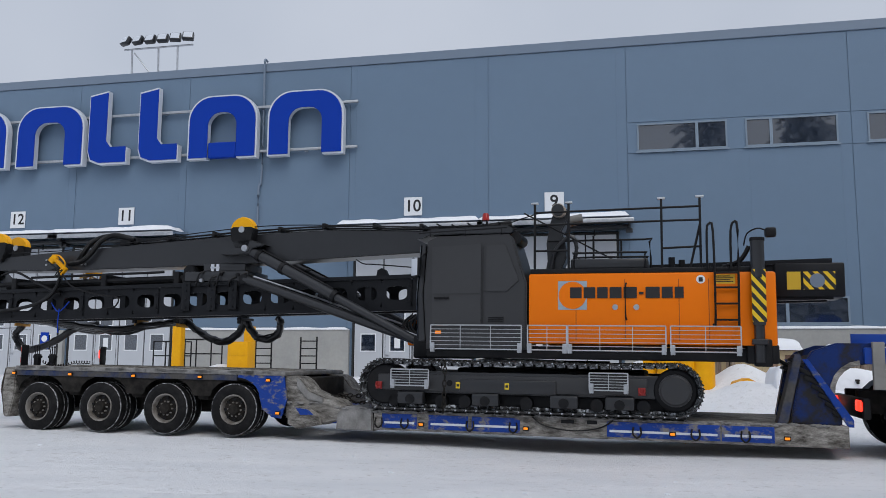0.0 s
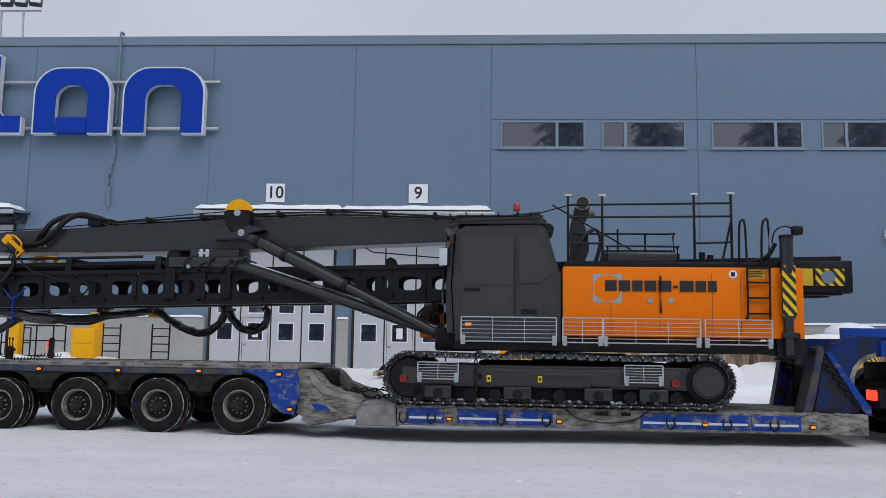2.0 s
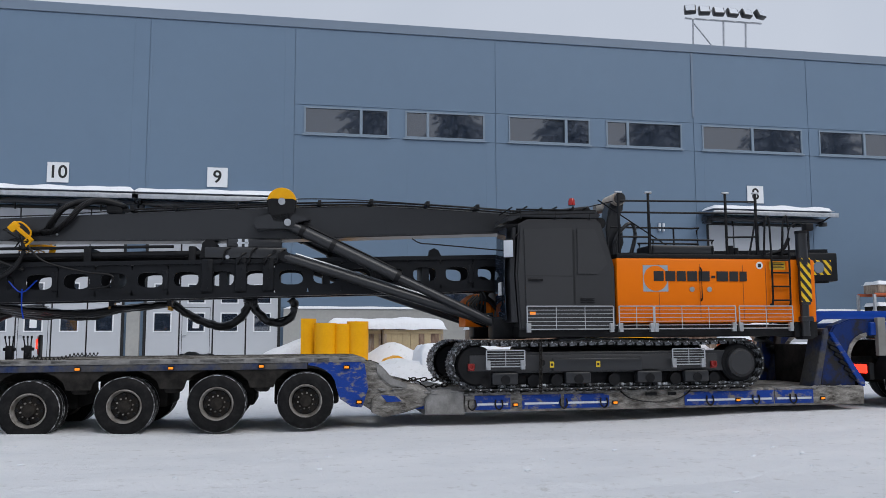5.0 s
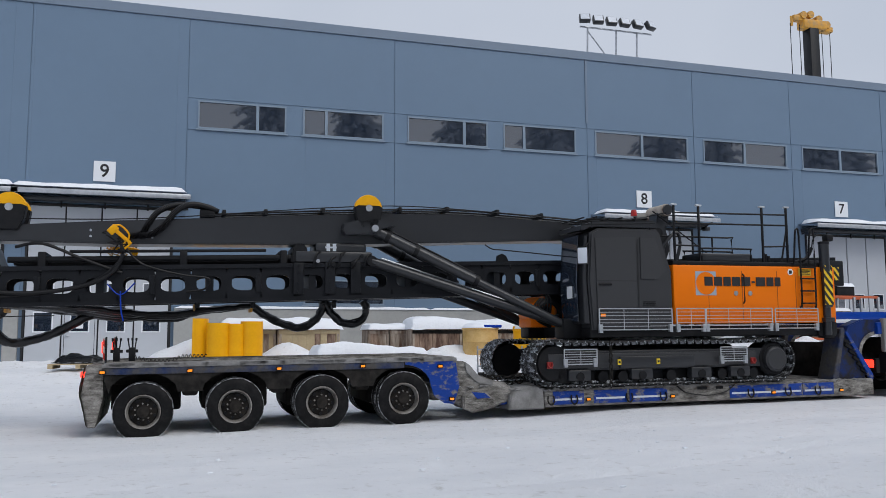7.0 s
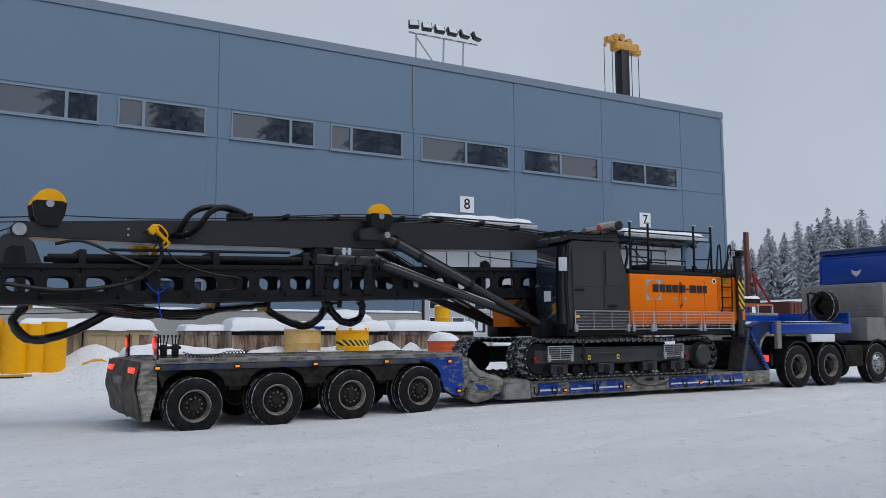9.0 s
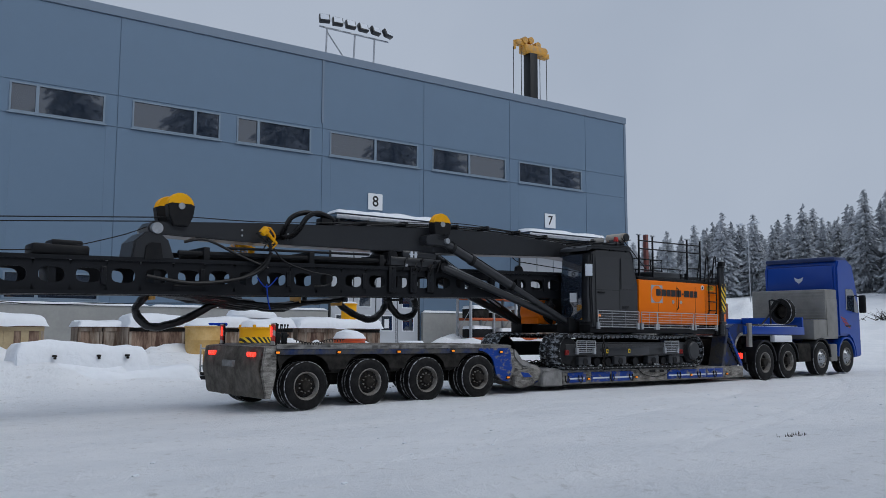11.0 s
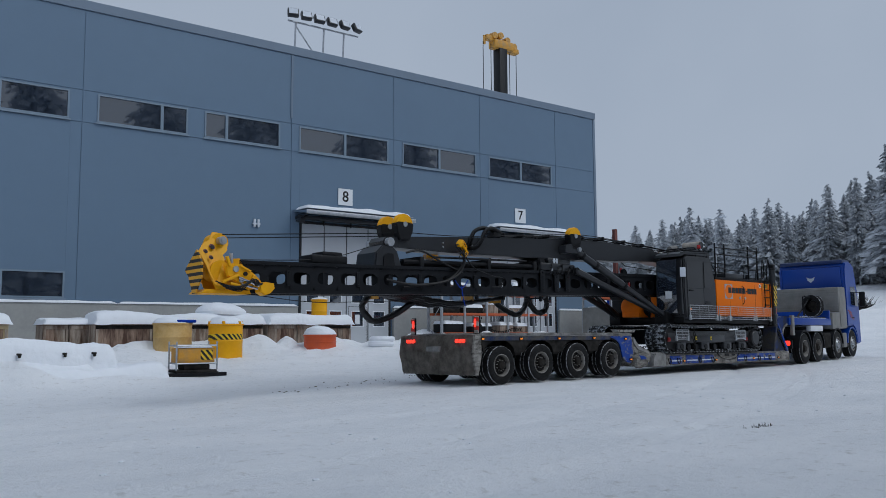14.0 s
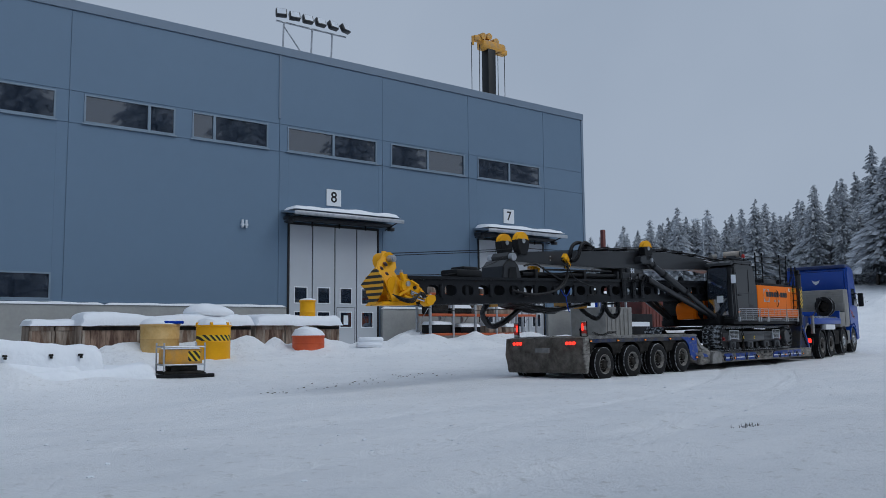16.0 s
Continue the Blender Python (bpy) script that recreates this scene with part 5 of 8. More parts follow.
    box(bm, 12.5, 12.95, -0.08, 0.5, 1.34, 1.62, 0.03)
    box(bm, 12.6, 12.85, -0.14, 0.1, 1.3, 1.7, 0.03)
    rp("jack_foot", bm, BLACK, g)
    # cab
    pts = [(7.56, 1.5), (7.5, 2.4), (7.56, 3.26), (7.72, 3.34), (8.92, 3.36), (9.0, 3.28), (9.22, 2.55), (9.22, 1.5)]
    bm = B()
    prism(bm, pts, -0.1, 0.82, 0.03)
    cab = rp("cab", bm, CABGREY, g, "matt charcoal cab with blanked windows")
    for name, q in (("cab_door", [(7.66, 1.88), (7.64, 3.16), (8.48, 3.2), (8.48, 1.88)]), ("side_panel", [(8.56, 2.42), (8.56, 3.18), (8.88, 3.18), (9.1, 2.6), (8.9, 2.42)]), ("lower_panel", [(7.66, 1.52), (7.66, 1.84), (9.16, 1.84), (9.16, 1.52)])):
        bm = B()
        prism(bm, q, -0.118, -0.1, 0.006)
        rp(name, bm, CABPANEL, cab)
    for a, b, c2, d in ((7.66, 8.48, 2.38, 2.39), (8.5, 8.515, 1.9, 3.16)):
        bm = B()
        box(bm, a, b, -0.121, -0.118, c2, d)
        rp("panel_gap", bm, GASKET, cab, smooth=False)
    bm = B()
    box(bm, 7.7, 7.95, -0.15, -0.118, 2.3, 2.34, 0.01)
    rp("door_handle", bm, BLACK, cab)
    bm = B()
    for z in (1.94, 1.97, 2.0):
        box(bm, 8.6, 8.85, -0.113, -0.1, z, z + 0.012)
    rp("vent", bm, BLACK, cab)
    bm = B()
    prism(bm, [(7.42, 1.62), (7.4, 2.4), (7.46, 3.2), (7.52, 3.2), (7.48, 2.4), (7.53, 1.62)], -0.06, 0.8, 0.01)
    rp("front_shutter", bm, DARK, cab)
    bm = B()
    box(bm, 7.318, 7.323, 0.2, 0.42, 2.08, 2.3)
    rp("paper_notice", bm, PLATEWHITE, cab, "white paper taped to the cab", smooth=False)
    mm = pose(7.38, -0.14, 2.83, 0, 0, -38)
    bm = B()
    box(bm, -0.1, 0.1, -0.03, 0.03, -0.155, 0.155, 0.025, mm)
    mir = rp("wing_mirror", bm, BLACK, cab)
    bm = B()
    box(bm, -0.085, 0.085, -0.037, -0.031, -0.14, 0.14, 0.003, mm)
    rp("mirror_glass", bm, SIGNWHITE, mir)
    bm = B()
    rod(bm, (7.45, -0.12, 3.0), (7.58, -0.05, 3.12), 0.012)
    rp("mirror_arm", bm, BLACK, mir)
    bm = B()
    prism(bm, [(7.36, 3.3), (7.38, 3.38), (7.62, 3.46), (8.9, 3.5), (9.0, 3.43), (8.95, 3.37), (7.6, 3.37), (7.44, 3.3)], -0.09, 0.82, 0.012)
    rp("roof_guard", bm, DARK, cab)
    for y in (0.02, 0.26, 0.5, 0.74):
        bm = B()
        box(bm, 7.55, 8.95, y - 0.02, y + 0.02, 3.5, 3.53, 0.006)
        rp("roof_rib", bm, BLACK, cab)
    bm = B()
    prism(bm, [(7.36, 1.66), (7.33, 2.4), (7.39, 3.22), (7.4, 3.22), (7.345, 2.4), (7.37, 1.66)], 0.06, 0.72)
    rp("windscreen", bm, GLASS, cab, "dark tinted windscreen", smooth=False)
    for k in range(6):
        x = 7.45 + 0.26 * k
        bm = B()
        rod(bm, (x, -0.08, 3.53 + 0.02 * (k % 2)), (x, 0.8, 3.53 + 0.02 * (k % 2)), 0.014, 6)
        rp("guard_bar", bm, BLACK, cab)
    for y in (-0.08, 0.35, 0.8):
        bm = B()
        rod(bm, (7.4, y, 3.4), (8.9, y, 3.46), 0.016, 6)
        rp("guard_rail", bm, BLACK, cab)
    for x in (7.6, 8.2, 8.8):
        bm = B()
        rod(bm, (x, -0.08, 3.34), (x, -0.08, 3.46), 0.014, 6)
        rp("guard_stay", bm, BLACK, cab)
    bm = B()
    rod(bm, (8.54, 0.0, 3.36), (8.54, 0.0, 3.58), 0.02, 8)
    box(bm, 8.4, 8.75, -0.05, 0.1, 3.36, 3.44, 0.02)
    be = rp("beacon_base", bm, BLACK, cab)
    bm = lathe(B(), [(0.005, 3.72), (0.04, 3.715), (0.055, 3.68), (0.06, 3.6), (0.005, 3.6)], 16, "z")
    bmesh.ops.translate(bm, verts=bm.verts[:], vec=(8.52, 0.0, 0))
    rp("beacon", bm, DULLRED, be, "red warning beacon")
    bm = B()
    rod(bm, (9.62, 0.62, 3.84), (9.62, 1.2, 3.84), 0.12, 18)
    drumx = rp("silencer", bm, PALESTEEL, g, "pale tan exhaust silencer")
    bm = B()
    rod(bm, (9.62, 0.57, 3.84), (9.62, 0.619, 3.84), 0.1, 18)
    rp("end_cap", bm, DARK, drumx)
    bm = B()
    prism(bm, [(9.36, 2.7), (9.42, 3.0), (9.4, 3.3), (9.46, 3.62), (9.54, 3.9), (9.66, 3.95), (9.76, 3.86), (9.74, 3.66), (9.66, 3.5), (9.72, 3.3), (9.74, 3.05), (9.66, 2.86), (9.6, 2.7)], 0.75, 1.1, 0.02)
    rod(bm, (9.64, 0.7, 3.8), (9.64, 0.75, 3.8), 0.05, 14)
    tube(bm, [(9.5, 0.68, 2.8), (9.56, 0.66, 3.15), (9.82, 0.64, 3.4), (9.92, 0.66, 3.2), (9.84, 0.68, 2.85)], 0.035, 8)
    rp("a_frame", bm, DARK, g)
    bm = B()
    rod(bm, (9.02, 0.0, 3.3), (9.02, 0.55, 3.3), 0.1, 14)
    rod(bm, (8.2, 0.1, 3.48), (8.9, 0.25, 3.58), 0.05, 10)
    rp("winch_drum", bm, BLACK, g)
    bm = B()
    rod(bm, (9.55, 1.7, 3.8), (9.9, 1.7, 3.86), 0.095, 16)
    rp("air_filter", bm, mat("pale_filter", (0.17, 0.165, 0.155), 0.6), g, "pale cylindrical air filter")
    # railings on the housing
    for x, top in ((9.34, 3.84), (9.88, 3.84), (11.31, 3.86), (11.88, 3.87)):
        bm = B()
        box(bm, x - 0.018, x + 0.018, -0.06, -0.02, 2.75, top, 0.004)
        post = rp("rail_post", bm, BLACK, g)
        bm = B()
        box(bm, x - 0.06, x + 0.06, -0.07, -0.01, top - 0.015, top + 0.015, 0.006)
        rp("post_cap", bm, WIRE, post)
    for a, b in (((9.34, 3.69), (11.9, 3.72)), ((9.34, 3.49), (11.9, 3.51)), ((11.31, 3.08), (11.9, 3.1)), ((9.34, 3.07), (9.88, 3.07))):
        bm = B()
        rod(bm, (a[0], -0.04, a[1]), (b[0], -0.04, b[1]), 0.017, 8)
        rp("guard_rail", bm, BLACK, g)
    bm = B()
    rod(bm, (11.72, -0.04, 2.75), (11.88, -0.04, 3.45), 0.018, 8)
    rp("rail_brace", bm, BLACK, g)
    bm = B()
    tube(bm, [(9.45, 0.65, 3.32), (11.0, 0.65, 3.32), (11.1, 0.65, 3.28), (11.12, 0.65, 2.78)], 0.017, 8, 2)
    rod(bm, (10.2, 0.65, 2.78), (10.2, 0.65, 3.4), 0.017, 8)
    rod(bm, (10.65, 0.65, 2.78), (10.65, 0.65, 3.32), 0.017, 8)
    rp("inner_rail", bm, BLACK, g)
    bm = B()
    for y in (0.0, 0.6):
        tube(bm, [(9.95, y, 2.78), (9.97, y, 3.0), (10.02, y, 3.03), (11.0, y, 3.03), (11.05, y, 3.0), (11.06, y, 2.78)], 0.017, 8, 2)
    rp("cooler_rail", bm, BLACK, g)
    bm = B()
    box(bm, 9.9, 11.1, 0.0, 0.6, 2.78, 2.94, 0.03)
    rp("cooler_box", bm, DARK, g)
    bm = B()
    rod(bm, (11.45, 0.1, 2.78), (11.45, 0.1, 2.95), 0.05, 10)
    rod(bm, (11.6, 0.2, 2.78), (11.6, 0.2, 2.92), 0.05, 10)
    rp("filler_cap", bm, BLACK, g)
    bm = B()
    rod(bm, (9.1, 0.3, 3.75), (10.6, 0.65, 2.95), 0.013, 6)
    rp("stay_rod", bm, BLACK, g)
    for a, b in ((7.66, 9.15), (9.25, 9.86), (9.88, 11.35), (11.42, 12.42)):
        wire_cage(g, a, b, 1.5, 1.88, -0.17)
    lamp_box_rig(g)
    # mast
    bm = B()
    box(bm, -6.15, 13.8, 1.2, 1.3, 0.262, 0.31)
    for v in bm.verts:
        v.co.z += mast_z(v.co.x)
    mast = rp("mast", bm, MASTBLACK, g, "black box mast with rows of oval holes", smooth=False)
    for y in (0.9, 1.57):
        bm = B()
        holed_plate(bm, -6.2, 13.85, 0.573, y, 0.03, 0.2, 0.125, 0.26)
        bmesh.ops.remove_doubles(bm, verts=bm.verts[:], dist=0.001)
        rp("mast_side", bm, MASTBLACK, mast, smooth=False)
    for dz0, dz1 in ((-0.32, -0.255), (0.25, 0.32)):
        for y0, y1 in ((0.86, 1.02), (1.48, 1.64)):
            bm = B()
            box(bm, -6.2, 13.85, y0, y1, dz0, dz1)
            for v in bm.verts:
                v.co.z += mast_z(v.co.x)
            rp("flange", bm, MASTBLACK, mast, smooth=False)
    for x in np.arange(-5.9, 13.8, 1.72):
        bm = B()
        box(bm, x - 0.06, x + 0.06, 0.93, 1.57, mast_z(x) - 0.2, mast_z(x) + 0.2)
        rp("cross_web", bm, MASTBLACK, mast, smooth=False)
    for x in np.arange(-5.1, 8, 1.72):
        bm = B()
        box(bm, x - 0.045, x + 0.045, 0.872, 0.9, mast_z(x) - 0.16, mast_z(x) + 0.15, 0.008)
        for dz in (-0.14, 0.12):
            rod(bm, (x, 0.858, mast_z(x) + dz), (x, 0.875, mast_z(x) + dz), 0.02, 8)
        rp("joint_plate", bm, MASTBLACK, mast)
    for y, r, a, b, dz in ((0.95, 0.05, -2.1, 2.5, 0.43), (1.15, 0.06, -2.0, 2.6, 0.4), (1.5, 0.05, -2.1, 2.4, 0.43), (0.9, 0.025, -1.2, 1.9, 0.55)):
        bm = B()
        rod(bm, (a, y, mast_z(a) + dz), (b, y, mast_z(b) + dz), r, 10)
        rp("guide_pipe", bm, BLACK, mast)
    for x in (-1.6, 0.55, 2.2):
        bm = B()
        box(bm, x - 0.06, x + 0.06, 0.86, 1.62, mast_z(x) + 0.3, mast_z(x) + 0.55, 0.02)
        rp("pipe_clamp", bm, BLACK, mast)
    bm = B()
    box(bm, 13.0, 14.02, 0.82, 1.68, 2.38, 2.92, 0.03)
    foot = rp("mast_foot", bm, MASTBLACK, mast)
    bm = B()
    box(bm, 13.42, 13.88, 0.812, 0.82, 2.5, 2.78)
    rp("stripe_plate", bm, HAZARD, foot, "black and yellow striped plate", smooth=False)
    bm = B()
    rod(bm, (13.62, 0.808, 2.64), (13.62, 0.819, 2.64), 0.11, 20)
    rp("hole", bm, TRIM, foot, smooth=False)
    bm = B()
    box(bm, 13.18, 13.38, 0.812, 0.82, 2.5, 2.78)
    rp("label_plate", bm, mat("label_yellow3", (0.6, 0.4, 0.02), 0.5), foot, smooth=False)
    # yellow mast head, its cheeks leaning away above the pins
    def lean(bm):
        for v in bm.verts:
            v.co.y += max(0.0, v.co.z - 2.3) * 0.62
        return bm

    cheek_pts = [(-7.0, 2.6), (-6.86, 2.78), (-6.72, 2.86), (-6.6, 3.03), (-6.5, 3.03), (-6.4, 2.96), (-6.34, 2.82), (-6.4, 2.66), (-6.52, 2.56), (-6.5, 2.48), (-6.58, 2.34), (-6.46, 2.02), (-6.4, 1.9), (-6.72, 1.9), (-6.82, 2.1), (-6.93, 2.36)]
    for k, (y0, y1) in enumerate(((0.74, 0.785), (1.2, 1.245))):
        bm = B()
        prism(bm, cheek_pts, y0, y1, 0.008)
        if k == 1:
            for v in bm.verts:
                v.co.z = min(v.co.z, 2.45)
        cheek = rp("head_cheek", lean(bm), YELLOW, mast, "bright yellow mast head plate")
        if k == 0:
            for x, z, r in ((-6.7, 2.72, 0.055), (-6.86, 2.62, 0.042), (-6.78, 2.5, 0.042)):
                bm = B()
                rod(bm, (x, 0.728, z), (x, 0.742, z), r, 16)
                rp("hole", lean(bm), MASTRUST, cheek, smooth=False)
                bm = B()
                rod(bm, (x, 0.72, z - 0.008), (x, 0.735, z - 0.008), r * 0.72, 16)
                rp("hole_depth", lean(bm), BLACK, cheek, smooth=False)
    bm = B()
    ends = [(0.94, 2.64), (0.8, 2.48), (0.71, 2.36), (0.74, 2.12), (0.98, 1.83), (1.13, 1.82), (1.16, 1.94), (1.25, 2.05), (1.27, 2.14), (1.44, 2.28), (1.2, 2.46)]
    near, far = [[bm.verts.new((x + (z - 2.2) * -0.02, y, z)) for y, z in ends] for x in (-7.03, -7.0)]
    bm.faces.new(near)
    bm.faces.new(far[::-1])
    for i in range(len(ends)):
        j = (i + 1) % len(ends)
        bm.faces.new((near[j], near[i], far[i], far[j]))
    bmesh.ops.recalc_face_normals(bm, faces=bm.faces[:])
    rp("end_plate", bm, HAZARD2, mast, "black and yellow striped end plate", smooth=False)
    bm = B()
    prism(bm, [(-7.0, 1.82), (-6.9, 1.9), (-6.0, 1.9), (-5.98, 1.83)], 0.78, 1.35, 0.01)
    rp("head_base", bm, YELLOW, mast)
    bm = B()
    prism(bm, [(-6.3, 2.0), (-6.34, 2.5), (-6.18, 2.52), (-6.1, 2.36), (-6.08, 1.95)], 0.86, 1.5, 0.015)
    rp("head_bracket", bm, YELLOW, mast)
    for z, x, r in ((2.83, -6.48, 0.18), (2.25, -6.62, 0.2)):
        bm = lathe(B(), [(0.02, 0.8), (r, 0.8), (r, 0.84), (r - 0.05, 0.9), (r, 0.98), (r, 1.15), (r - 0.04, 1.17), (0.02, 1.17)], 24)
        bmesh.ops.translate(bm, verts=bm.verts[:], vec=(x, 0.32 if z > 2.5 else 0.0, z))
        rp("head_sheave", bm, YELLOW, mast)
    bm = B()
    prism(bm, [(-6.6, 2.34), (-6.42, 2.4), (-6.2, 2.34), (-5.98, 2.2), (-5.85, 2.08), (-5.85, 1.95), (-6.1, 1.9), (-6.3, 1.98), (-6.56, 2.14)], 0.62, 0.7, 0.02)
    arm = rp("gripper_arm", bm, YELLOW, mast)
    for x, z, r in ((-6.4, 2.28, 0.06), (-6.2, 2.2, 0.04), (-6.28, 2.08, 0.05), (-6.02, 2.02, 0.035)):
        bm = B()
        rod(bm, (x, 0.585, z), (x, 0.63, z), r, 14)
        rp("pin", bm, STEEL if r > 0.045 else BLACK, arm)
    for a, b, r in (((-6.35, 2.12), (-5.92, 1.98), 0.026), ((-6.3, 2.0), (-5.95, 1.92), 0.022)):
        bm = B()
        rod(bm, (a[0], 0.58, a[1]), (b[0], 0.58, b[1]), r, 10)
        rp("gripper_rod", bm, CHROME, mast)
    for x, z, w, h, a in ((-6.5, 2.1, 0.36, 0.05, -24), (-6.2, 2.3, 0.25, 0.04, 24), (-6.05, 2.1, 0.05, 0.18, 20), (-6.55, 2.42, 0.2, 0.05, 70), (-6.36, 1.98, 0.3, 0.05, 10)):
        bm = B()
        box(bm, -w / 2, w / 2, 0.58, 0.66, -h / 2, h / 2, 0.01, pose(x, 0, z, 0, a, 0))
        rp("head_rib", bm, YELLOW, mast)
    bm = B()
    rod(bm, (-6.5, 0.94, 2.85), (-6.5, 1.1, 2.85), 0.08, 16)
    rod(bm, (-6.5, 0.92, 2.85), (-6.5, 0.96, 2.85), 0.045, 12)
    rp("head_pin", bm, STEEL, mast)
    bm = B()
    rod(bm, (-6.38, 0.84, 2.6), (-6.36, 0.84, 2.36), 0.03, 10)
    rod(bm, (-6.36, 0.84, 2.38), (-6.2, 0.8, 2.28), 0.018, 8)
    rp("limit_switch", bm, STEEL, mast)
    for k in range(5):
        bm = B()
        tube(bm, [(-6.75 + 0.05 * k, 0.72, 2.05 - 0.03 * k), (-6.5 + 0.05 * k, 0.57, 1.95 - 0.02 * k), (-6.2 + 0.03 * k, 0.55, 1.99 + 0.03 * k), (-6.0, 0.56, 2.1 - 0.03 * k), (-5.85, 0.58, 1.95 + 0.02 * k)], 0.013, 6)
        rp("head_hose", bm, RUBBER, mast)
    bm = B()
    prism(bm, [(-5.9, 1.86), (-5.92, 2.0), (-5.78, 2.06), (-5.6, 2.04), (-5.58, 1.94), (-5.68, 1.84), (-5.8, 1.8)], 0.56, 0.78, 0.02)
    rp("gripper_tip", bm, YELLOW, mast)
    # hinge bracket between mast and boom
    bm = B()
    prism(bm, [(-2.95, 2.5), (-2.9, 2.85), (-2.72, 3.02), (-2.5, 3.05), (-2.3, 2.9), (-2.15, 2.5)], 0.88, 1.62, 0.03)
    rp("boom_hinge", bm, DARK, mast)
    bm = B()
    rod(bm, (-2.52, 0.84, 3.1), (-2.52, 1.66, 3.1), 0.1, 18)
    rp("hinge_pin", bm, STEEL, mast)
    bm = B()
    prism(bm, [(-2.72, 2.55), (-2.7, 2.78), (-2.62, 2.84), (-2.45, 2.84), (-2.4, 2.55)], 0.85, 0.88)
    rp("bracket_recess", bm, BLACK, mast)
    bm = B()
    box(bm, -4.5, -3.6, 0.95, 1.5, mast_z(-4) + 0.32, mast_z(-4) + 0.5, 0.04)
    box(bm, -4.2, -3.7, 1.0, 1.45, mast_z(-4) + 0.48, mast_z(-4) + 0.58, 0.03)
    rp("hydraulic_block", bm, BLACK, mast)
    # sledge in the middle of the mast
    bm = B()
    box(bm, 2.4, 3.75, 0.84, 1.66, mast_z(3) + 0.33, mast_z(3) + 0.52, 0.03)
    box(bm, 2.75, 3.66, 0.9, 1.6, mast_z(3) + 0.5, mast_z(3) + 0.68, 0.05)
    sl = rp("sledge", bm, DARK, mast)
    bm = B()
    prism(bm, [(2.32, 2.72), (2.36, 2.98), (2.42, 3.04), (2.54, 3.04), (2.6, 2.96), (2.62, 2.72)], 0.86, 1.6, 0.02)
    rp("sledge_arch", bm, BLACK, sl)
    for x, z in ((2.78, 2.74), (3.05, 2.68), (3.2, 2.86), (3.4, 2.7), (3.55, 2.84)):
        bm = B()
        rod(bm, (x, 0.8, z), (x, 0.9, z), 0.035, 12)
        rp("fitting", bm, STEEL if x < 2.9 else BLACK, sl)
    bm = B()
    for k, (x, h) in enumerate(((2.68, 0.2), (2.95, 0.12), (3.12, 0.2), (3.38, 0.1), (3.58, 0.17))):
        tube(bm, [(x, 0.83, 2.62), (x + 0.02, 0.78, 2.68), (x + 0.07, 0.79, 2.66 + h), (x + 0.14, 0.84, 2.7 + h)], 0.017, 6)
    rp("sledge_hoses", bm, RUBBER, sl)
    for x in (2.45, 3.0, 3.45):
        bm = B()
        box(bm, x - 0.09, x + 0.09, 0.835, 0.86, mast_z(x) - 0.22, mast_z(x) + 0.33, 0.012)
        for dz in (-0.16, 0.0, 0.16, 0.28):
            rod(bm, (x, 0.82, mast_z(x) + dz), (x, 0.836, mast_z(x) + dz), 0.022, 8)
        rp("clamp_plate", bm, MASTBLACK, sl)
    bm = B()
    box(bm, 2.92, 3.12, 0.885, 0.9, mast_z(3) + 0.58, mast_z(3) + 0.61)
    box(bm, 2.94, 3.0, 0.885, 0.9, mast_z(3) + 0.53, mast_z(3) + 0.66)
    box(bm, 3.05, 3.11, 0.885, 0.9, mast_z(3) + 0.53, mast_z(3) + 0.66)
    rp("decal", bm, SIGNWHITE, sl, smooth=False)
    bm = B()
    rod(bm, (2.75, 1.25, mast_z(3) + 0.62), (3.66, 1.25, mast_z(3.3) + 0.62), 0.16, 20)
    rp("drive_cover", bm, DARK, sl)
    # lug on the mast
    bm = B()
    prism(bm, [(6.2, 2.72), (6.24, 2.92), (6.32, 2.96), (6.4, 2.92), (6.48, 2.76), (6.55, 2.72)], 1.1, 1.2, 0.008)
    rp("lifting_lug", bm, MASTBLACK, mast)
    # boom
    pts = [(-2.62, 3.0), (-2.66, 3.12), (-2.58, 3.22), (-0.68, 3.36), (2.0, 3.52), (3.46, 3.6), (5.3, 3.66), (7.46, 3.58), (8.3, 3.42), (8.6, 3.3), (8.4, 3.16), (7.46, 3.22), (5.3, 3.13), (3.5, 3.06), (2.0, 3.02), (-0.68, 2.98)]
    bm = B()
    prism(bm, pts, 0.95, 1.5, 0.015)
    boom = rp("boom", bm, DARK, g, "long charcoal box boom with hydraulic pipes on top")
    for k, (y, dz) in enumerate(((1.0, 0.06), (1.08, 0.07), (1.2, 0.05), (1.35, 0.06), (1.45, 0.05))):
        bm = B()
        tube(bm, [(0.95, y, 3.52), (2.0, y, 3.53 + dz), (3.5, y, 3.62 + dz), (5.3, y, 3.68 + dz), (7.4, y, 3.6 + dz), (8.6, y - 0.3, 3.45 + dz)], 0.017, 6)
        rp("hydraulic_pipe", bm, STEEL if k in (1, 3) else BLACK, boom)
    for x, z in ((1.2, 3.53), (1.9, 3.56), (2.9, 3.62), (4.3, 3.68), (5.2, 3.72), (6.2, 3.7), (7.1, 3.66)):
        bm = B()
        box(bm, x - 0.03, x + 0.03, 0.97, 1.48, z - 0.02, z + 0.08, 0.008)
        rp("pipe_clip", bm, BLACK, boom)
    for x, z in ((-0.05, 3.1), (-0.05, 3.2), (0.05, 3.1), (0.05, 3.2), (-0.9, 3.1), (-0.9, 3.2)):
        bm = B()
        rod(bm, (x, 0.93, z), (x, 0.955, z), 0.02, 8)
        rp("bolt_head", bm, STEEL, boom)
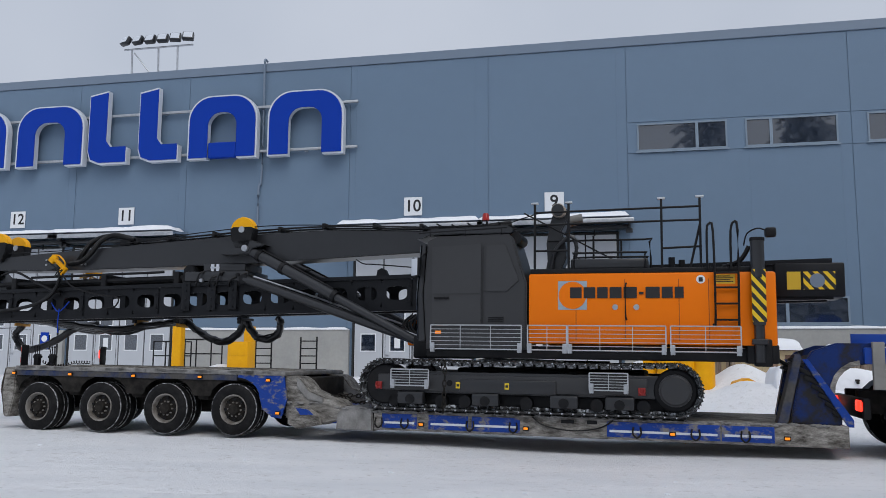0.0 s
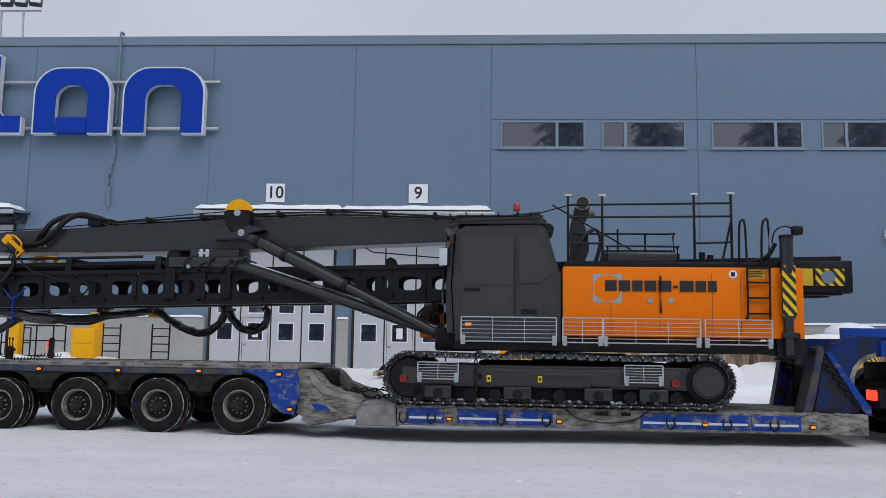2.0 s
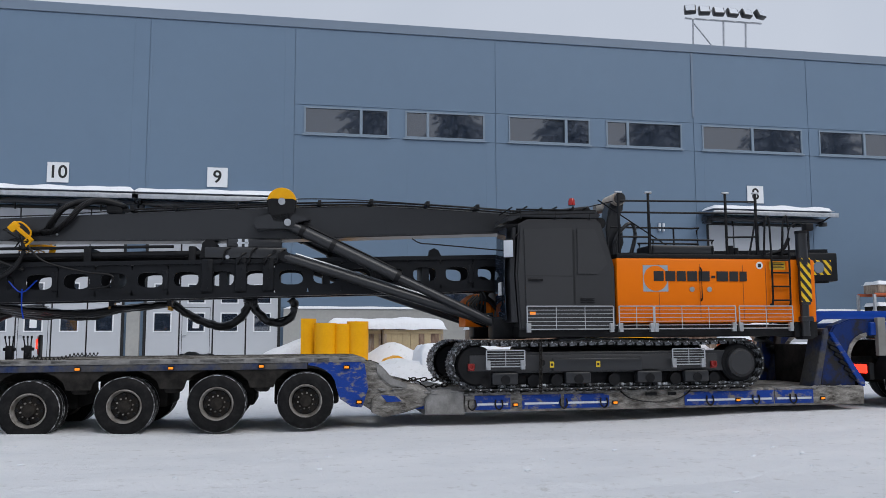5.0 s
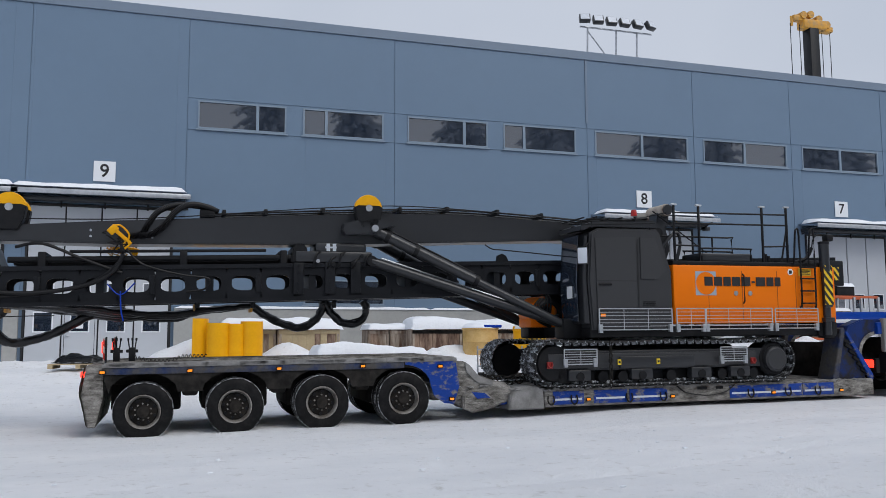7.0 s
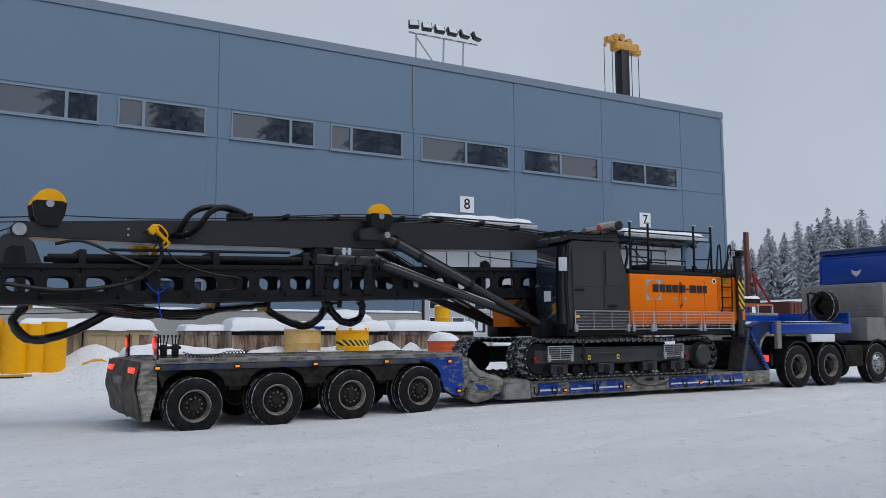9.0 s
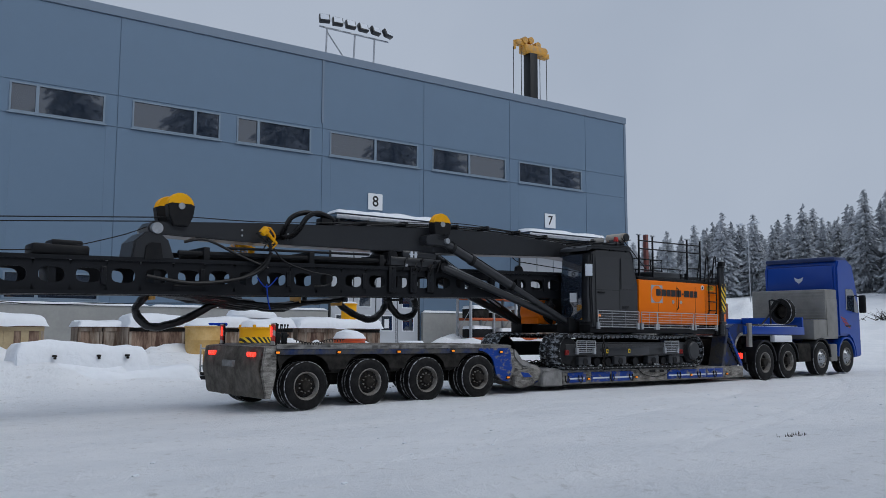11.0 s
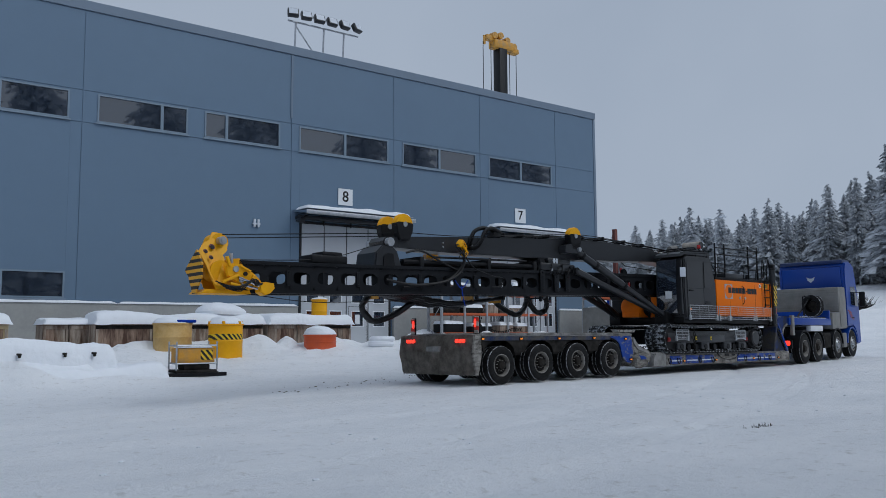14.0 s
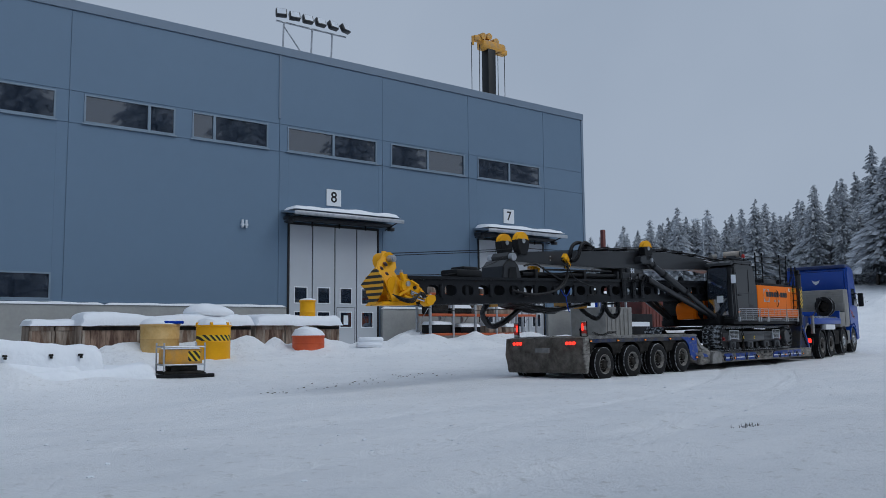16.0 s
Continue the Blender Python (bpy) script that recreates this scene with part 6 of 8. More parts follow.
    # sheave housings
    for x, z, y0, on in ((3.66, 3.6, 0.7, 1), (-2.1, 3.45, 0.86, 0), (-2.12, 3.45, 1.4, 0)):
        bm = B()
        prism(bm, [(x - 0.25, z + 0.1), (x - 0.22, z - 0.1), (x - 0.13, z - 0.28), (x + 0.13, z - 0.28), (x + 0.22, z - 0.1), (x + 0.25, z + 0.1), (x + 0.18, z + 0.13), (x - 0.18, z + 0.13)], y0, y0 + 0.2, 0.015)
        sh = rp("sheave_housing", bm, BLACK, boom)
        bm = lathe(B(), [(0.03, y0 + 0.02), (0.235, y0 + 0.02), (0.245, y0 + 0.05), (0.21, y0 + 0.1), (0.245, y0 + 0.15), (0.235, y0 + 0.18), (0.03, y0 + 0.18)], 32)
        bmesh.ops.translate(bm, verts=bm.verts[:], vec=(x, 0, z + 0.08))
        rp("sheave", bm, YELLOW, sh, "yellow rope sheave")
        bm = B()
        rod(bm, (x, y0 - 0.015, z + 0.08), (x, y0 + 0.01, z + 0.08), 0.06, 16)
        rp("sheave_pin", bm, STEEL, sh)
    bm = B()
    prism(bm, [(3.2, 3.28), (3.22, 3.4), (3.45, 3.46), (3.8, 3.5), (4.15, 3.38), (3.9, 3.32), (3.85, 3.22), (3.25, 3.2)], 0.7, 0.95, 0.015)
    brk = rp("strut_bracket", bm, DARK, boom)
    bm = B()
    rod(bm, (3.76, 0.64, 3.32), (3.76, 0.78, 3.32), 0.06, 18)
    rp("pin", bm, STEEL, brk)
    # struts to the rig's front
    for y, ya in ((0.82, 0.45), (1.72, 2.1)):
        bm = B()
        rod(bm, (3.76, y, 3.31), (5.6, y + (ya - y) * 0.5, 2.42), 0.1, 16)
        rod(bm, (5.5, y + (ya - y) * 0.5, 2.46), (7.4, ya, 1.54), 0.075, 16)
        s = rp("raising_cylinder", bm, DARK, g)
        bm = B()
        a, b = Vector((3.76, y, 3.31)), Vector((7.4, ya, 1.54))
        for f in (0.06, 0.2, 0.5):
            p = a.lerp(b, f)
            q = a.lerp(b, f + 0.02)
            rod(bm, p, q, 0.115, 16)
        tube(bm, [a.lerp(b, 0.05) + Vector((0, 0, 0.13)), a.lerp(b, 0.3) + Vector((0, 0, 0.13)), a.lerp(b, 0.5) + Vector((0, 0, 0.12))], 0.018, 6)
        rp("cylinder_collar", bm, BLACK, s)
        bm = B()
        rod(bm, (3.72, y - 0.02, 2.75), (7.4, ya + 0.1, 1.58), 0.085, 16)
        s = rp("mast_strut", bm, DARK, g)
        bm = B()
        rod(bm, (3.72, y - 0.1, 2.75), (3.72, y + 0.14, 2.75), 0.09, 16)
        rp("strut_eye", bm, BLACK, s)
        bm = B()
        tube(bm, [(3.9, y - 0.02, 2.8), (5.5, y - 0.02, 2.3), (7.2, ya + 0.1, 1.72)], 0.02, 6)
        rp("strut_pipe", bm, STEEL, s)
        bm = B()
        box(bm, 7.2, 7.8, ya - 0.12, ya + 0.3, 1.34, 1.72, 0.04)
        rp("strut_foot", bm, BLACK, g)
    # hoses
    H1 = ((-2.25, 2.0, 2.0), (-2.47, 2.0, 1.72), (-2.35, 1.98, 1.47), (-2.05, 1.98, 1.38), (-1.5, 2.0, 1.55), (-0.9, 2.0, 1.86), (-0.4, 2.0, 1.93))
    H2 = ((1.73, 2.0, 2.02), (2.05, 2.0, 1.8), (2.35, 1.98, 1.66), (2.64, 1.98, 1.6), (2.9, 2.0, 1.72), (3.05, 2.0, 1.95), (3.06, 2.0, 2.1))
    H3 = ((3.1, 2.0, 2.1), (3.2, 2.0, 1.9), (3.4, 1.98, 1.7), (3.65, 1.98, 1.66), (3.85, 2.0, 1.8), (3.88, 2.0, 2.0), (3.8, 2.0, 2.1))
    for x in (-2.2, 0.8, 1.75, 3.2):
        bm = B()
        box(bm, x - 0.04, x + 0.04, 1.55, 2.1, 2.02, 2.07, 0.01)
        box(bm, x - 0.04, x + 0.04, 1.57, 1.63, 1.95, mast_z(x) - 0.25, 0.008)
        rp("hose_bracket", bm, MASTBLACK, mast)
    rnd = random.Random(19)
    for n, pts in enumerate((H1, H2, H3)):
        bm = B()
        tube(bm, pts, 0.075, 12, 10)
        for v in bm.verts:
            k = noise.noise(v.co * 9) * 0.028 + noise.noise(v.co * 26) * 0.012
            v.co += Vector((k, 0.6 * k, noise.noise(v.co * 7 + Vector((3, n, 0))) * 0.02))
        rp("hose_sleeve", bm, SLEEVE, g, "hoses bundled in crinkled black wrap")
        bm = B()
        for k in range(3):
            tube(bm, [(x + rnd.uniform(-0.02, 0.02), y - 0.05 + 0.04 * k, z + rnd.uniform(-0.03, 0.09)) for x, y, z in pts], 0.016, 6)
        rp("hose", bm, RUBBER, g)
    bm = B()
    for k in range(5):
        tube(bm, [(-2.2 + 0.05 * k, 1.72 + 0.09 * k, 2.0), (-1.2, 1.72 + 0.09 * k, 1.96 - 0.02 * k), (-0.5, 1.74 + 0.08 * k, 1.9 - 0.04 * (k % 4)), (0.3, 1.74 + 0.08 * k, 1.84 - 0.035 * (k % 3)), (1.0, 1.72 + 0.08 * k, 1.92), (1.8, 1.72 + 0.09 * k, 2.0)], 0.055, 8, 8)
    for v in bm.verts:
        k = noise.noise(v.co * 8) * 0.03
        v.co += Vector((k, 0.5 * k, noise.noise(v.co * 6 + Vector((5, 1, 0))) * 0.03))
    rp("hose_sleeve", bm, SLEEVE, g, "hoses bundled in crinkled black wrap")
    for dy in (0.0, 0.09):
        bm = B()
        tube(bm, [(-0.15 - 2 * dy, 0.84 + dy, 3.11), (0.06 - 2 * dy, 0.82 + dy, 3.15), (0.25 - 3 * dy, 0.84 + dy, 3.32), (0.42 - 3 * dy, 0.88 + dy, 3.55), (0.66 - 2 * dy, 0.92 + dy, 3.67), (0.92, 0.96 + dy, 3.64), (1.1, 1.0 + dy, 3.57)], 0.05, 12, 24)
        for i, v in enumerate(bm.verts):
            k = 0.94 if (i // 12) % 2 else 1.06
            v.co.z = 3.4 + (v.co.z - 3.4) * (1 + (k - 1) * 0.08)
            v.co.y = 0.9 + dy + (v.co.y - 0.9 - dy) * k
        rp("corrugated_hose", bm, RUBBER, boom)
    bm = B()
    tube(bm, [(-0.42, 0.76, 2.98), (-0.4, 0.75, 2.75), (-0.6, 0.76, 2.45), (-1.1, 0.78, 2.25), (-1.9, 0.8, 2.16), (-2.7, 0.8, 2.25)], 0.035, 8, 6)
    tube(bm, [(-0.38, 0.77, 2.98), (-0.44, 0.77, 2.7), (-0.75, 0.78, 2.4), (-1.3, 0.8, 2.2), (-2.2, 0.82, 2.1)], 0.022, 8, 6)
    tube(bm, [(-2.0, 0.95, 2.9), (-1.6, 0.9, 2.96), (-1.0, 0.85, 2.72), (-0.4, 0.82, 2.5)], 0.025, 8, 6)
    tube(bm, [(-0.38, 0.76, 2.95), (-0.1, 0.76, 2.65), (0.5, 0.78, 2.48), (0.95, 0.8, 2.42), (0.9, 0.82, 2.25), (0.6, 0.84, 2.2)], 0.016, 8, 6)
    rp("hose", bm, RUBBER, mast)
    bm = B()
    box(bm, 0.8, 1.05, 0.95, 1.2, 3.47, 3.6, 0.02)
    rp("hose_clamp", bm, BLACK, boom)
    rnd = random.Random(6)
    for x, y, z, tilt in ((-0.42, 0.76, 3.1, 42), (-0.4, 1.85, 3.0, 10)):
        m = pose(x, y, z, 8, tilt, 12)
        bm = B()
        box(bm, -0.2, 0.2, -0.05, 0.05, -0.03, 0.03, 0.012, m)
        box(bm, 0.1, 0.2, -0.05, 0.05, -0.14, 0.02, 0.012, m)
        box(bm, -0.22, -0.1, -0.06, 0.06, -0.1, 0.06, 0.02, m)
        for k in range(5):
            rod(bm, m @ Vector((-0.14 + 0.07 * k, -0.07, 0.0)), m @ Vector((-0.14 + 0.07 * k, 0.07, 0.0)), 0.02, 8)
        tube(bm, [m @ Vector(p) for p in ((-0.2, 0, 0.03), (-0.12, 0, 0.11), (0.06, 0, 0.1), (0.12, 0, 0.02))], 0.016, 6)
        hook = rp("hose_hook", bm, YELLOW, boom, "yellow coupling bracket with loose lines")
        bm = B()
        for k in range(6):
            a = m @ Vector((rnd.uniform(-0.2, 0.15), 0, -0.02))
            tube(bm, [a, a + Vector((rnd.uniform(-0.15, 0.1), -0.04, rnd.uniform(-0.16, 0.02))), a + Vector((rnd.uniform(-0.25, 0.1), 0, rnd.uniform(-0.2, -0.05))), a + Vector((rnd.uniform(-0.3, 0.05), 0.02, rnd.uniform(-0.1, 0.04)))], 0.012, 6)
        rp("loose_line", bm, OLDYELLOW if y > 1 else RUBBER, hook)
    for x in (-2.24, 0.75, 1.73):
        bm = B()
        box(bm, x - 0.02, x + 0.02, 1.68, 2.12, 1.88, 2.08, 0.01)
        rp("hose_strap", bm, OLDYELLOW, mast)
    bm = B()
    tube(bm, [(-0.42, 0.84, 2.2), (-0.4, 0.8, 1.9), (-0.36, 0.78, 1.72)], 0.012, 6)
    tube(bm, [(-0.62, 0.84, 2.32), (-0.42, 0.83, 2.14), (-0.2, 0.84, 2.34)], 0.012, 6)
    rp("tie_rope", bm, SIGNBLUE, mast, "blue tie rope")
    # ropes
    bm = B()
    rod(bm, (-2.3, 0.96, 3.32), (-6.5, 1.0, 2.97), 0.01, 6)
    rod(bm, (-2.35, 1.5, 3.3), (-6.5, 1.5, 2.95), 0.01, 6)
    tube(bm, [(-2.6, 1.0, 3.15), (-3.2, 1.0, 2.9), (-4.3, 1.0, 2.62), (-6.2, 1.0, 2.5)], 0.01, 6)
    tube(bm, [(-6.0, 0.95, 1.85), (-4.5, 0.95, 1.72), (-2.8, 0.95, 1.78), (-1.4, 0.95, 1.82)], 0.009, 6)
    tube(bm, [(-1.9, 0.95, 3.36), (0.0, 0.95, 3.42), (3.5, 0.8, 3.72), (5.5, 0.9, 3.74), (8.6, 0.6, 3.5)], 0.01, 6)
    tube(bm, [(8.8, 0.4, 3.6), (9.34, 0.2, 3.72)], 0.01, 6)
    rp("wire_rope", bm, BLACK, boom)
    bm = B()
    tube(bm, [(5.9, 0.9, 3.1), (6.05, 0.9, 3.02), (6.3, 0.88, 3.0), (7.4, 0.6, 2.88)], 0.012, 6)
    rp("tether", bm, BLACK, boom)
    bm = B()
    for k in range(4):
        tube(bm, [(7.0 + 0.06 * k, 0.9, 2.1), (6.85 + 0.05 * k, 0.85, 1.95), (6.95 + 0.05 * k, 0.8, 1.78), (7.3, 0.75, 1.7 + 0.03 * k)], 0.02, 6)
    rp("front_hoses", bm, RUBBER, g)
    bm = lathe(B(), [(0.04, 0.98), (0.2, 0.98), (0.27, 1.03), (0.29, 1.1), (0.29, 1.6), (0.26, 1.68), (0.04, 1.7)], 28)
    bmesh.ops.translate(bm, verts=bm.verts[:], vec=(7.12, 0, 1.86))
    box(bm, 6.86, 7.5, 1.05, 1.66, 1.56, 1.74, 0.03)
    wg = rp("winch_guard", bm, ORANGE, g, "rounded orange winch housing between the struts")
    bm = B()
    for k in range(5):
        tube(bm, [(7.5, 0.95, 1.7 + 0.05 * k), (7.25 - 0.04 * k, 0.88 + 0.02 * k, 2.0 + 0.05 * k), (6.98 + 0.05 * k, 0.86, 1.98 + 0.03 * k), (6.9 + 0.07 * k, 0.88, 1.72), (7.2, 0.92, 1.56)], 0.022, 6, 6)
    rp("winch_hoses", bm, RUBBER, wg)
    bm = B()
    rod(bm, (7.12, 0.93, 1.86), (7.12, 0.985, 1.86), 0.1, 16)
    rp("hub_cover", bm, BLACK, wg)
    bm = B()
    rod(bm, (7.3, 1.7, 2.3), (7.3, 2.3, 2.3), 0.2, 18)
    rp("winch", bm, BLACK, g)
    bm = B()
    box(bm, 7.6, 8.6, 1.8, 2.6, 1.6, 2.5, 0.05)
    rp("far_tank", bm, BLACK, g)
    rider = rider_snow("snow_cover", 8.3, 9.8, 0.2, 0.75, 1.27, 0.09, "snow on the crawler deck", 5, g)
    rider.matrix_basis = Matrix.Translation(-ORG)
    return g


def lamp_box_rig(g):
    bm = B()
    box(bm, 7.72, 7.82, -0.12, -0.1, 1.74, 1.79, 0.006)
    rp("side_lamp", bm, AMBER, g)


RIG = rig()


# ---- chains between bed and crawler ----
def chain(pts, owner):
    P = [Vector(p) for p in pts]
    ob = thing("lashing_chain", "rusty dark lashing chain with snow on it", "chain", "lashing chains")
    bm0 = B()
    tube(bm0, [(0.06 * math.cos(a), 0.028 * math.sin(a), 0) for a in (k * math.pi / 4 for k in range(9))], 0.012, 5, 1)
    me = mesh_of("chain_link", bm0, UNDER)
    for a, b in zip(P, P[1:]):
        d = b - a
        n = max(1, int(d.length / 0.085))
        for k in range(n):
            p = a + d * (k + 0.5) / n
            p.z -= 0.25 * d.length * (1 - (2 * (k + 0.5) / n - 1) ** 2) * 0.3
            m = Matrix.Translation(p) @ d.to_track_quat("X", "Z").to_matrix().to_4x4() @ pose(0, 0, 0, 90 * (k % 2), 0, 0)
            o = new("chain_link", me)
            o.parent = ob
            o.matrix_basis = m
    return ob


CHAINS = [chain([(5.55, 0.5, 0.66), (5.9, 0.5, 0.7), (6.6, 0.35, 0.78)], None), chain([(5.8, 0.6, 0.72), (6.1, 0.6, 0.56), (6.6, 0.5, 0.66)], None), chain([(7.9, -0.12, 1.32), (7.88, -0.13, 0.5)], None)]


# ---- the tractor ----
K_AXLES = (0.0, 1.32, 3.42, 5.15)


def tractor():
    t = thing("tractor_truck", "blue four-axle heavy tractor truck with grey rear boxes", "truck")
    W = 2.55
    wheels = []
    for y in (0.0, W - 0.33):
        for i, x in enumerate(K_AXLES):
            w = new("wheel")
            w.parent = t
            w.matrix_basis = pose(x, y, 0.52)
            wheel_parts(w, 0.52, 0.29, 0.32, False, RIM if i < 2 else STEEL, 0.16 if i < 2 else -0.03)
            wheels.append((w, x, y))
    bm = B()
    box(bm, -0.9, 6.0, 0.75, 0.95, 0.6, 0.95, 0.02)
    box(bm, -0.9, 6.0, 1.6, 1.8, 0.6, 0.95, 0.02)
    for x in K_AXLES:
        rod(bm, (x, 0.2, 0.52), (x, W - 0.2, 0.52), 0.09)
    box(bm, -0.4, 1.8, 0.5, 2.05, 0.9, 1.25, 0.04)
    part("chassis", bm, UNDER, t)
    for x in K_AXLES:
        for y0, y1 in ((-0.02, 0.45), (W - 0.45, W + 0.02)):
            pts = [(x + 0.62 * math.cos(a), 0.55 + 0.62 * math.sin(a)) for a in (k * math.pi / 10 for k in range(11))]
            pts += [(x + 0.57 * math.cos(a), 0.55 + 0.57 * math.sin(a)) for a in (k * math.pi / 10 for k in range(10, -1, -1))]
            bm = B()
            prism(bm, pts, y0, y1)
            part("mudguard", bm, BLACK if x < 5 else TRUCKBLUE, t)
    bm = B()
    box(bm, -0.95, -0.85, 0.1, W - 0.1, 0.55, 0.85, 0.02)
    rear = part("rear_bumper", bm, BLACK, t)
    for y in (0.15, W - 0.5):
        bm = B()
        box(bm, -0.99, -0.95, y, y + 0.35, 0.66, 0.82, 0.02)
        part("tail_lamp", bm, LAMPRED, rear, "lit red tail lamp")
    bm = B()
    box(bm, 2.05, 2.85, 0.05, 0.6, 0.45, 1.0, 0.04)
    part("fuel_tank", bm, UNDER, t)
    bm = B()
    box(bm, 4.06, 4.5, 0.0, 0.5, 0.4, 0.95, 0.03)
    part("step_box", bm, ALU, t)
    bm = B()
    box(bm, 3.0, 4.62, 0.0, W, 1.12, 1.75, 0.03)
    low = part("rear_box", bm, ALU, t)
    bm = B()
    box(bm, 3.82, 4.62, 0.0, W, 1.76, 2.72, 0.03)
    part("headboard_box", bm, ALU, t)
    for k in range(9):
        bm = B()
        box(bm, 3.805, 3.82, 0.05, W - 0.05, 1.8 + 0.1 * k, 1.83 + 0.1 * k)
        part("rib", bm, ALU, low, smooth=False)
    bm = B()
    box(bm, 3.86, 4.58, -0.02, -0.001, 1.2, 2.4, 0.01)
    part("locker_door", bm, ALU, low)
    # cab
    bm = B()
    prism(bm, [(4.72, 1.16), (4.72, 3.45), (4.85, 3.72), (5.55, 3.72), (5.85, 3.55), (6.15, 2.55), (6.25, 1.8), (6.25, 0.5), (5.82, 0.48), (5.8, 0.75), (5.62, 1.06), (5.4, 1.2), (4.9, 1.2)], 0.0, W, 0.05)
    cab = part("cab", bm, TRUCKBLUE, t, "blue truck cab with a sleeper")
    bm = B()
    box(bm, 4.67, 4.74, 0.12, W - 0.12, 2.6, 3.55, 0.06)
    part("back_panel", bm, TRUCKBLUE, cab)
    bm = B()
    box(bm, 4.7, 5.6, 0.05, W - 0.05, 3.66, 3.82, 0.06)
    part("roof_spoiler", bm, mat("dark_blue_spoiler", (0.004, 0.02, 0.1), 0.4), cab)
    bm = B()
    rows = [[bm.verts.new((4.655 + dx, 1.28 + a, 3.08 + b)) for a, b in ((-0.16, 0.1), (-0.06, 0.05), (0.06, 0.05), (0.16, 0.1), (0.12, -0.02), (0.0, -0.12), (-0.12, -0.02))] for dx in (0.0, 0.015)]
    bm.faces.new(rows[0])
    bm.faces.new(rows[1][::-1])
    for k in range(7):
        bm.faces.new((rows[0][k - 1], rows[0][k], rows[1][k], rows[1][k - 1]))
    bmesh.ops.recalc_face_normals(bm, faces=bm.faces[:])
    part("emblem", bm, SIGNWHITE, cab, "small white emblem on the back of the cab")
    bm = B()
    prism(bm, [(5.25, 2.05), (5.25, 2.75), (5.75, 2.75), (6.1, 2.2), (6.1, 1.95)], -0.012, 0.0)
    part("side_window", bm, GLASS, cab, smooth=False)
    bm = B()
    for k in range(3):
        prism(bm, [(4.82 + 0.12 * k, 1.85 - 0.12 * k), (5.2 + 0.12 * k, 1.75 - 0.12 * k), (5.3 + 0.12 * k, 1.67 - 0.12 * k), (4.92 + 0.12 * k, 1.77 - 0.12 * k)], -0.008, 0.0)
    part("side_decal", bm, RED, cab, smooth=False)
    bm = B()
    box(bm, 5.95, 6.07, -0.32, -0.1, 1.95, 2.55, 0.04)
    rod(bm, (5.99, -0.12, 2.5), (5.93, 0.03, 2.55), 0.02)
    part("wing_mirror", bm, BLACK, cab)
    bm = B()
    box(bm, 5.2, 5.55, -0.01, 0.0, 1.5, 1.55)
    part("door_handle", bm, BLACK, cab)
    bm = B()
    box(bm, 6.25, 6.29, 0.1, W - 0.1, 0.55, 0.95, 0.02)
    part("bumper", bm, TRUCKBLUE, cab)
    return t, wheels


TRUCK, TRUCK_WHEELS = tractor()


# ---- along the hall's front ----
def stand(x, y):
    return full_ground(x, y)


def crate(x0, x1, y, d, top, material, seed=0, dark=False):
    """A plank box set in the snow; y is its front."""
    z = stand((x0 + x1) / 2, y) - 0.25
    w, h = x1 - x0, top - z
    rnd = random.Random(seed)
    c = thing("wooden_crate", "weathered stained wooden crate half sunk in snow", "crate", "snowy crates by the hall", at=pose((x0 + x1) / 2, y + d / 2, z, 0, 0, rnd.uniform(-1, 1)))
    a = -w / 2
    while a < w / 2 - 0.02:
        b = min(a + rnd.uniform(0.14, 0.34), w / 2)
        bm = B()
        box(bm, a + 0.003, b - 0.003, -d / 2 - 0.004 - 0.012 * rnd.random(), -d / 2 + 0.02, 0, h - rnd.uniform(0.0, 0.012), 0.004)
        part("board", bm, rnd.choice((material, material, WOOD, RUSTWOOD)), c, smooth=False)
        a = b
    for s in (-1, 1):
        bm = B()
        box(bm, s * w / 2 - 0.025, s * w / 2, -d / 2 + 0.022, d / 2 - 0.022, 0, h)
        part("end_board", bm, WOOD, c, smooth=False)
    bm = B()
    box(bm, -w / 2, w / 2, d / 2 - 0.02, d / 2, 0, h)
    part("back_board", bm, WOOD, c, smooth=False)
    bm = B()
    box(bm, -w / 2 - 0.01, w / 2 + 0.01, -d / 2 - 0.03, d / 2 + 0.01, h, h + 0.03, 0.005)
    part("lid", bm, RUSTWOOD, c, smooth=False)
    bm = B()
    box(bm, -w / 2 + 0.01, w / 2 - 0.01, -d / 2 - 0.04, -d / 2 - 0.018, h - 0.11, h - 0.002, 0.004)
    part("top_rail", bm, UNDER if dark else material, c, smooth=False)
    for k in (-0.47, 0.47):
        bm = B()
        box(bm, k * w - 0.035, k * w + 0.035, -d / 2 - 0.036, -d / 2 - 0.017, 0, h - 0.115)
        part("batten", bm, WOOD, c, smooth=False)


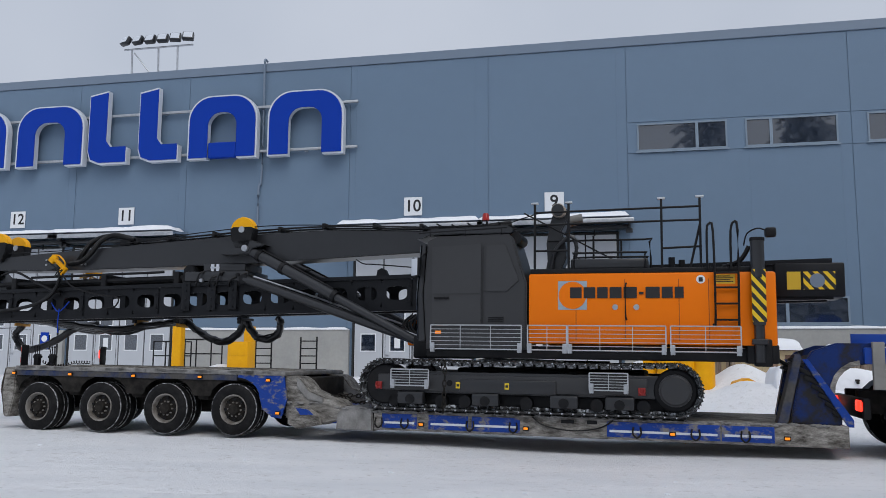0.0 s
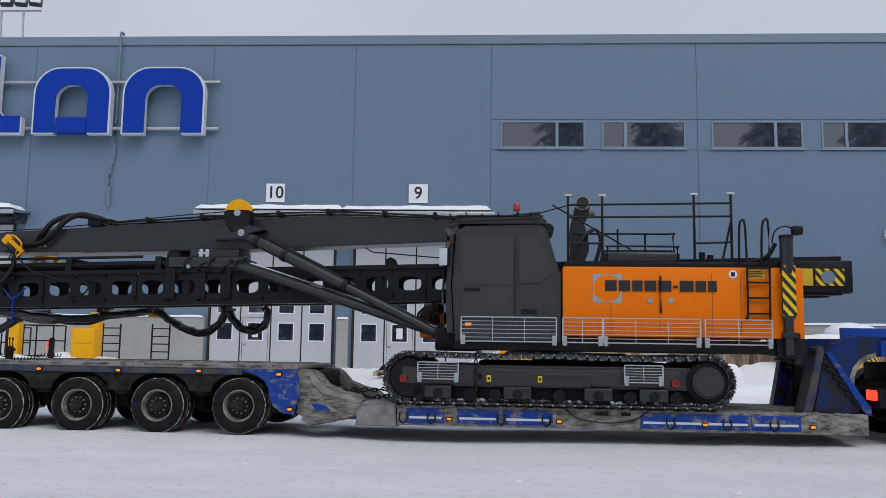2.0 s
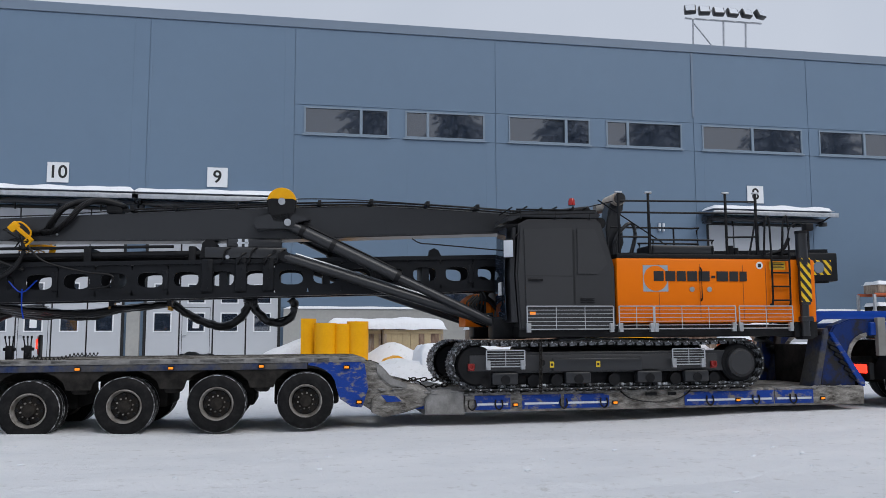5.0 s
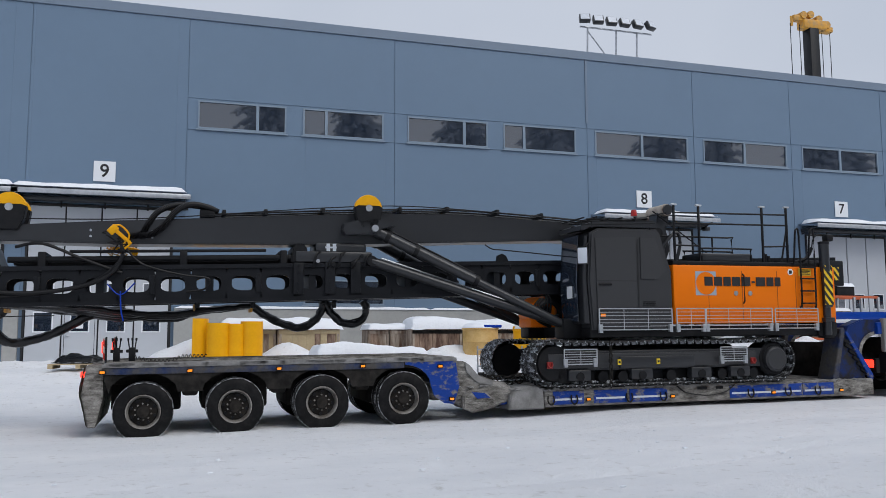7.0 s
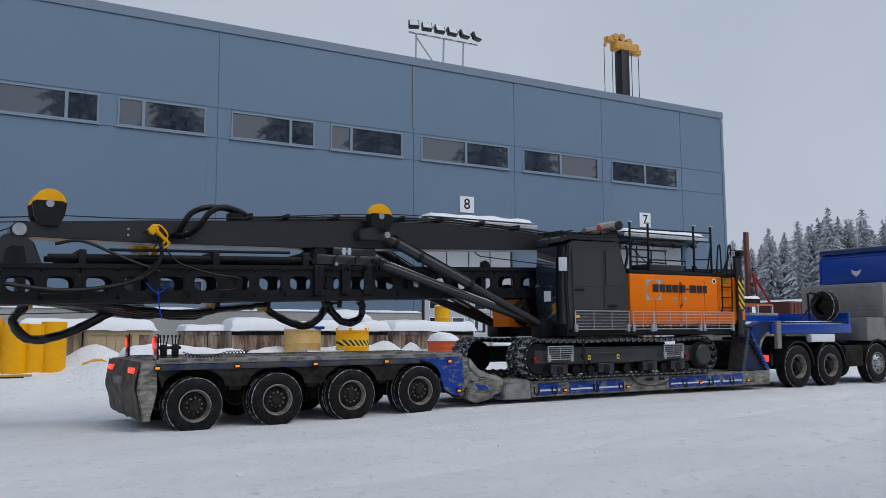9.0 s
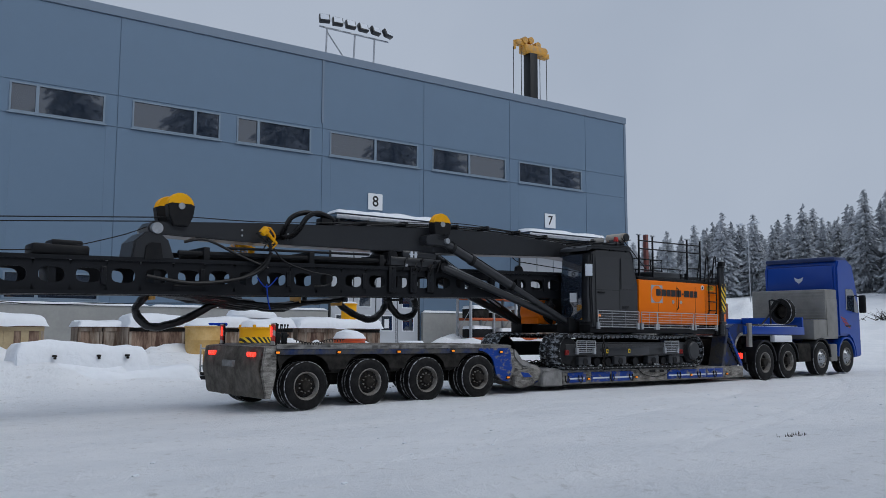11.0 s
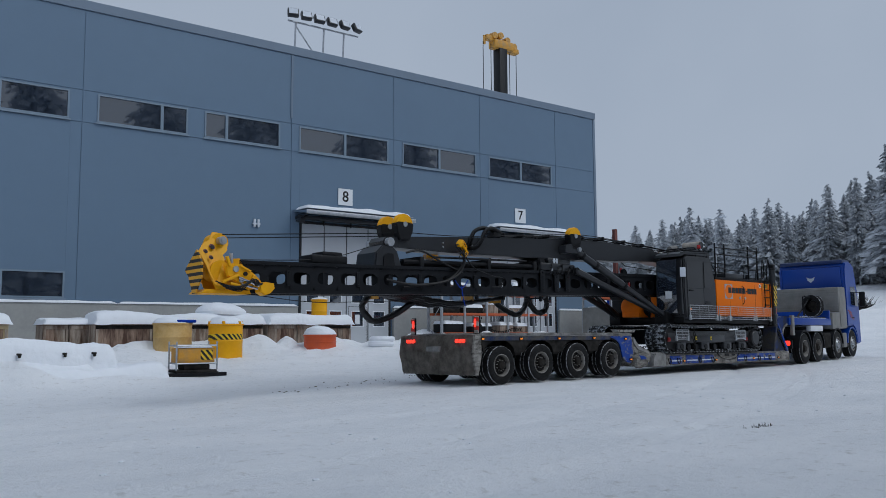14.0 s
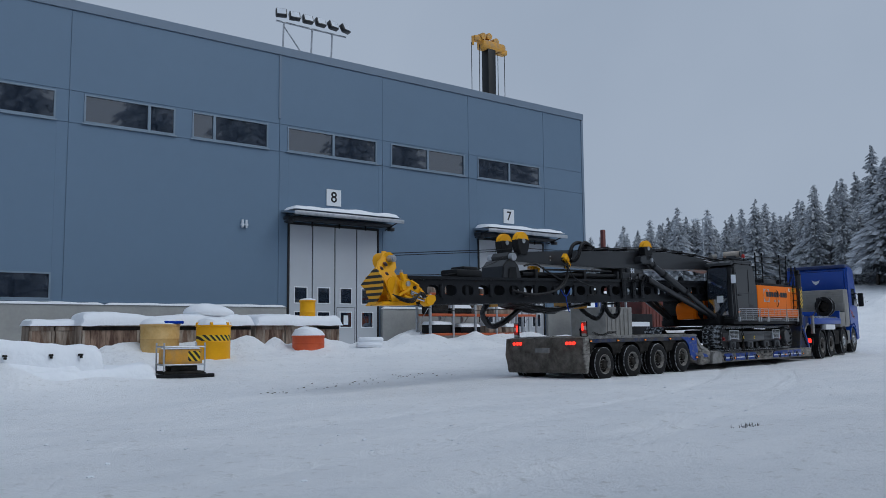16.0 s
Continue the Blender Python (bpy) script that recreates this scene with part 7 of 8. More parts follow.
def drift(name, x0, x1, y0, y1, z, h, label, seed):
    """Thick snow with a drooping rounded brow over a row of boxes."""
    nx, ny = int((x1 - x0) / 0.09), 14
    bm = B()
    rows = []
    for j in range(ny + 1):
        row = []
        for i in range(nx + 1):
            u, v = i / nx, j / ny
            x = x0 + (x1 - x0) * u
            wob = 0.06 * noise.noise(Vector((x * 1.1, seed, 0)))
            # a profile that rolls out over the front edge
            if v < 0.3:
                a = (v / 0.3) * 1.5708
                yy, k = y0 + 0.2 * (1 - math.sin(a)) * -0.0 + 0.25 * (1 - math.cos(a)) + wob, math.sin(a)
            else:
                yy, k = y0 + 0.25 + wob + (y1 - y0 - 0.25) * (v - 0.3) / 0.7, 1.0
            e = min(1, (x - x0) / 0.25, (x1 - x) / 0.25)
            k *= math.sqrt(max(0, 1 - (1 - e) ** 2))
            hh = h * (0.8 + 0.3 * noise.noise(Vector((x * 0.55, seed * 3.1, yy * 0.5))) + 0.1 * noise.noise(Vector((x * 2.1, seed, yy * 2))))
            droop = 0.05 * max(0, noise.noise(Vector((x * 1.7, 5, seed)))) if v == 0 else 0
            row.append(bm.verts.new((x, yy, z + hh * k - droop)))
        rows.append(row)
    for j in range(ny):
        for i in range(nx):
            bm.faces.new((rows[j][i], rows[j][i + 1], rows[j + 1][i + 1], rows[j + 1][i]))
    rim = rows[0] + [rows[j][nx] for j in range(1, ny + 1)] + [rows[ny][i] for i in range(nx - 1, -1, -1)] + [rows[j][0] for j in range(ny - 1, 0, -1)]
    low = [bm.verts.new((v.co.x, min(max(v.co.y, y0 + 0.06), y1), z)) for v in rim]
    n = len(rim)
    for i in range(n):
        bm.faces.new((rim[(i + 1) % n], rim[i], low[i], low[(i + 1) % n]))
    bm.faces.new(low[::-1])
    bmesh.ops.recalc_face_normals(bm, faces=bm.faces[:])
    return solid(name, bm, SNOW, label, "snow")


def drum(name, x, y, r, h, material, label, cat, band=False, snow=0.12, lift=0.0):
    z = stand(x, y) - 0.06 + lift
    d = thing(name, label, cat, at=pose(x, y, z))
    bm = lathe(B(), [(0.02, 0), (r, 0), (r + 0.015, 0.03), (r, 0.06), (r, h * 0.5), (r + 0.012, h * 0.52), (r, h * 0.54), (r, h - 0.05), (r + 0.03, h - 0.04), (r + 0.03, h), (0.02, h)], 28, "z")
    body = part("body", bm, material, d)
    if band:
        bm = lathe(B(), [(r + 0.004, h * 0.56), (r + 0.006, h * 0.56), (r + 0.006, h * 0.72), (r + 0.004, h * 0.72)], 28, "z")
        part("stripe_band", bm, HAZARD, body, "black and yellow stripe band")
        for k in range(6):
            a = k * math.pi / 3
            bm = B()
            box(bm, r * math.cos(a) - 0.04, r * math.cos(a) + 0.04, r * math.sin(a) - 0.04, r * math.sin(a) + 0.04, h, h + 0.08, 0.01)
            part("lug", bm, material, body)
    if snow:
        bm = lathe(B(), [(0.01, snow), (r * 0.5, snow * 0.92), (r * 0.85, snow * 0.6), (r + 0.02, 0.02), (r + 0.02, 0.0), (0.01, 0.0)], 24, "z")
        for v in bm.verts:
            v.co.z *= 1 + 0.3 * noise.noise(v.co * 3)
        sn = solid("drum_snow", bm, SNOW, "rounded heap of snow lying on a drum", "snow")
        sn.matrix_world = pose(x, y, z + h + 0.002)


def pump_unit(x, y):
    z = stand(x, y) - 0.02
    p = thing("hydraulic_unit", "worn yellow pump frame on a dark skid", "machine", at=pose(x, y, z, 0, 0, -6))
    for dy in (-0.35, 0.35):
        bm = B()
        box(bm, -0.75, 0.75, dy - 0.06, dy + 0.06, 0.0, 0.09, 0.01)
        part("skid", bm, BLACK, p)
    bm = B()
    box(bm, -0.5, 0.5, -0.4, 0.4, 0.09, 0.16, 0.01)
    part("base_plate", bm, UNDER, p)
    bm = B()
    box(bm, -0.3, 0.35, -0.3, 0.3, 0.16, 0.3, 0.03)
    part("pump_block", bm, UNDER, p)
    bm = B()
    box(bm, -0.46, 0.46, -0.34, 0.34, 0.3, 0.7, 0.03)
    tank = part("tank", bm, OLDYELLOW, p)
    bm = B()
    box(bm, 0.1, 0.4, -0.346, -0.341, 0.4, 0.65)
    part("stripe_plate", bm, HAZARD, tank, smooth=False)
    for a in (-0.5, 0.5):
        for b in (-0.38, 0.38):
            bm = B()
            rod(bm, (a, b, 0.16), (a, b, 0.86), 0.022, 8)
            part("frame_post", bm, STEEL, p)
    for zz in (0.32, 0.76):
        bm = B()
        for b in (-0.38, 0.38):
            rod(bm, (-0.5, b, zz), (0.5, b, zz), 0.02, 8)
        for a in (-0.5, 0.5):
            rod(bm, (a, -0.38, zz), (a, 0.38, zz), 0.02, 8)
        part("frame_rail", bm, STEEL, p)
    sn = snow_mound("tank_snow", -0.42, 0.42, -0.34, 0.34, 0, 0.06, "thin snow on the pump tank", 9, 16, 10, 0.1)
    sn.matrix_world = pose(x, y, z + 0.702, 0, 0, -6)


def yellow_shells(x, y):
    for k, (dx, dy, a) in enumerate(((-0.3, 0.3, 65), (0.27, 0.0, 0), (0.76, 0.1, 10), (1.22, 0.05, -10))):
        z = stand(x + dx, y + dy) - 0.2
        bm = B()
        pts = []
        r = 0.32
        n = 12
        for yy in (r, r - 0.03):
            rng = range(n + 1) if yy == r else range(n, -1, -1)
            pts += [(yy * math.cos(math.pi + i * math.pi / n), yy * math.sin(math.pi + i * math.pi / n)) for i in rng]
        low = [bm.verts.new((px, py, 0)) for px, py in pts]
        top = [bm.verts.new((px, py, 1.55 - 0.08 * k % 0.2)) for px, py in pts]
        m = len(pts)
        bm.faces.new(low)
        bm.faces.new(top[::-1])
        for i in range(m):
            bm.faces.new((low[(i + 1) % m], low[i], top[i], top[(i + 1) % m]))
        bmesh.ops.recalc_face_normals(bm, faces=bm.faces[:])
        ob = solid("yellow_shell", bm, YELLOW, "bright yellow steel half shell standing in the snow", "steel shell", "yellow shells by the hall")
        ob.matrix_world = pose(x + dx, y + dy, z, 0, 0, a)
    for dx in (-0.28, 0.35):
        bm = B()
        box(bm, -0.32, 0.32, -0.12, 0.12, 0, 0.05, 0.01)
        ob = solid("base_plate", bm, OLDYELLOW, "worn yellow steel base plate in the snow", "plate", "plates by the shells")
        ob.matrix_world = pose(x + dx, y - 0.75, stand(x + dx, y - 0.75) - 0.01, 0, 0, 4)
    bm = B()
    box(bm, -0.42, 0.42, -0.08, 0.08, 0, 0.04, 0.01)
    ob = solid("steel_bar", bm, BLACK, "black steel bar lying in the snow", "bar")
    ob.matrix_world = pose(x + 0.05, y - 1.1, stand(x + 0.05, y - 1.1) - 0.01)


def rack(x0, x1, y):
    z = FLOOR_Z - 0.1
    s = thing("storage_rack", "outdoor pallet rack with orange beams and snowy goods", "rack", at=pose(0, 0, 0))
    n = 4 if x1 - x0 < 4.5 else 6
    for k in range(n):
        x = x0 + (x1 - x0) * k / (n - 1)
        for yy in (y - 0.9, y):
            bm = B()
            box(bm, x - 0.045, x + 0.045, yy - 0.045, yy + 0.045, z - 0.1, 2.9, 0.008)
            part("upright", bm, STEEL, s)
        bm = B()
        rod(bm, (x, y - 0.9, z + 0.2), (x, y, z + 1.1), 0.015, 6)
        rod(bm, (x, y, z + 1.1), (x, y - 0.9, z + 2.0), 0.015, 6)
        part("brace", bm, STEEL, s)
    for zz in (1.2, 2.0, 2.85):
        for yy in (y - 0.9, y):
            bm = B()
            box(bm, x0, x1, yy - 0.03, yy + 0.03, zz, zz + 0.1, 0.008)
            part("beam", bm, RACKORANGE, s)
    rnd = random.Random(5)
    for zz in (1.3, 2.1, 2.95):
        x = x0 + 0.2
        while x < x1 - 1.2:
            w, h = rnd.uniform(0.7, 1.2), rnd.uniform(0.2, 0.4)
            bm = B()
            box(bm, x, x + w, y - 0.85, y - 0.05, zz, zz + h, 0.03)
            g = solid("wrapped_box", bm, rnd.choice((BLACK, WOOD, SIGNBLUE, UNDER)), "wrapped goods stored on the outdoor rack", "goods", "goods on the rack")
            snow_mound("goods_snow", x - 0.04, x + w + 0.04, y - 0.9, y, zz + h, 0.16, "snow on stored goods", x, 14, 8, 0.15)
            x += w + rnd.uniform(0.1, 0.5)


def yard():
    for x0, x1, y, m, sd, dk in ((5.95, 6.62, 27.2, WOOD, 1, 0), (6.66, 7.3, 27.0, WOOD, 2, 0), (7.2, 8.9, 26.4, RUSTWOOD, 3, 1), (8.94, 9.9, 26.45, WOOD, 4, 0), (9.94, 10.7, 26.4, WOOD, 5, 1), (10.74, 11.6, 26.45, RUSTWOOD, 6, 1), (11.64, 12.6, 26.4, RUSTWOOD, 7, 1),
                                 (12.85, 13.9, 26.5, WOOD, 8, 0), (13.94, 15.0, 26.45, WOOD, 9, 0), (15.04, 16.1, 26.5, RUSTWOOD, 10, 1), (1.3, 2.9, 26.6, PALEWOOD, 12, 0), (2.95, 4.85, 26.4, PALEWOOD, 11, 0)):
        crate(x0, x1, y + (0.12 if sd == 2 else 0), 1.0, 1.58, m, sd, dk)
    drift("crate_snow", 5.88, 7.36, 27.02, 28.3, 1.612, 0.3, "deep rounded snow on a row of crates", 1)
    drift("crate_snow", 7.12, 12.7, 26.25, 27.6, 1.612, 0.42, "deep rounded snow on a row of crates", 2)
    drift("crate_snow", 12.78, 16.18, 26.3, 27.6, 1.612, 0.42, "deep rounded snow on a row of crates", 3)
    drift("crate_snow", 1.2, 4.95, 26.25, 27.6, 1.612, 0.4, "deep rounded snow on a pale crate", 4)
    # a snowed-over bin that rises from the crates' snow
    bm = lathe(B(), [(0.02, 0.0), (0.46, 0.0), (0.5, 0.42), (0.02, 0.42)], 18, "z")
    ob = solid("black_bin", bm, BLACK, "black bin buried in snow on a crate", "bin")
    ob.matrix_world = pose(11.35, 26.95, 1.615)
    bm = lathe(B(), [(0.01, 0.32), (0.25, 0.3), (0.45, 0.22), (0.58, 0.1), (0.62, 0.0), (0.6, -0.1), (0.52, -0.1), (0.51, 0.0), (0.01, 0.0)], 22, "z")
    for v in bm.verts:
        v.co.x *= 1.35 + 0.3 * noise.noise(v.co * 1.5)
        v.co.z *= 1 + 0.35 * noise.noise(v.co * 2)
    ob = solid("bin_snow", bm, SNOW, "rounded cap of snow on a bin", "snow")
    ob.matrix_world = pose(11.35, 26.95, 2.037)
    drum("plastic_tub", 9.1, 25.2, 0.56, 0.88, PALEYELLOW, "pale worn yellow tub with snow on top", "tub", snow=0.2)
    bm = B()
    box(bm, -0.3, 0.3, -0.2, 0.2, 0, 0.09, 0.03)
    for dx in (-0.22, 0.0, 0.22):
        rod(bm, (dx, -0.21, 0.05), (dx, -0.19, 0.05), 0.035, 10)
    ob = solid("plastic_tray", bm, SIGNBLUE, "blue plastic tray lying on a yellow tub", "tray")
    ob.matrix_world = pose(9.32, 24.85, stand(9.1, 25.2) + 0.83, 0, 0, 5)
    drum("drive_cap", 10.35, 24.2, 0.5, 1.05, YELLOW, "yellow steel drive cap with striped band", "pile cap", True, 0.25)
    pump_unit(8.08, 20.9)
    drum("orange_tub", 14.02, 25.0, 0.53, 0.5, BUCKETRED, "orange-red tub heaped with snow", "tub", snow=0.3, lift=-0.08)
    drum("yellow_block", 15.1, 27.0, 0.28, 0.9, YELLOW, "yellow steel drum standing in crate snow", "drum", snow=0.08, lift=1.615 + 0.06 - stand(15.1, 27.0))
    for x, y, r in ((16.45, 25.0, 0.36),):
        bm = B()
        tube(bm, [(r * math.cos(a), r * math.sin(a), 0.08) for a in (k * math.pi / 8 for k in range(17))], 0.11, 10, 1)
        tube(bm, [(0.05 + r * math.cos(a), r * math.sin(a), 0.25) for a in (k * math.pi / 8 for k in range(17))], 0.1, 10, 1)
        ob = solid("tyre_stack", bm, SNOW, "two tyres lying under snow", "tyre")
        ob.matrix_world = pose(x, y, stand(x, y))
    yellow_shells(0.82, 25.1)
    bm = B()
    prism(bm, [(0, 0), (0.2, 0.35), (0.5, 0.45), (1.0, 0.2), (1.1, 0)], -0.3, 0.3, 0.02)
    ob = solid("yellow_bracket", bm, YELLOW, "small yellow steel bracket in the snow", "bracket")
    ob.matrix_world = pose(2.6, 24.4, stand(2.6, 24.4) - 0.05, 0, 0, 10)
    for x, y, h, w in ((-14.9, 26.2, 1.7, 0.32), (-12.4, 26.4, 1.6, 0.3)):
        bm = B()
        box(bm, -w / 2, w / 2, -0.15, 0.15, 0, h, 0.02)
        for k in range(3):
            rod(bm, (0, -0.16, h - 0.12 - 0.1 * k), (0, -0.14, h - 0.12 - 0.1 * k), 0.03, 10)
        ob = solid("yellow_post", bm, YELLOW, "square yellow steel post by the wall", "post", "yellow posts")
        ob.matrix_world = pose(x, y, stand(x, y) - 0.1)
    bm = B()
    box(bm, -0.35, 0.35, -0.3, 0.3, 0, 0.95, 0.03)
    box(bm, -0.3, 0.3, -0.32, -0.3, 0.5, 0.9, 0.01)
    ob = solid("yellow_cabinet", bm, YELLOW, "yellow steel box standing in snow", "box")
    ob.matrix_world = pose(-12.2, 25.4, stand(-12.2, 25.4) - 0.1)
    for x in (-10.9, -9.2):
        bm = B()
        for dx in (-0.3, 0.3):
            rod(bm, (dx, 0, 0), (dx, 0, 1.6), 0.03, 8)
        for k in range(6):
            rod(bm, (-0.3, 0, 0.15 + 0.26 * k), (0.3, 0, 0.15 + 0.26 * k), 0.02, 8)
        ob = solid("steel_trestle", bm, BLACK, "black ladder-shaped steel trestle", "trestle", "trestles by the wall")
        ob.matrix_world = pose(x - 1.8, 28.2, FLOOR_Z - 0.1)
    for k, x in enumerate((-15.8, -14.6)):
        bm = B()
        for dx in (-0.5, 0.5):
            for dy in (-0.4, 0.4):
                rod(bm, (dx, dy, 0), (dx, dy, 1.3), 0.025, 8)
        for z in (0.3, 0.8, 1.3):
            for dy in (-0.4, 0.4):
                rod(bm, (-0.5, dy, z), (0.5, dy, z), 0.02, 8)
            for dx in (-0.5, 0.0, 0.5):
                rod(bm, (dx, -0.4, z), (dx, 0.4, z), 0.02, 8)
        ob = solid("mesh_cage", bm, BLACK, "black tubular steel storage cage", "cage", "storage cages")
        ob.matrix_world = pose(x, 27.4, stand(x, 27.4) - 0.05)
    rack(20.9, 26.9, 28.2)
    rack(30.6, 33.6, 28.6)
    pal = thing("pallet", "pale wooden pallet on the snow", "pallet", at=pose(-2.45, 24.7, stand(-2.45, 24.7) + 0.02, 0, 0, -4))
    for k in range(7):
        bm = B()
        box(bm, -0.75, 0.75, -0.5 + 0.15 * k, -0.39 + 0.15 * k, 0.1, 0.125, 0.004)
        part("board", bm, PALEWOOD, pal, smooth=False)
    for k in (-0.68, 0, 0.68):
        bm = B()
        box(bm, k - 0.06, k + 0.06, -0.5, 0.51, 0.0, 0.098)
        part("bearer", bm, PALEWOOD, pal, smooth=False)
    bm = B()
    rows = [[bm.verts.new((x, y, 0.02 + max(0.0, 1 - (x / 0.68) ** 2 - (y / 0.46) ** 2) ** 0.5 * (0.2 + 0.16 * noise.noise(Vector((x * 4, y * 5, 1)))) + 0.02 * noise.noise(Vector((x * 11, y * 11, 4)))))
             for x in np.linspace(-0.68, 0.68, 30)] for y in np.linspace(-0.46, 0.46, 22)]
    for A, C in zip(rows, rows[1:]):
        for k in range(29):
            bm.faces.new((A[k], A[k + 1], C[k + 1], C[k]))
    bmesh.ops.solidify(bm, geom=bm.faces[:], thickness=0.01)
    ob = solid("tarp_bundle", bm, SLEEVE, "crumpled black tarpaulin lying on a pallet", "tarpaulin")
    ob.matrix_world = pose(-2.45, 24.7, stand(-2.45, 24.7) + 0.155, 0, 0, -4)
    # container and huts past the hall
    for x, y, w, h, m, label in ((41.5, 32.5, 4.0, 1.9, MASTRUST, "dark red steel container"), (31.5, 27.5, 1.9, 1.5, ALU, "grey site box by the wall")):
        bm = B()
        box(bm, -w / 2, w / 2, -1.1, 1.1, 0, h, 0.02)
        ob = solid("steel_container", bm, m, label, "container", smooth=False)
        for k in range(int(w / 0.3)):
            bm = B()
            box(bm, -w / 2 + 0.15 + 0.3 * k - 0.05, -w / 2 + 0.15 + 0.3 * k + 0.05, -1.13, -1.102, 0.1, h - 0.1)
            part("rib", bm, m, ob, smooth=False)
        ob.matrix_world = pose(x, y, stand(x, y) - 0.05)
    bm = B()
    box(bm, -1.1, 1.1, -0.5, 0.5, 0, 1.15, 0.03)
    ob = solid("black_crate", bm, BLACK, "black steel crate with a pale bar on it", "crate")
    ob.matrix_world = pose(38.6, 31.3, stand(38.6, 31.3))
    bm = B()
    box(bm, -0.8, 0.8, -0.512, -0.502, 0.45, 0.7)
    part("pale_bar", bm, PLATEWHITE, ob, smooth=False)
    # brush heap on the bank
    rnd = random.Random(21)
    bm = B()
    for k in range(260):
        a, r = rnd.uniform(0, 6.28), abs(rnd.gauss(0, 1.0))
        p = Vector((1.7 * r * math.cos(a), r * math.sin(a), 0.0))
        rod(bm, p, p + Vector((rnd.gauss(0, 0.6), rnd.gauss(0, 0.5), rnd.uniform(0.3, 1.6) * math.exp(-r * 0.5))), 0.03, 4, 0.008)
    ob = solid("brush_heap", bm, UNDER, "dark heap of brushwood on the snowbank", "brushwood", kind="stuff")
    ob.matrix_world = pose(67.4, 33.0, stand(67.4, 33.0) - 0.1)
    # snowed-over machine at the yard's edge
    drift("snowed_over_machine", 3.2, 6.25, 20.75, 22.3, 0.45, 0.82, "machine hidden under deep rounded snow", 7)
    drift("snow_drift", 3.0, 7.4, 20.45, 22.1, 0.15, 0.52, "low drift of snow at a buried machine", 8)
    drift("snow_drift", 3.9, 5.7, 20.55, 21.6, 0.2, 0.62, "low drift of snow at a buried machine", 9)
    for x in (4.05, 5.0, 5.65):
        bm = B()
        box(bm, x - 0.045, x + 0.045, 20.7, 21.1, 0.84, 0.89, 0.015)
        box(bm, x - 0.03, x + 0.03, 20.69, 20.74, 0.79, 0.839, 0.01)
        solid("machine_lug", bm, UNDER, "dark steel lug sticking out of the snow", "lug", "lugs in the snow")
    # crane top behind the hall
    c = thing("crane_mast", "tall black rig mast with a yellow head behind the hall", "crane", at=pose(48.9, 55, 0))
    bm = B()
    box(bm, -0.45, 0.45, -0.45, 0.45, 0.6, 26.5, 0.05)
    part("column", bm, MASTBLACK, c)
    bm = B()
    box(bm, -1.0, 1.3, -0.5, 0.5, 26.4, 27.2, 0.15)
    box(bm, -1.8, -0.6, -0.3, 0.3, 27.0, 27.5, 0.12)
    box(bm, 0.9, 2.0, -0.35, 0.35, 26.3, 26.8, 0.12)
    for dx, dz in ((-0.9, 27.5), (-0.2, 27.6), (0.6, 27.3), (1.4, 26.9)):
        rod(bm, (dx, -0.4, dz), (dx, 0.4, dz), 0.3, 14)
    rod(bm, (-1.85, 0, 26.6), (-1.85, 0, 27.4), 0.12, 10)
    part("head", bm, OLDYELLOW, c, "yellow crane head with sheaves")
    for dx in (-2.0, -1.1, 1.1, 1.9):
        bm = B()
        rod(bm, (dx, 0, 14), (dx, 0, 26.8), 0.03, 6)
        part("rope", bm, BLACK, c)
    # red-brown leader with stays past the corner
    m = thing("leader_mast", "red-brown steel leader mast with two stays", "mast", at=pose(44.5, 38.5, stand(44.5, 38.5)))
    bm = B()
    box(bm, -0.13, 0.13, -0.13, 0.13, 0, 6.9, 0.02)
    part("leader", bm, MASTRUST, m)
    for dx in (-0.1, 2.2):
        bm = B()
        rod(bm, (0.2, -0.25, 4.2), (0.6 + dx, -0.8, 0.0), 0.09, 8)
        part("stay", bm, RED, m)
    bm = B()
    box(bm, -0.9, -0.4, -0.3, 0.1, 0.0, 2.6, 0.03)
    part("base_box", bm, SIGNBLUE, m)
    # lamp mast at the wood's edge
    l = thing("lamp_mast", "thin lamp mast with four floodlights at the wood's edge", "lamp", at=pose(78.3, 53.7, ground_z(78.3, 53.7)))
    top = 13.3 - ground_z(78.3, 53.7)
    bm = B()
    rod(bm, (0, 0, -0.5), (0, 0, top), 0.05, 8)
    rod(bm, (-0.55, 0.75, top - 0.1), (0.55, -0.75, top + 0.1), 0.04, 8)
    part("pole", bm, STEEL, l)
    for f in (-1.0, -0.6, 0.6, 1.0):
        bm = B()
        box(bm, -0.2, 0.2, -0.12, 0.12, 0.06, 0.26, 0.05, pose(0.6 * f, -0.8 * f, top + 0.1 * f, 0, 15 * f, 0))
        part("floodlight", bm, SIGNWHITE, l)
    rnd = random.Random(8)
    bm = B()
    for k in range(60):
        f = rnd.random()
        x, y = 8.6 + 6.4 * f + rnd.gauss(0, 0.5), 17.0 + 2.2 * f + rnd.gauss(0, 0.22)
        s = rnd.uniform(0.006, 0.022)
        bmesh.ops.create_icosphere(bm, subdivisions=1, radius=s, matrix=Matrix.Translation((x, y, stand(x, y) + 0.01)) @ Matrix.Diagonal((1.6, 1.0, 0.6, 1)))
    solid("dirt_clods", bm, CLOD, "small dark clods of dirt strewn on the snow", "dirt", kind="stuff")
    bm = B()
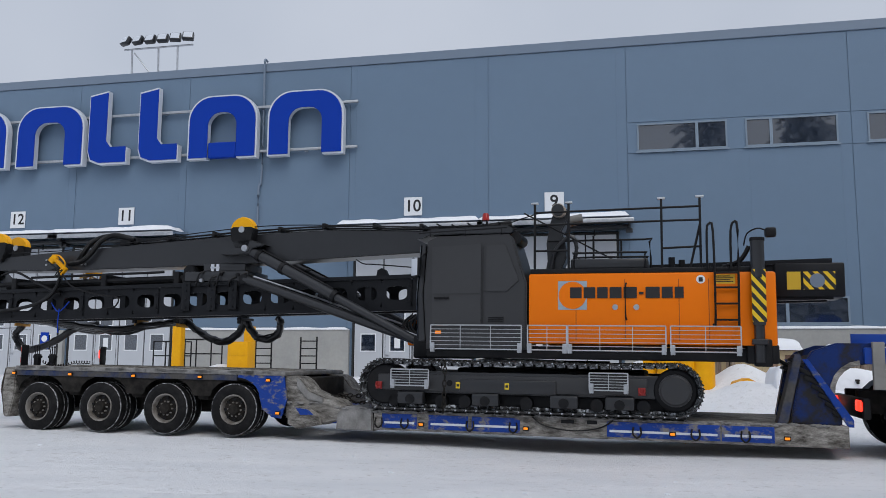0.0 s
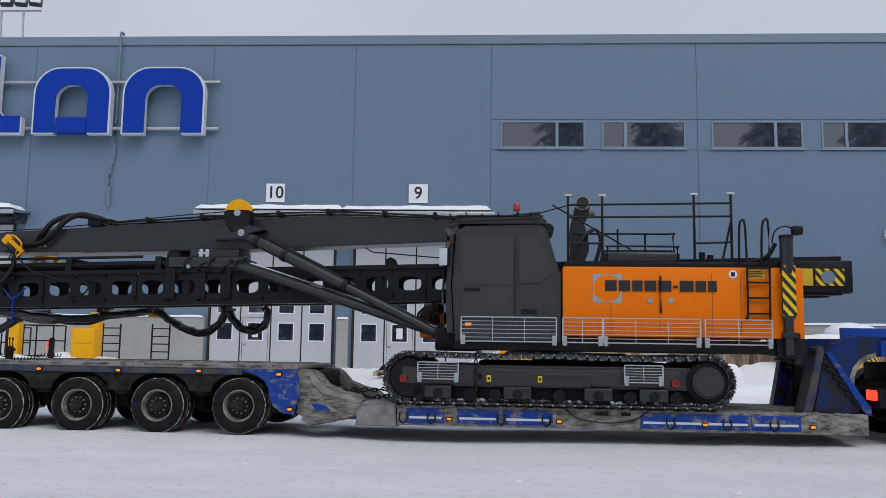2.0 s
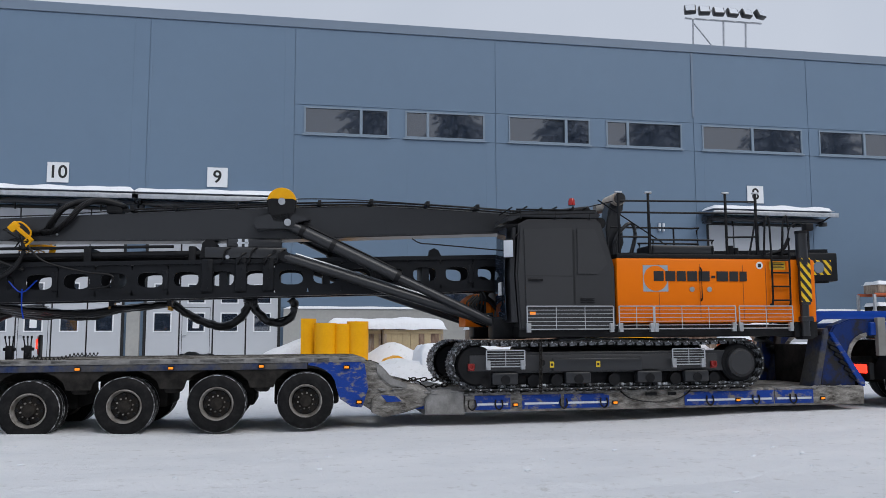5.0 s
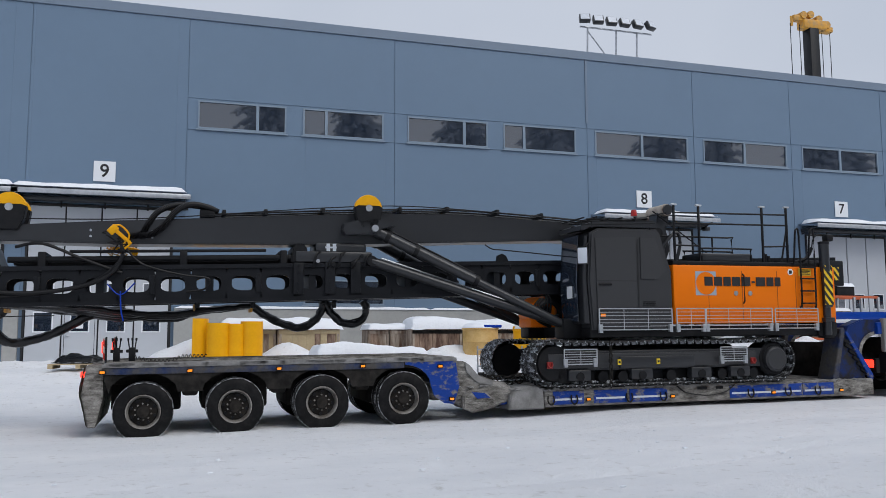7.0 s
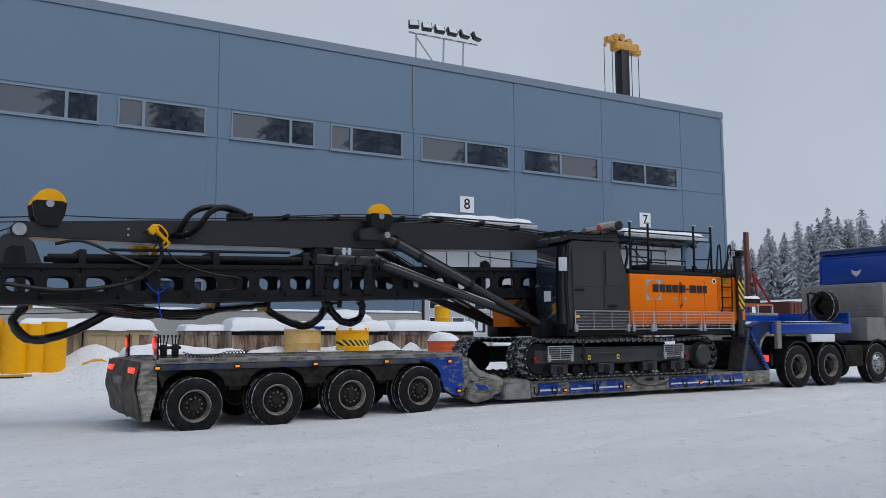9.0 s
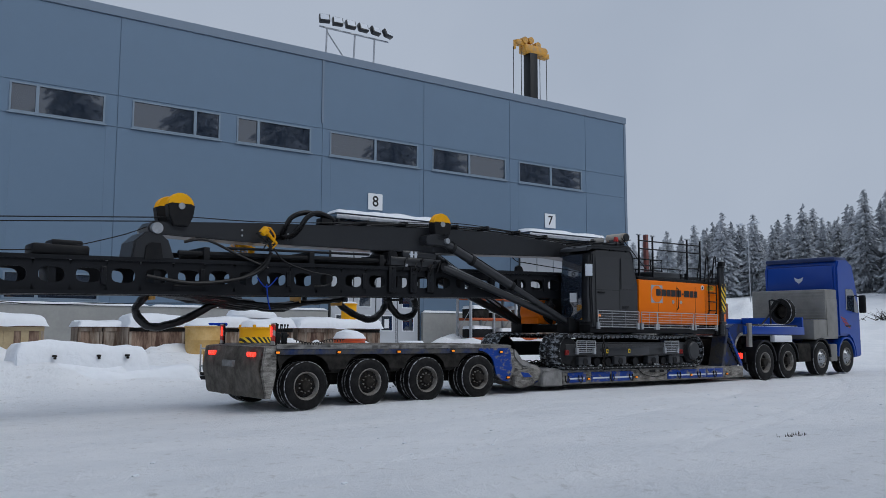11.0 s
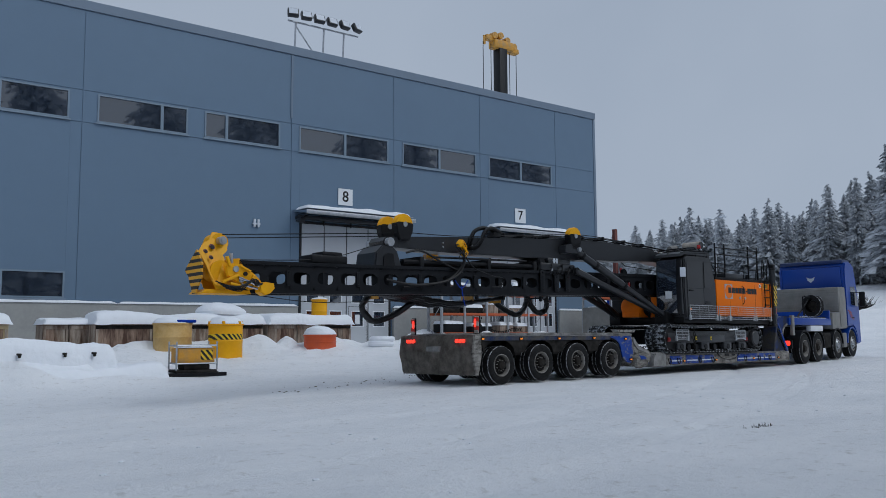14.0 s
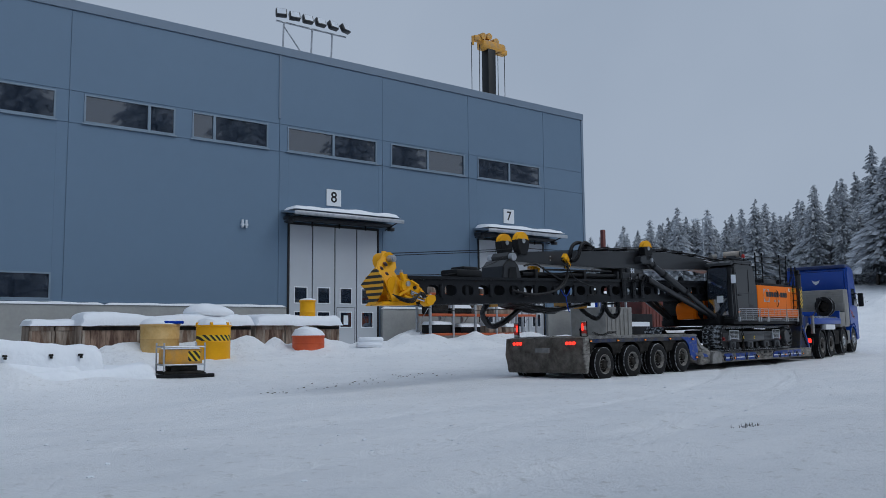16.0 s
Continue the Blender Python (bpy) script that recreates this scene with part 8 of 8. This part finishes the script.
    for k in range(130):
        x, y = rnd.uniform(-9, 34), rnd.uniform(5.5, 12.5)
        s = rnd.uniform(0.008, 0.028)
        bmesh.ops.create_icosphere(bm, subdivisions=1, radius=s, matrix=Matrix.Translation((x, y, stand(x, y) + s * 0.2)) @ Matrix.Diagonal((1.5, 1.1, 0.7, 1)))
    solid("snow_crumbs", bm, SNOW, "loose crumbs of snow on the yard", "snow", kind="stuff")
    rnd = random.Random(3)
    bm = B()
    for k in range(40):
        x, y = rnd.uniform(-0.28, 0.28), rnd.uniform(-0.06, 0.06)
        rod(bm, (x, y, -0.02), (x + rnd.uniform(-0.03, 0.03), y, rnd.uniform(0.01, 0.04)), 0.006, 4, 0.002)
    ob = solid("grass_tuft", bm, UNDER, "dark dead grass poking out of the snow", "grass", kind="stuff")
    ob.matrix_world = pose(9.5, 6.0, stand(9.5, 6.0))


yard()


# ---- what moves ----
def motions():
    def at(t):
        rows = np.array(DRIVE)
        return [np.interp(t, rows[:, 0], rows[:, k]) for k in (1, 2, 3, 4)]

    rows = [(t, pose(x, y, z, lean, -up, a)) for t, x, y, a, z, up, lean in DRIVE]
    walk(TRAILER, rows)
    walk(RIG, [(t, m @ Matrix.Translation(ORG)) for t, m in rows])
    for c in CHAINS:
        walk(c, rows)
    # the tractor turns about its rear axle
    def bend(t):
        return float(np.interp(t, (0, 9, 11.5, 12.5, 13.5, 14.5, 16), (0.6, 0.8, 3.0, 4.4, 5.6, 6.4, 6.4)))
    walk(TRUCK, [(t, m @ pose(15.02 + 0.1 * smooth01(9, 14, t), 0.05, 0.02, 0, -1.6 * smooth01(8.5, 12, t), bend(t))) for t, m in rows])
    times = [k * 0.25 for k in range(65)]
    gone, way, last = {}, 0.0, None
    for t in times:
        x, y, a, z = at(t)
        if last:
            way += math.hypot(x - last[0], y - last[1])
        last = (x, y)
        gone[t] = way
    for wheels, r in ((TRAILER_WHEELS, 0.44), (TRUCK_WHEELS, 0.52)):
        for k, (w, x, y) in enumerate(wheels):
            walk(w, [(t, pose(x, y, HUB_Z[x] if r < 0.5 else r, 0, math.degrees(gone[t] / r) + 37 * k, 0)) for t in times])


motions()
